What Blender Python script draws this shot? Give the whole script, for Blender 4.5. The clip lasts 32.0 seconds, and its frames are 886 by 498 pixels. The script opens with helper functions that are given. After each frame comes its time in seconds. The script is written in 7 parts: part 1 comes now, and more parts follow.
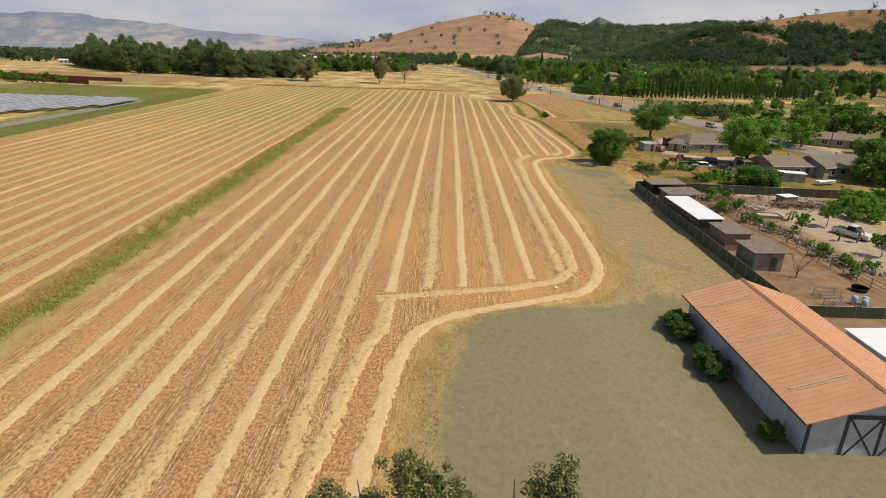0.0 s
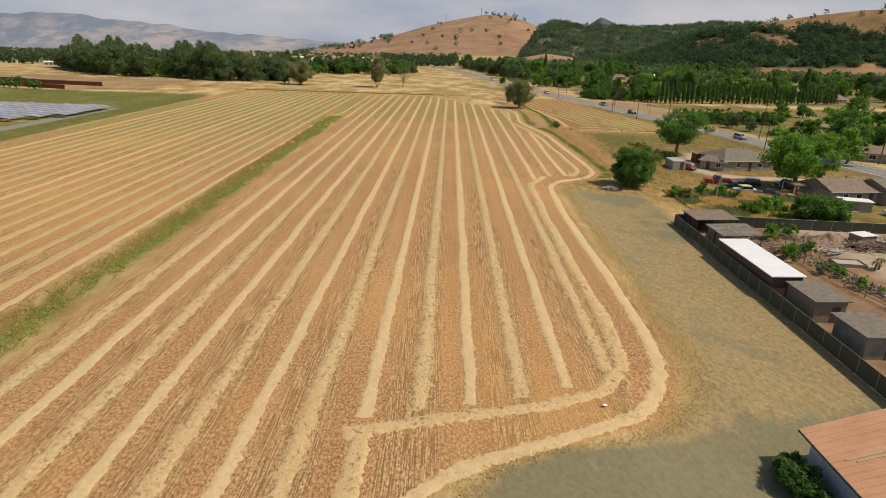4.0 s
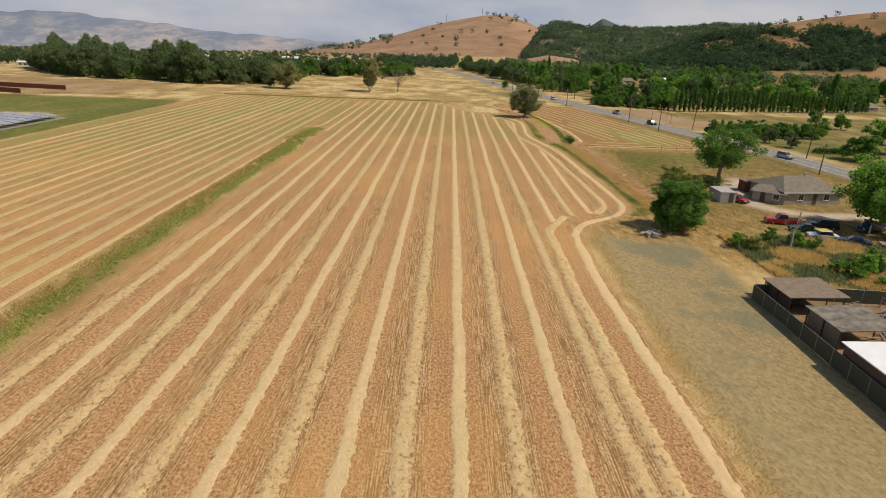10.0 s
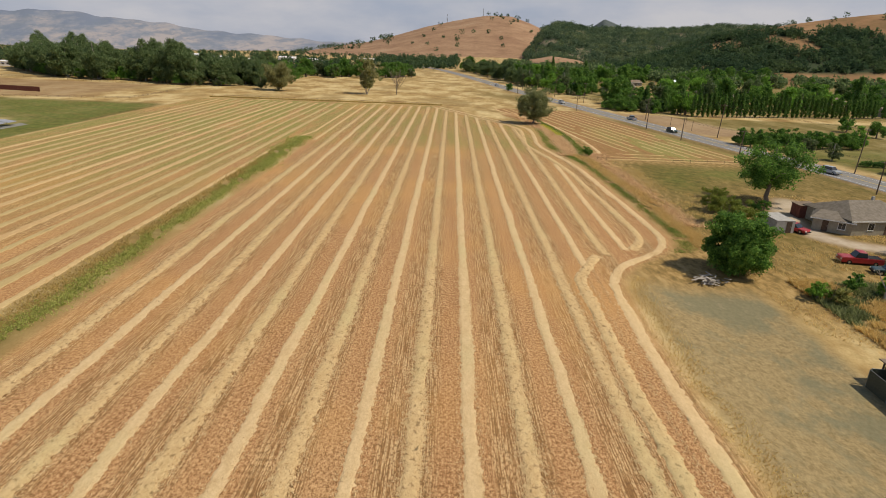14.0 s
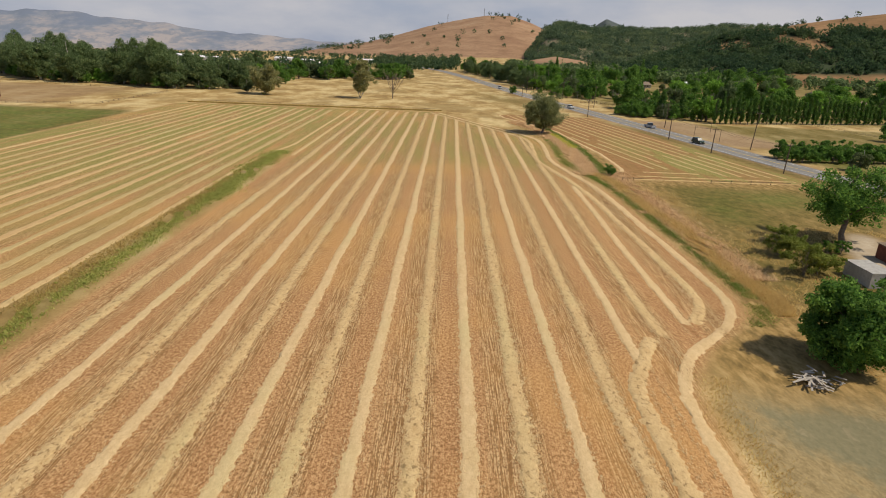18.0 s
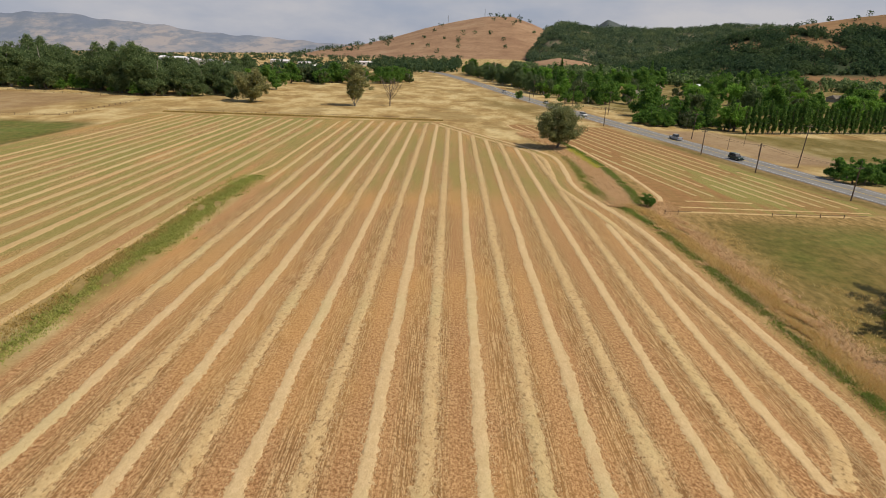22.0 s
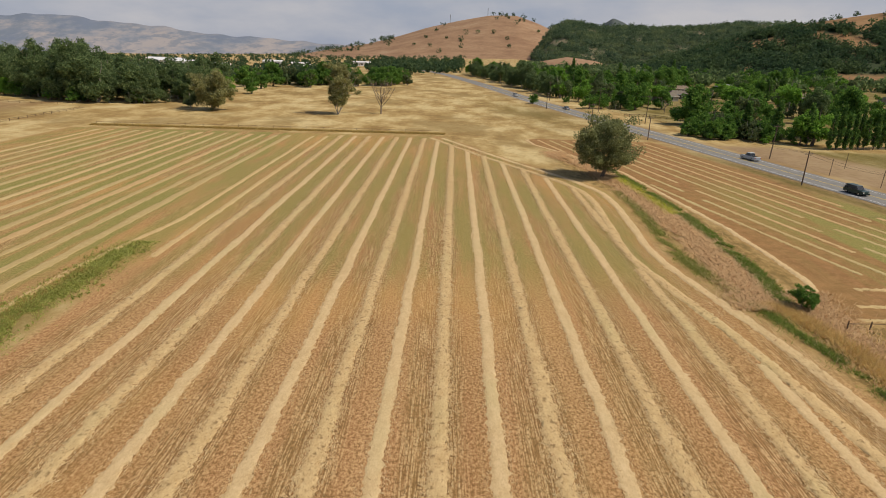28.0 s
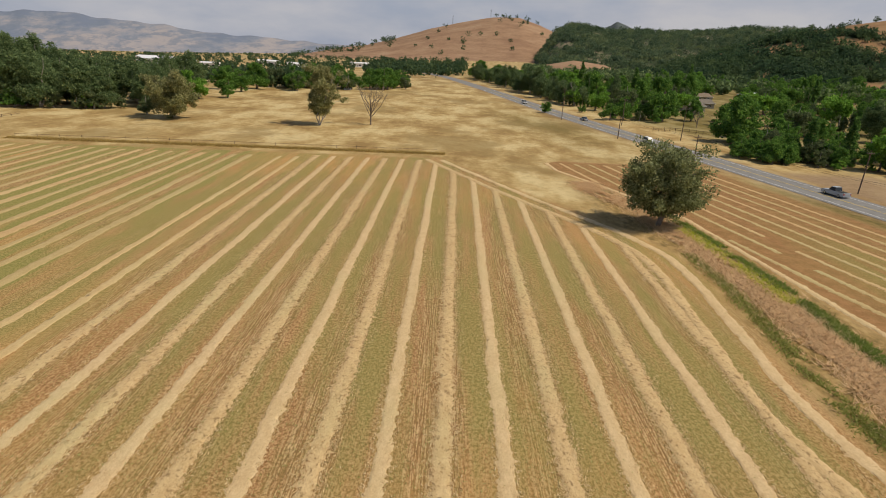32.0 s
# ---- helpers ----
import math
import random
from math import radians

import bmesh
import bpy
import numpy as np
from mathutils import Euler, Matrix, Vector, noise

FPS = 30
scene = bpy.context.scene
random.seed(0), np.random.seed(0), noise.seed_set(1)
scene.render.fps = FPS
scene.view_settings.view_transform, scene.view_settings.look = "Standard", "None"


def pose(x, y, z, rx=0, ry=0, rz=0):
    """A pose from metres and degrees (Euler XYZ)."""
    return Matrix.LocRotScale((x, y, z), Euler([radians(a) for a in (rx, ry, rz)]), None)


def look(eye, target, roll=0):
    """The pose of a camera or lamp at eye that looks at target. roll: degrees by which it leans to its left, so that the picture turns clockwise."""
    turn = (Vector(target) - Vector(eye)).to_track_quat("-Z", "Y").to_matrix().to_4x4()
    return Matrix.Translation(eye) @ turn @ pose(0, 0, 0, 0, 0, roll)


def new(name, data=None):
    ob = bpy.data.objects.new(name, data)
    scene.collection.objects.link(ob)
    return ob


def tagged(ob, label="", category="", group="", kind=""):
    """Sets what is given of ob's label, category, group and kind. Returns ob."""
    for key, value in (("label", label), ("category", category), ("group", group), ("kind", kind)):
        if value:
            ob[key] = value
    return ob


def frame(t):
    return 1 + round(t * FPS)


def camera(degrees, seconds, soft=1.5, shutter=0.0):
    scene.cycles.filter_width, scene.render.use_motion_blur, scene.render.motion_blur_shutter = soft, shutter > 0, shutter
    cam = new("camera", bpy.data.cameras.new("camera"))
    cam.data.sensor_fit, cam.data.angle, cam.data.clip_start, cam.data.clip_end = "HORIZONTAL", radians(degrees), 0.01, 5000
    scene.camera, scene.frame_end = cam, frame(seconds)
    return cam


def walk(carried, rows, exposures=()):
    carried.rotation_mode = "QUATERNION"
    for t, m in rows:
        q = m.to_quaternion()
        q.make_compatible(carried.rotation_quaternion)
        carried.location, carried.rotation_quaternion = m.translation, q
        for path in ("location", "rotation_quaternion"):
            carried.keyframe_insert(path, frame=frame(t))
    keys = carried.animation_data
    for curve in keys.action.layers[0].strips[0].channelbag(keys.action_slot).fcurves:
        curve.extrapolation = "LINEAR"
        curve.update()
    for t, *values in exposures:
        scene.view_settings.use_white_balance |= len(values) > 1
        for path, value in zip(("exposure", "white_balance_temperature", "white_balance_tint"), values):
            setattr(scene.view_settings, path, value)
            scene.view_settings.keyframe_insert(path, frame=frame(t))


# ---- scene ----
cam = camera(73.7, 32.0, soft=0.95)
PATH = [
    (0, (-0.868, 9.958, 25.181), (-0.843, 11.847, 24.526), 2.0),
    (0.5, (-0.821, 12.672, 25.228), (-0.797, 14.561, 24.572), 2.0),
    (1, (-0.759, 15.222, 25.305), (-0.737, 17.111, 24.65), 2.0),
    (1.5, (-0.768, 17.865, 25.409), (-0.745, 19.755, 24.754), 2.0),
    (2, (-0.728, 20.495, 25.515), (-0.707, 22.384, 24.861), 2.0),
    (2.5, (-0.733, 23.232, 25.594), (-0.712, 25.122, 24.94), 2.0),
    (3, (-0.711, 25.983, 25.682), (-0.69, 27.873, 25.027), 1.9),
    (3.5, (-0.693, 28.746, 25.776), (-0.672, 30.636, 25.122), 2.0),
    (5.5, (-0.56, 38.846, 26.115), (-0.538, 40.736, 25.461), 2.0),
    (6, (-0.461, 41.164, 26.13), (-0.438, 43.054, 25.476), 2.1),
    (6.5, (-0.332, 43.479, 26.117), (-0.309, 45.369, 25.464), 2.2),
    (7, (-0.124, 45.741, 26.153), (-0.101, 47.631, 25.501), 2.2),
    (7.5, (-0.005, 48.206, 26.225), (0.017, 50.096, 25.572), 2.2),
    (8, (0.09, 50.778, 26.29), (0.112, 52.669, 25.637), 2.2),
    (8.5, (0.216, 53.27, 26.285), (0.238, 55.16, 25.632), 2.2),
    (9, (0.318, 55.72, 26.259), (0.341, 57.611, 25.607), 2.3),
    (9.5, (0.415, 58.13, 26.234), (0.438, 60.02, 25.583), 2.3),
    (10, (0.495, 60.558, 26.23), (0.518, 62.448, 25.578), 2.3),
    (10.5, (0.577, 62.818, 26.223), (0.599, 64.708, 25.571), 2.3),
    (11, (0.536, 64.988, 26.183), (0.559, 66.879, 25.532), 2.3),
    (11.5, (0.489, 67.135, 26.136), (0.512, 69.026, 25.484), 2.3),
    (12, (0.441, 69.463, 26.083), (0.463, 71.354, 25.431), 2.4),
    (12.5, (0.397, 71.998, 26.064), (0.42, 73.889, 25.413), 2.4),
    (13, (0.22, 74.729, 26.064), (0.242, 76.62, 25.412), 2.4),
    (13.5, (0.072, 77.43, 26.03), (0.095, 79.32, 25.378), 2.4),
    (14, (0.002, 80.245, 26.034), (0.025, 82.136, 25.383), 2.5),
    (14.5, (0.057, 83.21, 26.053), (0.08, 85.1, 25.402), 2.5),
    (16.5, (0.545, 95.314, 26.08), (0.566, 97.205, 25.429), 2.5),
    (17, (0.549, 98.226, 26.105), (0.569, 100.117, 25.455), 2.5),
    (17.5, (0.519, 101.094, 26.149), (0.54, 102.985, 25.499), 2.6),
    (18, (0.514, 104.024, 26.182), (0.535, 105.915, 25.531), 2.5),
    (18.5, (0.434, 107.042, 26.241), (0.454, 108.933, 25.59), 2.5),
    (19, (0.411, 110.098, 26.313), (0.43, 111.989, 25.663), 2.3),
    (19.5, (0.356, 113.217, 26.392), (0.374, 115.108, 25.742), 2.3),
    (20, (0.305, 116.214, 26.432), (0.323, 118.106, 25.782), 2.2),
    (20.5, (0.14, 119.23, 26.507), (0.159, 121.121, 25.857), 2.4),
    (21, (0.003, 122.128, 26.599), (0.024, 124.019, 25.949), 2.5),
    (21.5, (-0.097, 125.122, 26.745), (-0.076, 127.014, 26.095), 2.5),
    (22, (-0.077, 128.411, 26.869), (-0.059, 130.303, 26.221), 2.3),
    (22.5, (-0.024, 132.041, 26.928), (-0.008, 133.933, 26.28), 2.0),
    (23, (-0.017, 135.843, 26.877), (-0.004, 137.735, 26.23), 1.9),
    (23.5, (-0.019, 139.747, 26.774), (-0.007, 141.639, 26.126), 1.9),
    (24, (0.011, 143.695, 26.639), (0.022, 145.587, 25.99), 1.8),
    (24.5, (0.017, 147.786, 26.534), (0.027, 149.678, 25.885), 1.8),
    (25, (0.058, 151.805, 26.404), (0.067, 153.697, 25.756), 1.8),
    (25.5, (0.204, 155.67, 26.19), (0.213, 157.561, 25.54), 1.8),
    (27.5, (0.019, 172.866, 25.152), (0.028, 174.758, 24.504), 2.0),
    (28, (-0.047, 177.571, 25.043), (-0.039, 179.463, 24.396), 2.0),
    (28.5, (0.012, 182.268, 24.904), (0.02, 184.16, 24.256), 1.9),
    (29, (0.199, 186.953, 24.795), (0.206, 188.845, 24.147), 2.0),
    (29.5, (0.383, 191.553, 24.681), (0.388, 193.446, 24.035), 1.9),
    (30, (0.389, 196.135, 24.59), (0.395, 198.028, 23.945), 2.1),
    (30.5, (0.358, 200.523, 24.54), (0.364, 202.417, 23.896), 2.2),
    (31, (0.223, 204.831, 24.583), (0.231, 206.725, 23.94), 2.4),
    (31.5, (0.116, 208.901, 24.607), (0.125, 210.795, 23.963), 2.5),
    (32, (-0.015, 212.84, 24.621), (-0.006, 214.734, 23.979), 2.7),
]
walk(cam, [(t, look(eye, target, roll)) for t, eye, target, roll in PATH],
     ((0, -0.06, 6850, 10), (3, -0.15, 6850, 10), (9, -0.17, 6800, 10), (19, -0.20, 6800, 10), (32, -0.30, 6800, 10)))

# ---- light ----
SUN = Vector((0.575, -0.14, 0.805)).normalized()
world = bpy.data.worlds.new("world")
scene.world = world
world.use_nodes = True
wt = world.node_tree
sky = wt.nodes.new("ShaderNodeTexSky")
sky.sky_type = "NISHITA"
sky.sun_disc = False
sky.sun_elevation = math.asin(SUN.z)
sky.sun_rotation = math.atan2(SUN.x, SUN.y)
sky.air_density, sky.dust_density, sky.ozone_density = 1.0, 1.0, 1.5
background = wt.nodes["Background"]
background.inputs["Strength"].default_value = 0.12
view = wt.nodes.new("ShaderNodeTexCoord")
squash = wt.nodes.new("ShaderNodeMapping")
squash.inputs["Scale"].default_value = (1.0, 1.0, 3.2)
wt.links.new(view.outputs["Generated"], squash.inputs["Vector"])
cloud = wt.nodes.new("ShaderNodeTexNoise")
cloud.inputs["Scale"].default_value, cloud.inputs["Detail"].default_value, cloud.inputs["Roughness"].default_value = 3.4, 6.0, 0.55
wt.links.new(squash.outputs[0], cloud.inputs["Vector"])
veil = wt.nodes.new("ShaderNodeValToRGB")
veil.color_ramp.elements[0].position, veil.color_ramp.elements[0].color = 0.30, (0.86, 0.86, 0.86, 1)
veil.color_ramp.elements[1].position, veil.color_ramp.elements[1].color = 0.62, (1.0, 1.0, 1.0, 1)
wt.links.new(cloud.outputs[0], veil.inputs[0])
thin = wt.nodes.new("ShaderNodeMix")
thin.data_type = "RGBA"
tone = wt.nodes.new("ShaderNodeValToRGB")
tone.color_ramp.elements[0].position, tone.color_ramp.elements[0].color = 0.40, (0.545, 0.62, 0.81, 1)
tone.color_ramp.elements[1].position, tone.color_ramp.elements[1].color = 0.66, (0.84, 0.85, 0.92, 1)
wt.links.new(cloud.outputs[0], tone.inputs[0])
lift = wt.nodes.new("ShaderNodeVectorMath")
lift.operation = "SCALE"
lift.inputs["Scale"].default_value = 5.9
wt.links.new(tone.outputs[0], lift.inputs[0])
wt.links.new(lift.outputs[0], thin.inputs[7])
height = wt.nodes.new("ShaderNodeSeparateXYZ")
wt.links.new(view.outputs["Generated"], height.inputs[0])
clear = wt.nodes.new("ShaderNodeMapRange")
clear.inputs["From Min"].default_value, clear.inputs["From Max"].default_value = 0.15, 0.45
clear.inputs["To Min"].default_value, clear.inputs["To Max"].default_value = 1.0, 0.05
wt.links.new(height.outputs[2], clear.inputs["Value"])
share = wt.nodes.new("ShaderNodeMath")
share.operation = "MULTIPLY"
wt.links.new(veil.outputs[0], share.inputs[0])
wt.links.new(clear.outputs[0], share.inputs[1])
wt.links.new(share.outputs[0], thin.inputs[0])
wt.links.new(sky.outputs[0], thin.inputs[6])
wt.links.new(thin.outputs[2], background.inputs["Color"])
sun = new("sun", bpy.data.lights.new("sun", "SUN"))
sun.data.energy, sun.data.angle, sun.data.color = 4.2, radians(0.6), (1.0, 0.92, 0.78)
sun.matrix_world = look(SUN * 100, (0, 0, 0))


# ---- materials ----
ROW_TILT = 0.0135


class Mat:
    """A small builder of node materials."""

    def __init__(self, name, rough=0.85, metal=0.0, spec=0.3):
        self.m = bpy.data.materials.new(name)
        self.m.use_nodes = True
        self.t = self.m.node_tree
        self.b = self.t.nodes["Principled BSDF"]
        self.b.inputs["Roughness"].default_value = rough
        self.b.inputs["Metallic"].default_value = metal
        self.b.inputs["Specular IOR Level"].default_value = spec

    def put(self, socket, v):
        if isinstance(v, bpy.types.NodeSocket):
            self.t.links.new(v, socket)
        elif isinstance(v, tuple) and len(v) == 3 and socket.type == "RGBA":
            socket.default_value = (*v, 1)
        else:
            socket.default_value = v

    def coords(self, sx=1.0, sy=1.0, sz=1.0, turn=0.0, own=False):
        c = self.t.nodes.new("ShaderNodeTexCoord" if own else "ShaderNodeNewGeometry")
        p = self.t.nodes.new("ShaderNodeMapping")
        self.t.links.new(c.outputs["Object" if own else "Position"], p.inputs["Vector"])
        p.inputs["Scale"].default_value = (sx, sy, sz)
        p.inputs["Rotation"].default_value = (0, 0, radians(turn))
        return p.outputs[0]

    def noise(self, scale, vec=None, detail=4.0, rough=0.6, warp=0.0):
        n = self.t.nodes.new("ShaderNodeTexNoise")
        n.inputs["Scale"].default_value = scale
        n.inputs["Detail"].default_value = detail
        n.inputs["Roughness"].default_value = rough
        n.inputs["Distortion"].default_value = warp
        self.t.links.new(vec or self.coords(), n.inputs["Vector"])
        return n.outputs[0]

    def ramp(self, fac, *stops):
        r = self.t.nodes.new("ShaderNodeValToRGB")
        e = r.color_ramp.elements
        while len(e) < len(stops):
            e.new(0.5)
        for one, (at, c) in zip(e, stops):
            one.position, one.color = at, (*c, 1) if isinstance(c, tuple) else (c, c, c, 1)
        self.put(r.inputs[0], fac)
        return r.outputs[0]

    def mix(self, fac, a, b, how="MIX"):
        n = self.t.nodes.new("ShaderNodeMix")
        n.data_type, n.blend_type = "RGBA", how
        self.put(n.inputs[0], fac), self.put(n.inputs[6], a), self.put(n.inputs[7], b)
        return n.outputs[2]

    def math(self, how, a, b=0.0):
        n = self.t.nodes.new("ShaderNodeMath")
        n.operation = how
        self.put(n.inputs[0], a), self.put(n.inputs[1], b)
        return n.outputs[0]

    def attr(self, name):
        a = self.t.nodes.new("ShaderNodeAttribute")
        a.attribute_name = name
        s = self.t.nodes.new("ShaderNodeSeparateColor")
        self.t.links.new(a.outputs["Color"], s.inputs[0])
        return s.outputs[0], s.outputs[1], s.outputs[2]

    def island(self):
        return self.t.nodes.new("ShaderNodeNewGeometry").outputs["Random Per Island"]

    def each(self):
        return self.t.nodes.new("ShaderNodeObjectInfo").outputs["Random"]

    def done(self, color, bump=None, strength=0.3, distance=0.05):
        self.put(self.b.inputs["Base Color"], color)
        if bump is not None:
            n = self.t.nodes.new("ShaderNodeBump")
            n.inputs["Strength"].default_value = strength
            n.inputs["Distance"].default_value = distance
            self.put(n.inputs["Height"], bump)
            self.t.links.new(n.outputs[0], self.b.inputs["Normal"])
        return self.m


def plain(name, a, b, scale=3.0, rough=0.8, metal=0.0, bump=0.15, own=False, spec=0.3):
    """A surface of two close colours, with fine grain."""
    k = Mat(name, rough, metal, spec)
    v = k.coords(own=own)
    n = k.noise(scale, v, 5)
    f = k.noise(scale * 9, v, 3)
    c = k.mix(k.ramp(n, (0.35, 0.0), (0.65, 1.0)), a, b)
    c = k.mix(k.math("MULTIPLY", f, 0.35), c, tuple(x * 0.55 for x in a))
    return k.done(c, f, bump, 0.02)


def leaves(name, dark, light, tip, patches=0.0):
    """Leaf colours that vary from leaf to leaf and let some light through."""
    k = Mat(name, 0.75, 0, 0.15)
    dark, light, tip = (tuple(min(0.8, v * w) for v, w in zip(c, (1.6, 1.72, 1.42))) for c in (dark, light, tip))
    c = k.ramp(k.island(), (0.0, dark), (0.5, light), (1.0, tip))
    c = k.mix(k.ramp(k.noise(0.3, None, 2), (0.35, 0.0), (0.7, 0.45)), c, dark)
    if patches:
        c = k.mix(k.ramp(k.noise(patches, None, 4, 0.6), (0.45, 0.0), (0.62, 0.75)), c, tuple(v * w for v, w in zip(tip, (1.45, 1.25, 1.1))))
    glow = k.t.nodes.new("ShaderNodeBsdfTranslucent")
    both = k.t.nodes.new("ShaderNodeMixShader")
    both.inputs[0].default_value = 0.5
    k.put(glow.inputs["Color"], c)
    k.t.links.new(k.b.outputs[0], both.inputs[1])
    k.t.links.new(glow.outputs[0], both.inputs[2])
    k.t.links.new(both.outputs[0], k.t.nodes["Material Output"].inputs["Surface"])
    return k.done(c)


def ground_material():
    k = Mat("ground_soil_and_grass", 0.95, 0, 0.12)
    stub, green, pale = k.attr("zone_a")
    dirt, lawn, grey = k.attr("zone_b")
    near = k.coords()
    # dry grass, in drifts that lie across the view
    n1, n2, n3 = k.noise(0.075, k.coords(1.0, 0.55, 1, 12), 9, 0.7), k.noise(0.55, near, 5, 0.65), k.noise(5.0, near, 5, 0.7)
    c = k.ramp(n1, (0.38, (0.28, 0.175, 0.066)), (0.46, (0.39, 0.262, 0.105)), (0.52, (0.50, 0.36, 0.16)), (0.60, (0.60, 0.465, 0.235)))
    c = k.mix(k.ramp(n2, (0.48, 0.0), (0.72, 0.5)), c, (0.25, 0.18, 0.055))
    c = k.mix(k.math("MULTIPLY", k.ramp(n3, (0.48, 0.0), (0.72, 1.0)), 0.5), c, (0.20, 0.125, 0.045))
    c = k.mix(k.ramp(k.noise(0.03, k.coords(0.8, 0.6, 1, 5), 9, 0.68), (0.52, 0.0), (0.60, 0.7)), c, (0.27, 0.185, 0.072))
    rust, inner, lush = k.attr("zone_c")
    c = k.mix(k.math("MULTIPLY", rust, 0.92), c, k.ramp(k.noise(0.9, k.coords(1, 0.5, 1, 20), 6, 0.7), (0.38, (0.15, 0.10, 0.034)), (0.48, (0.25, 0.16, 0.056)), (0.56, (0.34, 0.22, 0.083)), (0.68, (0.44, 0.30, 0.13))))
    # stubble, with drill lines along the field
    across = k.t.nodes.new("ShaderNodeSeparateXYZ")
    k.t.links.new(near, across.inputs[0])
    lane = k.math("SUBTRACT", across.outputs[0], k.math("MULTIPLY", across.outputs[1], ROW_TILT))
    place = k.math("SUBTRACT", lane, 5.35)
    lines = k.noise(8.5, k.coords(1.0, 0.03, 1.0, 0.77), 3, 0.75)
    broad = k.noise(0.35, k.coords(1.0, 0.05, 1.0, 0.77), 3)
    spot = k.noise(4.5, k.coords(1.0, 0.7, 1.0), 5, 0.9)
    worn = k.noise(1.1, k.coords(1.0, 0.35, 1.0, 0.77), 4, 0.7)
    s = k.ramp(broad, (0.36, (0.37, 0.187, 0.079)), (0.52, (0.43, 0.228, 0.098)), (0.68, (0.48, 0.275, 0.122)))
    s = k.mix(k.ramp(lines, (0.48, 0.0), (0.58, 0.42)), s, (0.56, 0.35, 0.165))
    s = k.mix(k.ramp(spot, (0.50, 0.0), (0.56, 0.9)), s, (0.20, 0.097, 0.038))
    s = k.mix(k.ramp(spot, (0.42, 0.85), (0.47, 0.0)), s, (0.62, 0.40, 0.195))
    # beside every other hay row the stubble stands in drilled lines
    band = k.ramp(k.math("DIVIDE", k.math("PINGPONG", k.math("ADD", place, k.math("MULTIPLY", broad, 1.0)), 3.95), 3.95), (0.42, 1.0), (0.60, 0.0))
    wave = k.math("SINE", k.math("ADD", k.math("MULTIPLY", lane, 33.0), k.math("MULTIPLY", worn, 9.0)))
    drill = k.math("ADD", k.math("MULTIPLY", wave, 0.035), lines)
    d = k.ramp(drill, (0.43, (0.27, 0.142, 0.056)), (0.49, (0.40, 0.222, 0.093)), (0.55, (0.62, 0.42, 0.21)))
    d = k.mix(k.ramp(worn, (0.54, 0.0), (0.70, 0.5)), d, (0.25, 0.132, 0.052))
    d = k.mix(k.ramp(spot, (0.49, 0.0), (0.56, 0.9)), d, (0.18, 0.096, 0.038))
    s = k.mix(k.math("MULTIPLY", band, k.ramp(worn, (0.34, 0.35), (0.50, 1.0))), s, d)
    big = k.noise(0.02, near, 4)
    s = k.mix(k.ramp(big, (0.48, 0.0), (0.66, 0.55)), s, (0.55, 0.30, 0.10))
    s = k.mix(k.math("MULTIPLY", inner, 0.85), s, k.ramp(n2, (0.4, (0.235, 0.118, 0.046)), (0.6, (0.325, 0.168, 0.069))))
    gpatch = k.noise(0.22, k.coords(1.0, 0.10, 1.0, 0.77), 6, 0.7)
    gfac = k.math("MULTIPLY", green, k.ramp(gpatch, (0.40, 0.15), (0.56, 1.2)))
    s = k.mix(gfac, s, k.ramp(spot, (0.42, (0.34, 0.27, 0.095)), (0.50, (0.27, 0.232, 0.07)), (0.56, (0.175, 0.17, 0.044))))
    c = k.mix(stub, c, s)
    # bare yard soil and pale gravel
    d = k.ramp(n2, (0.35, (0.20, 0.12, 0.06)), (0.65, (0.33, 0.21, 0.12)))
    d = k.mix(pale, d, k.ramp(n2, (0.35, (0.46, 0.37, 0.26)), (0.65, (0.58, 0.49, 0.37))))
    c = k.mix(dirt, c, k.mix(k.math("MULTIPLY", n3, 0.45), d, (0.17, 0.105, 0.06)))
    # green grass
    l = k.ramp(n2, (0.35, (0.062, 0.064, 0.012)), (0.52, (0.108, 0.096, 0.02)), (0.68, (0.19, 0.132, 0.04)))
    c = k.mix(k.math("MULTIPLY", lawn, k.ramp(n1, (0.38, 1.0), (0.62, 0.72))), c, l)
    c = k.mix(k.math("MULTIPLY", lush, k.ramp(k.noise(0.16, k.coords(0.6, 1, 1), 7, 0.7), (0.40, 0.95), (0.60, 0.35))), c, k.ramp(n2, (0.35, (0.09, 0.115, 0.022)), (0.6, (0.15, 0.165, 0.038)), (0.75, (0.24, 0.20, 0.07))))
    # trodden pale grass: olive and smooth in places, straw-coloured in others
    streak = k.noise(0.13, k.coords(1, 0.8, 1, 25), 7, 0.68)
    scuff = k.noise(2.2, k.coords(1.0, 0.7, 1.0, 28), 7, 0.78)
    p = k.ramp(scuff, (0.38, (0.21, 0.152, 0.07)), (0.48, (0.29, 0.213, 0.102)), (0.62, (0.37, 0.276, 0.136)))
    o = k.ramp(scuff, (0.36, (0.16, 0.152, 0.088)), (0.62, (0.205, 0.185, 0.108)))
    p = k.mix(k.ramp(k.math("ADD", streak, k.math("MULTIPLY", green, 0.42)), (0.565, 0.0), (0.70, 0.85)), p, o)
    p = k.mix(k.ramp(k.noise(0.5, k.coords(1, 0.7, 1, 40), 9, 0.75), (0.58, 0.0), (0.66, 0.4)), p, (0.34, 0.275, 0.165))
    p = k.mix(k.math("MULTIPLY", k.ramp(n3, (0.48, 0.0), (0.7, 1.0)), k.ramp(green, (0.0, 0.5), (1.0, 0.15))), p, (0.16, 0.12, 0.05))
    c = k.mix(grey, c, p)
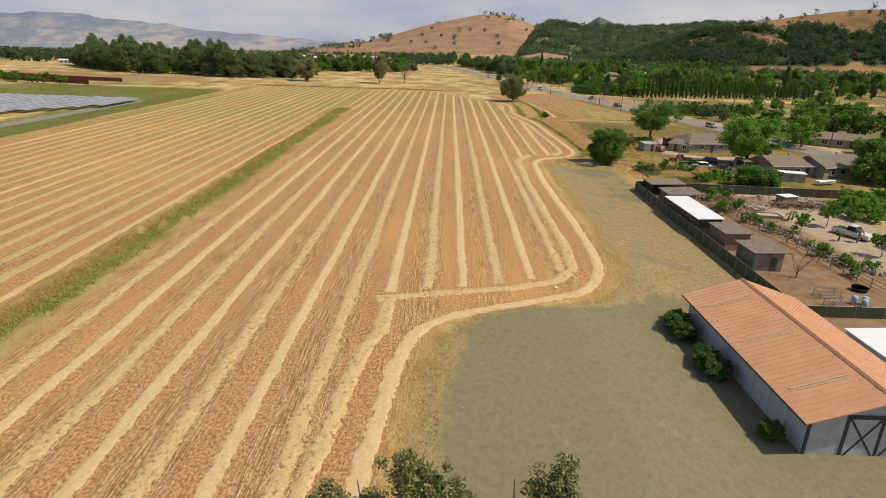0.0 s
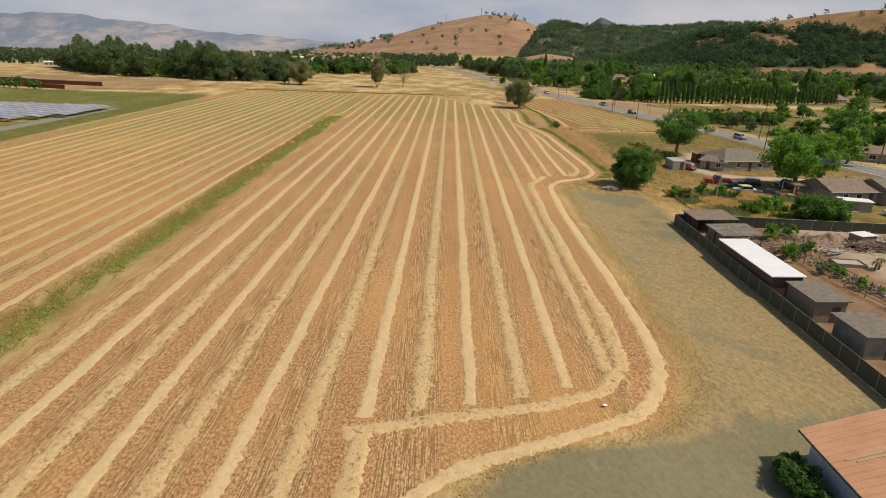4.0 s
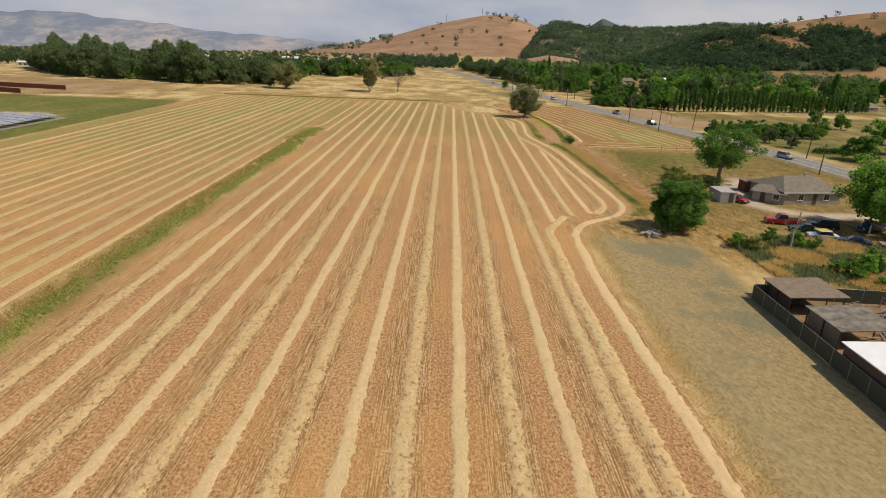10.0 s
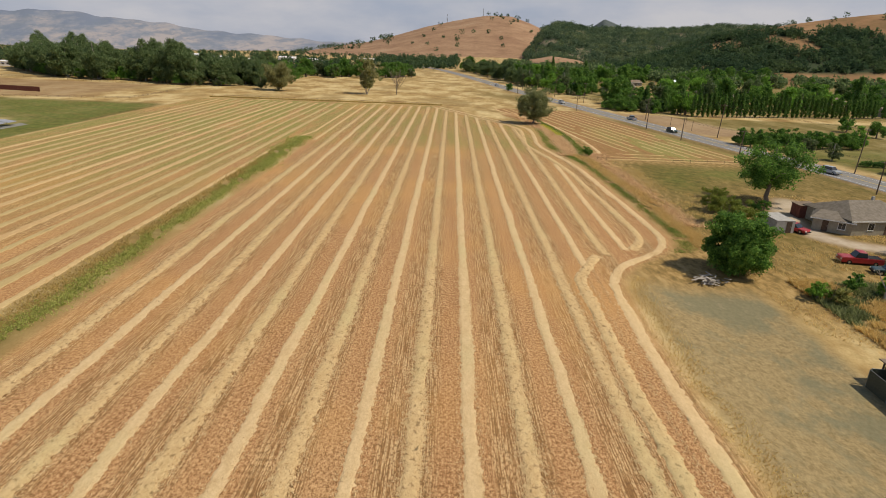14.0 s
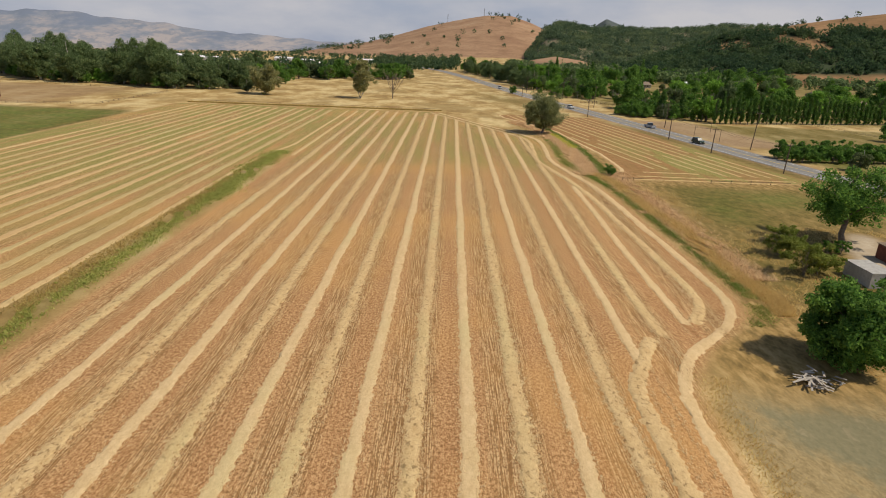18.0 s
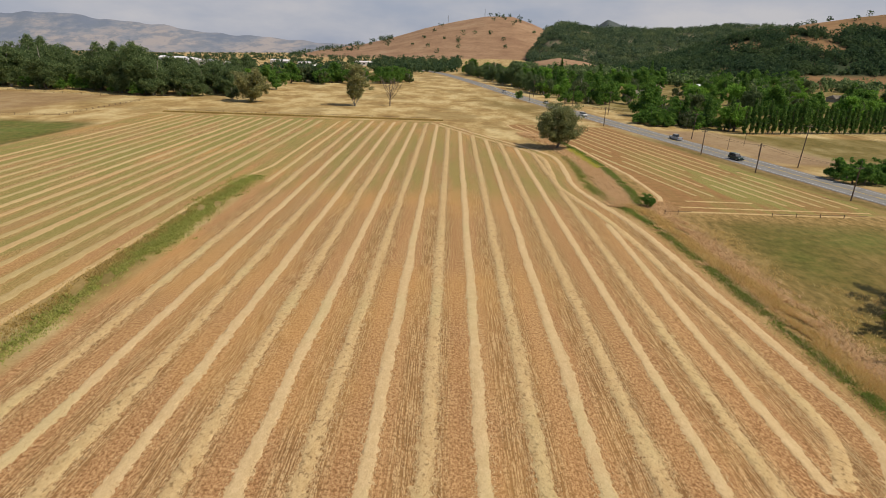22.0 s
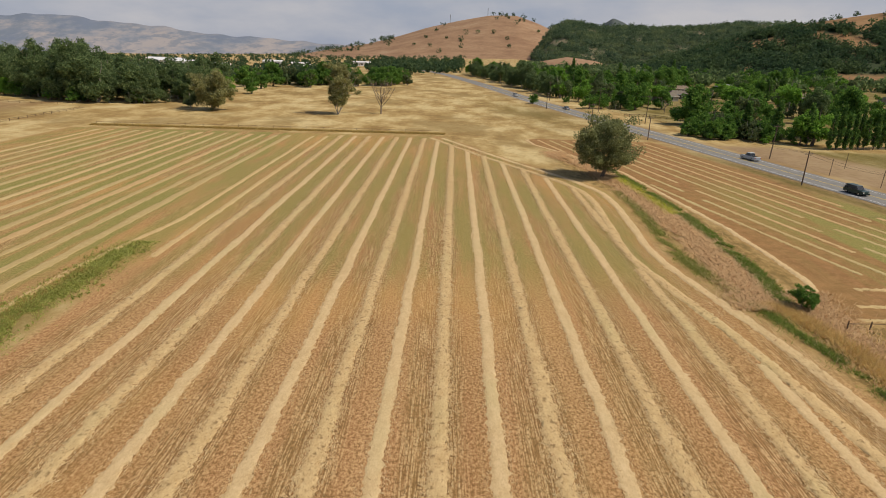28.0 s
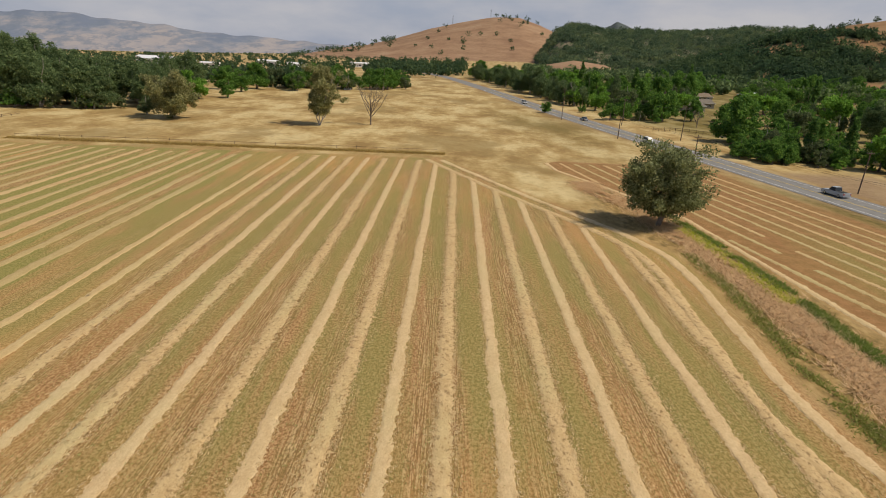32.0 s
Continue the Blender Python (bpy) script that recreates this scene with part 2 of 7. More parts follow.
    h = k.mix(stub, k.mix(k.math("MULTIPLY", grey, k.ramp(green, (0.0, 0.5), (0.6, 1.0))), n3, (0.5, 0.5, 0.5)), k.math("ADD", lines, spot))
    return k.done(c, h, 0.6, 0.06)


def hay_material(name, a, b, dark, gaps=0.0):
    """Cut hay: matted stalks; where it was tossed, shaded gaps are painted dark."""
    k = Mat(name, 0.9, 0, 0.15)
    n = k.noise(1.3, k.coords(1.0, 0.4, 1.0), 5, 0.7)
    f = k.noise(9.0, k.coords(1.0, 0.6, 1.0, 20), 5, 0.8)
    c = k.ramp(n, (0.35, a), (0.65, b))
    c = k.mix(k.ramp(f, (0.53, 0.0), (0.66, 0.7)), c, dark)
    c = k.mix(k.ramp(f, (0.36, 0.6), (0.45, 0.0)), c, tuple(min(0.82, v * 1.12) for v in b))
    c = k.mix(k.ramp(k.noise(3.2, k.coords(1.0, 0.6, 1.0), 4, 0.7), (0.46, 0.0), (0.64, 0.5)), c, tuple((p * 0.6 + q * 0.4) for p, q in zip(a, dark)))
    if gaps:
        t = k.noise(2.6, k.coords(1.0, 0.75, 1.0, 35), 4, 0.65, 0.4)
        c = k.mix(k.ramp(t, (0.56, 0.0), (0.64, gaps)), c, tuple(v * 0.62 for v in dark))
    g = k.noise(0.05, k.coords(), 3)
    c = k.mix(k.ramp(g, (0.5, 0.0), (0.7, 0.35)), c, (0.46, 0.42, 0.2))
    return k.done(c, k.math("ADD", n, f), 0.5, 0.05)


GROUND = ground_material()
HAY = hay_material("pale_hay", (0.55, 0.385, 0.195), (0.635, 0.465, 0.255), (0.40, 0.26, 0.12))
HAY_THIN = hay_material("thin_hay", (0.50, 0.34, 0.155), (0.58, 0.415, 0.205), (0.38, 0.24, 0.10))
HAY_FAINT = hay_material("faint_hay", (0.48, 0.31, 0.14), (0.545, 0.375, 0.18), (0.36, 0.22, 0.095))
HAY_OLD = hay_material("old_hay", (0.42, 0.30, 0.13), (0.49, 0.365, 0.17), (0.33, 0.225, 0.09))
HAY_ROUGH = hay_material("tossed_hay", (0.52, 0.355, 0.165), (0.61, 0.44, 0.225), (0.34, 0.205, 0.088), 0.8)
BARK = plain("grey_bark", (0.16, 0.12, 0.09), (0.27, 0.22, 0.17), 4, 0.9)
PALE_BARK = plain("pale_bark", (0.36, 0.31, 0.26), (0.5, 0.45, 0.38), 3, 0.9)
LEAF_OAK = leaves("oak_leaves", (0.036, 0.075, 0.02), (0.09, 0.165, 0.036), (0.17, 0.26, 0.058))
LEAF_EUC = leaves("eucalyptus_leaves", (0.05, 0.074, 0.036), (0.104, 0.138, 0.064), (0.185, 0.21, 0.105))
LEAF_OLIVE = leaves("olive_grey_leaves", (0.09, 0.092, 0.045), (0.20, 0.18, 0.09), (0.36, 0.32, 0.18))
LEAF_DULL = leaves("dull_green_leaves", (0.052, 0.066, 0.034), (0.095, 0.112, 0.056), (0.155, 0.17, 0.088))
LEAF_LONE = leaves("olive_green_leaves", (0.08, 0.086, 0.044), (0.165, 0.168, 0.085), (0.28, 0.27, 0.155))
LEAF_FRESH = leaves("fresh_leaves", (0.06, 0.12, 0.02), (0.13, 0.23, 0.04), (0.22, 0.34, 0.07))
LEAF_POPLAR = leaves("poplar_leaves", (0.03, 0.065, 0.02), (0.07, 0.13, 0.034), (0.14, 0.20, 0.055))
LEAF_DRY = leaves("dry_leaves", (0.10, 0.10, 0.035), (0.19, 0.18, 0.065), (0.32, 0.28, 0.12))
ASPHALT = plain("worn_asphalt", (0.20, 0.19, 0.175), (0.27, 0.255, 0.235), 0.6, 0.9)


# ---- plan ----
def smooth(a, b, x):
    t = np.clip((x - a) / (b - a), 0, 1)
    return t * t * (3 - 2 * t)


FIELD_EDGE_Y = (20, 40, 50, 56, 60.5, 63.2, 65, 66.4, 68.6, 72.6, 77.2, 82, 95, 124, 144.7, 150, 155.4, 159.6, 164.4, 170, 188, 216, 229, 242, 248, 255, 264, 276, 287, 297, 308, 322, 335, 348, 353)
FIELD_EDGE_X = (-5.2, -4.0, -3.1, -2.3, -0.8, 1.8, 6.0, 11.5, 15.6, 18.6, 20.2, 20.9, 21.2, 21.3, 22.2, 23.9, 27.2, 31.6, 35.3, 36.8, 36.2, 34.3, 32.6, 30.3, 29.4, 29.2, 30.2, 31.2, 31.2, 27.6, 21.4, 14.0, 7.6, 1.4, -1.5)
FIELD2_Y = (231, 245, 265, 289, 307, 322, 344, 352, 357)
FIELD2_X = (40, 43, 43, 40.5, 38.8, 33.6, 24, 23.2, 28)
ROAD_Y = (60, 150, 200, 232, 255, 280, 310, 330, 365, 400, 440, 480, 540, 610, 700, 800, 900, 1074, 1400)
ROAD_X = (150, 119, 105, 97, 91.5, 86.5, 81, 77, 70, 63, 55, 47, 38, 28, 14, -2, -28, -72, -170)


def field_edge(y):
    return np.interp(y, FIELD_EDGE_Y, FIELD_EDGE_X)


def road_x(y):
    return np.interp(y, ROAD_Y, ROAD_X)


def ground_z(x, y):
    fall = 0.024 * np.clip((0.08 - x / np.maximum(y, 1)) / 0.58, 0, 1) * np.maximum(y - 500, 0)
    dip = np.maximum(smooth(18, 34, x), smooth(11, 23, x) * (1 - smooth(62, 80, y)))
    return -1.3 * dip * (1 - smooth(170, 235, y)) - fall


def gz(x, y):
    return float(ground_z(np.float64(x), np.float64(y)))


# ---- mesh helpers ----
def mesh_from(name, verts, faces, material, smooth_faces=False):
    """A mesh from arrays: verts (n, 3) and faces (m, 3) or (m, 4)."""
    verts, faces = np.asarray(verts, np.float32), np.asarray(faces, np.int32)
    me = bpy.data.meshes.new(name)
    k = faces.shape[1]
    me.vertices.add(len(verts))
    me.vertices.foreach_set("co", verts.ravel())
    me.loops.add(faces.size)
    me.loops.foreach_set("vertex_index", faces.ravel())
    me.polygons.add(len(faces))
    me.polygons.foreach_set("loop_start", np.arange(0, faces.size, k, dtype=np.int32))
    me.polygons.foreach_set("loop_total", np.full(len(faces), k, np.int32))
    me.polygons.foreach_set("use_smooth", np.full(len(faces), smooth_faces))
    me.update(calc_edges=True)
    if material:
        me.materials.append(material)
    return me


def bm_mesh(name, bm, material):
    me = bpy.data.meshes.new(name)
    bm.normal_update()
    bm.to_mesh(me)
    bm.free()
    me.materials.append(material)
    return me


def part(name, data, material, parent, label="", at=None):
    """Links a bmesh or a mesh as one object under a thing or part."""
    if isinstance(data, bmesh.types.BMesh):
        data = bm_mesh(name, data, material)
    ob = new(name, data)
    ob.parent = parent
    if at is not None:
        ob.matrix_basis = at
    return tagged(ob, label)


def thing(name, at, label, category, group="", kind=""):
    ob = new(name)
    ob.empty_display_size = 0.3
    ob.matrix_basis = at
    return tagged(ob, label, category, group, kind)


def box(bm, x0, y0, z0, x1, y1, z1, bevel=0.0):
    r = bmesh.ops.create_cube(bm, size=1.0)
    for v in r["verts"]:
        v.co = Vector(((x0 + x1) / 2 + v.co.x * (x1 - x0), (y0 + y1) / 2 + v.co.y * (y1 - y0), (z0 + z1) / 2 + v.co.z * (z1 - z0)))
    if bevel:
        edges = list({e for v in r["verts"] for e in v.link_edges})
        bmesh.ops.bevel(bm, geom=edges, offset=bevel, segments=1, affect="EDGES")
    return bm


def boxes(*many, bevel=0.0):
    bm = bmesh.new()
    for b in many:
        box(bm, *b, bevel=bevel)
    return bm


def prism(bm, outline, depth_from, depth_to, axis="y"):
    """A polygon in the x-z plane (or y-z for axis x, x-y for axis z) drawn out along an axis."""
    def place(p, d):
        return (p[0], d, p[1]) if axis == "y" else (d, p[0], p[1]) if axis == "x" else (p[0], p[1], d)
    a = [bm.verts.new(place(p, depth_from)) for p in outline]
    b = [bm.verts.new(place(p, depth_to)) for p in outline]
    n = len(outline)
    bm.faces.new(a), bm.faces.new(b[::-1])
    for i in range(n):
        bm.faces.new((a[i], b[i], b[(i + 1) % n], a[(i + 1) % n]))
    bmesh.ops.recalc_face_normals(bm, faces=bm.faces)
    return bm


def tube_arrays(points, radii, sides=6):
    """A tapered tube through points: verts and quads."""
    pts = np.asarray(points, float)
    ang = np.linspace(0, 2 * np.pi, sides, endpoint=False)
    verts = []
    for i, p in enumerate(pts):
        d = pts[min(i + 1, len(pts) - 1)] - pts[max(i - 1, 0)]
        d = d / (np.linalg.norm(d) + 1e-9)
        u = np.cross(d, (0.3, 0.9, 0.2))
        u /= np.linalg.norm(u) + 1e-9
        w = np.cross(d, u)
        verts.append(p + radii[i] * (np.cos(ang)[:, None] * u + np.sin(ang)[:, None] * w))
    verts = np.concatenate(verts)
    faces = []
    for i in range(len(pts) - 1):
        for j in range(sides):
            a, b = i * sides + j, i * sides + (j + 1) % sides
            faces.append((a, b, b + sides, a + sides))
    return verts, np.array(faces)


def join_arrays(parts):
    vs, fs, n = [], [], 0
    for v, f in parts:
        vs.append(v)
        fs.append(f + n)
        n += len(v)
    return np.concatenate(vs), np.concatenate(fs)


def leaf_quads(rng, centres, radii, per, size, flat=1.0):
    """Small leaf quads scattered in clumps round the centres."""
    n = len(centres) * per
    c = np.repeat(centres, per, 0)
    r = np.repeat(radii, per)[:, None]
    d = rng.normal(size=(n, 3))
    d /= np.linalg.norm(d, axis=1, keepdims=True)
    c = c + d * r * rng.random((n, 1)) ** 0.4 * np.array((1, 1, flat))
    u = rng.normal(size=(n, 3))
    u /= np.linalg.norm(u, axis=1, keepdims=True)
    w = np.cross(u, d + rng.normal(size=(n, 3)) * 0.6)
    w /= np.linalg.norm(w, axis=1, keepdims=True) + 1e-9
    s = size * (0.6 + 0.8 * rng.random((n, 1)))
    a, b = u * s, w * s * 0.6
    v = np.stack([c - a, c - b * 0.9, c + a, c + b], 1).reshape(-1, 3)
    return v, np.arange(4 * n).reshape(-1, 4)


def tree_parts(seed, height, spread, trunk_h, trunk_r, clumps, per, leaf, shape="round", bark=None, foliage=None, stems=1, limbs=7, open_limbs=True):
    """Trunk-and-limbs mesh and crown mesh of one tree."""
    rng = np.random.default_rng(seed)
    tubes, tips, branches = [], [], []
    for s in range(stems):
        lean = rng.normal(size=2) * (0.06 if stems == 1 else 0.22) * height
        top = np.array((lean[0], lean[1], height * 0.86))
        pts = [np.array((rng.normal() * 0.25 * (stems > 1), rng.normal() * 0.25 * (stems > 1), -0.3))]
        for t in (0.15, 0.35, 0.6, 0.8, 1.0):
            pts.append(top * t + np.array((*(rng.normal(size=2) * 0.03 * height * (t < 1)), 0)))
        rad = trunk_r * np.array((1.25, 1.0, 0.8, 0.5, 0.28, 0.1)) / stems ** 0.4
        tubes.append(tube_arrays(pts, rad, 7))
        for i in range(limbs):
            f = 0.22 + 0.6 * (i + rng.random()) / limbs if shape != "poplar" else 0.1 + 0.7 * rng.random()
            if f * height * 0.86 < trunk_h * 0.7:
                f = trunk_h * 0.8 / (height * 0.86)
            base = np.array([np.interp(f, (0, 0.15, 0.35, 0.6, 0.8, 1.0), [p[j] for p in pts]) for j in range(3)])
            a = i * 2.4 + rng.normal() * 0.4
            out = spread * (0.65 + 0.3 * rng.random()) * (1.05 - 0.5 * max(0, f - 0.4)) * (0.35 if shape == "poplar" else 1)
            rise = height * (0.12 + 0.18 * rng.random()) * (1.8 if shape == "poplar" else 1)
            end = base + np.array((math.cos(a) * out, math.sin(a) * out, rise))
            mid = (base + end) / 2 + np.array((0, 0, 0.06 * height))
            r0 = trunk_r * 0.42 * (1.1 - f) / stems ** 0.3
            if open_limbs:
                branches.append(tube_arrays([base, mid, end], (r0, r0 * 0.6, r0 * 0.2), 5))
            tips += [end, mid * 0.4 + end * 0.6]
    trunk = [mesh_from("trunk", v, f, bark or BARK, True) for v, f in tubes]
    limb = [mesh_from("limb", v, f, bark or BARK, True) for v, f in branches]
    # crown: lobes of clumps, so that the outline is uneven
    low = trunk_h
    mid, half = (height + low) / 2, (height - low) / 2
    d = rng.normal(size=(clumps, 3))
    d /= np.linalg.norm(d, axis=1, keepdims=True)
    r = rng.random(clumps)[:, None] ** 0.35
    if shape in ("poplar", "bush"):
        c = d * r * np.array((spread, spread, half)) * (0.86 if shape == "bush" else 1) + np.array((0, 0, mid))
        if shape == "bush":
            c = c - np.array((0, 0, mid))
            c *= np.array([0.92 + 0.42 * noise.noise(Vector(p) * 1.7 + Vector((seed * 3.1, 0, 0))) for p in d])[:, None]
            c = c + np.array((0, 0, mid))
    else:
        k = 11
        e = rng.normal(size=(k, 3))
        e /= np.linalg.norm(e, axis=1, keepdims=True)
        e = e * np.array((spread, spread, half)) * (0.5 + 0.16 * rng.random((k, 1)))
        e[0] = 0
        e[1:4, 2] = -half * 0.5
        big = 0.30 + 0.22 * rng.random(k)
        which = rng.integers(0, k, clumps)
        c = e[which] + d * r * big[which][:, None] * np.array((spread, spread, half * 0.9)) + np.array((0, 0, mid))
    t = (c[:, 2] - low) / (height - low)
    if shape == "poplar":
        c[:, :2] *= (np.clip(1.15 - t, 0.06, 0.8) * np.clip(t * 5 + 0.4, 0, 1))[:, None]
    elif shape == "dome":
        c[:, :2] *= np.clip(1.15 - 0.45 * t, 0.4, 1.15)[:, None]
    elif shape == "vase":
        c[:, :2] *= (0.45 + 0.65 * t)[:, None]
    lump = np.array([noise.noise(Vector(p) * (1.6 / spread) + Vector((seed, 0, 0))) for p in c])
    c = c[lump > (-0.22 if shape != "bush" else -0.42)] if shape != "poplar" else c
    if tips and open_limbs and shape != "poplar":
        c = np.concatenate([c, np.array(tips)])
    rad = spread * (0.12 + 0.10 * rng.random(len(c))) if shape != "poplar" else spread * (0.3 + 0.2 * rng.random(len(c)))
    v, f = leaf_quads(rng, c, rad, per, leaf, 0.8)
    crown = mesh_from("crown", v, f, foliage or LEAF_OAK)
    return trunk, crown, limb


def make_tree(name, meshes, at, label, category="tree", group=""):
    t = thing(name, at, label, category, group)
    for me in meshes[0]:
        part("trunk", me, None, t)
    for me in meshes[2]:
        part("limb", me, None, t)
    part("crown", meshes[1], None, t)
    return t


def spot(x, y, turn=0.0, size=1.0, high=None):
    z = size if high is None else high
    return Matrix.Translation((x, y, gz(x, y))) @ Matrix.Rotation(radians(turn), 4, "Z") @ Matrix.Diagonal((size, size, z, 1))


# ---- ground ----
TRACK = ((70, 196), (65.4, 189), (63.0, 180), (63.4, 173), (67, 169), (71.5, 167), (78, 167.4), (88, 166), (99, 160), (112, 158))


def track_gap(x, y):
    """Distance to the middle of the drive."""
    best = np.full(np.shape(x), 1e9)
    for (ax, ay), (bx, by) in zip(TRACK, TRACK[1:]):
        f = np.clip(((x - ax) * (bx - ax) + (y - ay) * (by - ay)) / ((bx - ax) ** 2 + (by - ay) ** 2), 0, 1)
        best = np.minimum(best, np.hypot(x - ax - f * (bx - ax), y - ay - f * (by - ay)))
    return best


def ground_sheet():
    xs = np.concatenate([-140 - np.geomspace(4, 4800, 34)[::-1], np.arange(-140, 135, 1.0), 135 + np.geomspace(4, 4700, 34)])
    ys = np.concatenate([-np.geomspace(4, 1500, 14)[::-1], np.arange(0, 440, 1.0), 440 + np.geomspace(3, 4400, 46)])
    gx, gy = np.meshgrid(xs, ys)
    x, y = gx.ravel(), gy.ravel()
    v = np.stack([x, y, ground_z(x, y)], 1)
    nx, ny = len(xs), len(ys)
    i = (np.arange(ny - 1)[:, None] * nx + np.arange(nx - 1)[None]).ravel()
    me = mesh_from("ground", v, np.stack([i, i + 1, i + nx + 1, i + nx], 1), GROUND, True)
    far = 348 + np.clip((x + 105) / 104, 0, 1) * 5
    edge = field_edge(y)
    main = smooth(-107.5, -105.5, x) * (1 - smooth(edge - 0.6, edge + 1.4, x)) * (1 - smooth(far - 1.5, far + 1.0, y))
    strip = smooth(-43, -41.5, x) * (1 - smooth(-36.5, -35, x)) * (1 - smooth(228, 240, y))
    low2 = 231 + 0.06 * (x - 40)
    rx = road_x(y)
    second = smooth(-0.5, 1.5, x - np.interp(y, FIELD2_Y, FIELD2_X)) * (1 - smooth(-11, -8.5, x - rx)) * smooth(low2, low2 + 2, y) * (1 - smooth(354, 357, y))
    stub = np.clip(main * (1 - strip) + second, 0, 1)
    green = np.clip(smooth(150, 225, y) * 0.12 + smooth(230, 250, y) * 0.5 + 0.55 * smooth(140, 215, y) * (1 - smooth(-46, -40, x)) - 0.6 * (1 - smooth(-96, -78, x)) * smooth(265, 300, y), 0, 1) * main + second * (0.12 + 1.0 * (1 - smooth(262, 318, y)) * smooth(46, 60, x)) + main * 0.08 * (1 - smooth(-60, -44, x))
    yard = smooth(39, 41, x) * (1 - smooth(70, 78, x)) * smooth(46, 50, y) * (1 - smooth(126, 129, y))
    drive = np.exp(-(track_gap(x, y) / 2.9) ** 4)
    lot = smooth(rx + 6, rx + 10, x) * (1 - smooth(rx + 28, rx + 34, x)) * smooth(284, 292, y) * (1 - smooth(350, 358, y)) * 0.75
    shoulder = np.exp(-((x - rx) / 7.5) ** 4) * 0.6
    dirt = np.clip(yard + drive + lot + shoulder, 0, 1)
    lawn = smooth(44, 52, x) * (1 - smooth(rx - 12, rx - 6, x)) * smooth(192, 204, y) * (1 - smooth(224, 231, y)) * 0.6
    lawn += smooth(rx + 8, rx + 14, x) * (1 - smooth(150, 220, x)) * smooth(120, 160, y) * (1 - smooth(270, 285, y)) * 0.9
    lawn += strip * 0.25 + np.exp(-((x + 38.4 + 1.4 * smooth(195, 232, y)) / (1.2 + 1.3 * smooth(200, 225, y))) ** 4) * (1 - smooth(240, 250, y)) * 0.35
    lawn += smooth(rx + 26, rx + 34, x) * smooth(272, 284, y) * (1 - smooth(345, 352, y)) * 0.8
    lawn += (1 - smooth(-112, -107, x)) * smooth(-215, -190, x) * smooth(255, 265, y) * (1 - smooth(312, 322, y)) * 0.9
    lawn += (1 - smooth(-108.5, -107, x)) * smooth(-122, -119, x) * smooth(120, 130, y) * (1 - smooth(300, 320, y)) * 1.0
    lawn += smooth(rx + 18, rx + 34, x) * smooth(355, 380, y) * (1 - smooth(800, 900, y)) * 0.75
    grey = smooth(edge + 0.7, edge + 2.4, x) * (1 - smooth(39, 41, x)) * (1 - smooth(144, 152, y)) * smooth(-60, 0, y)
    olive = grey * np.clip((1 - smooth(60, 80, y)) + 0.22 * smooth(104, 122, y) + 0.45 * np.exp(-(((x - 28.6) / 2.6) ** 2 + ((y - 89) / 6) ** 2)) + 0.5 * np.exp(-(((x - 24.6) / 2.6) ** 2 + ((y - 103) / 8) ** 2)) + 0.5 * np.exp(-(((x - 33) / 5) ** 2 + ((y - 143) / 5) ** 2)), 0, 1) * (1 - main) * smooth(edge + 2.0, edge + 6.5, x)
    rust = smooth(22, 30, x) * (1 - smooth(rx - 6, rx + 6, x)) * (1 - smooth(318, 336, y)) * smooth(130, 150, y) * (1 - stub)
    dirt = np.clip(dirt + 0.75 * np.exp(-(((x + 117) / 9) ** 4 + ((y - 264) / 12) ** 4)), 0, 1)
    dirt = np.clip(dirt + 0.6 * (1 - smooth(-160, -140, x)) * smooth(322, 330, y) * (1 - smooth(400, 415, y)), 0, 1)
    lawn += 0.75 * smooth(56, 64, x) * (1 - smooth(112, 120, x)) * smooth(125, 129, y) * (1 - smooth(143, 150, y))
    lawn += 0.4 * smooth(41, 47, x) * (1 - smooth(96, 104, x)) * smooth(150, 160, y) * (1 - smooth(190, 200, y)) * (1 - np.clip(drive, 0, 1))
    lawn += 0.3 * smooth(41, 47, x) * (1 - smooth(58, 66, x)) * smooth(160, 178, y) * (1 - smooth(222, 231, y))
    lawn += 0.7 * np.exp(-((x - rx + 8.0) / 2.2) ** 2) * smooth(120, 150, y) * (1 - smooth(330, 350, y))
    lawn += 0.45 * np.exp(-(((x - rx + 22) / 14) ** 2 + ((y - 430) / 50) ** 2))
    lush = (1 - smooth(-112, -108, x)) * smooth(-230, -200, x) * smooth(258, 264, y) * (1 - smooth(308, 318, y))
    lush += (1 - smooth(-108.5, -107, x)) * smooth(-132, -126, x) * smooth(120, 130, y) * (1 - smooth(258, 268, y))
    lush += 0.8 * np.exp(-(((x - 68) / 12) ** 2 + ((y - 219) / 7) ** 2)) + 0.5 * np.exp(-(((x - 52) / 5) ** 2 + ((y - 208) / 8) ** 2)) + 0.6 * smooth(rx + 10, rx + 18, x) * smooth(190, 215, y) * (1 - smooth(262, 275, y))
    pale = np.clip(drive + lot * 0.25 + shoulder * 0.4 + yard * smooth(56, 60, x) * 0.7, 0, 1)
    for name, (a, b, c) in (("zone_a", (stub, np.clip(green + olive, 0, 1), pale)), ("zone_b", (dirt, np.clip(lawn, 0, 1), grey)), ("zone_c", (rust, second, np.clip(lush, 0, 1)))):
        layer = me.color_attributes.new(name, "FLOAT_COLOR", "POINT")
        layer.data.foreach_set("color", np.stack([a, b, c, np.ones_like(a)], 1).astype(np.float32).ravel())
    return tagged(new("ground", me), "dry farmland with mown stubble, bare soil and pale grass", "ground", kind="structure")


ground_sheet()


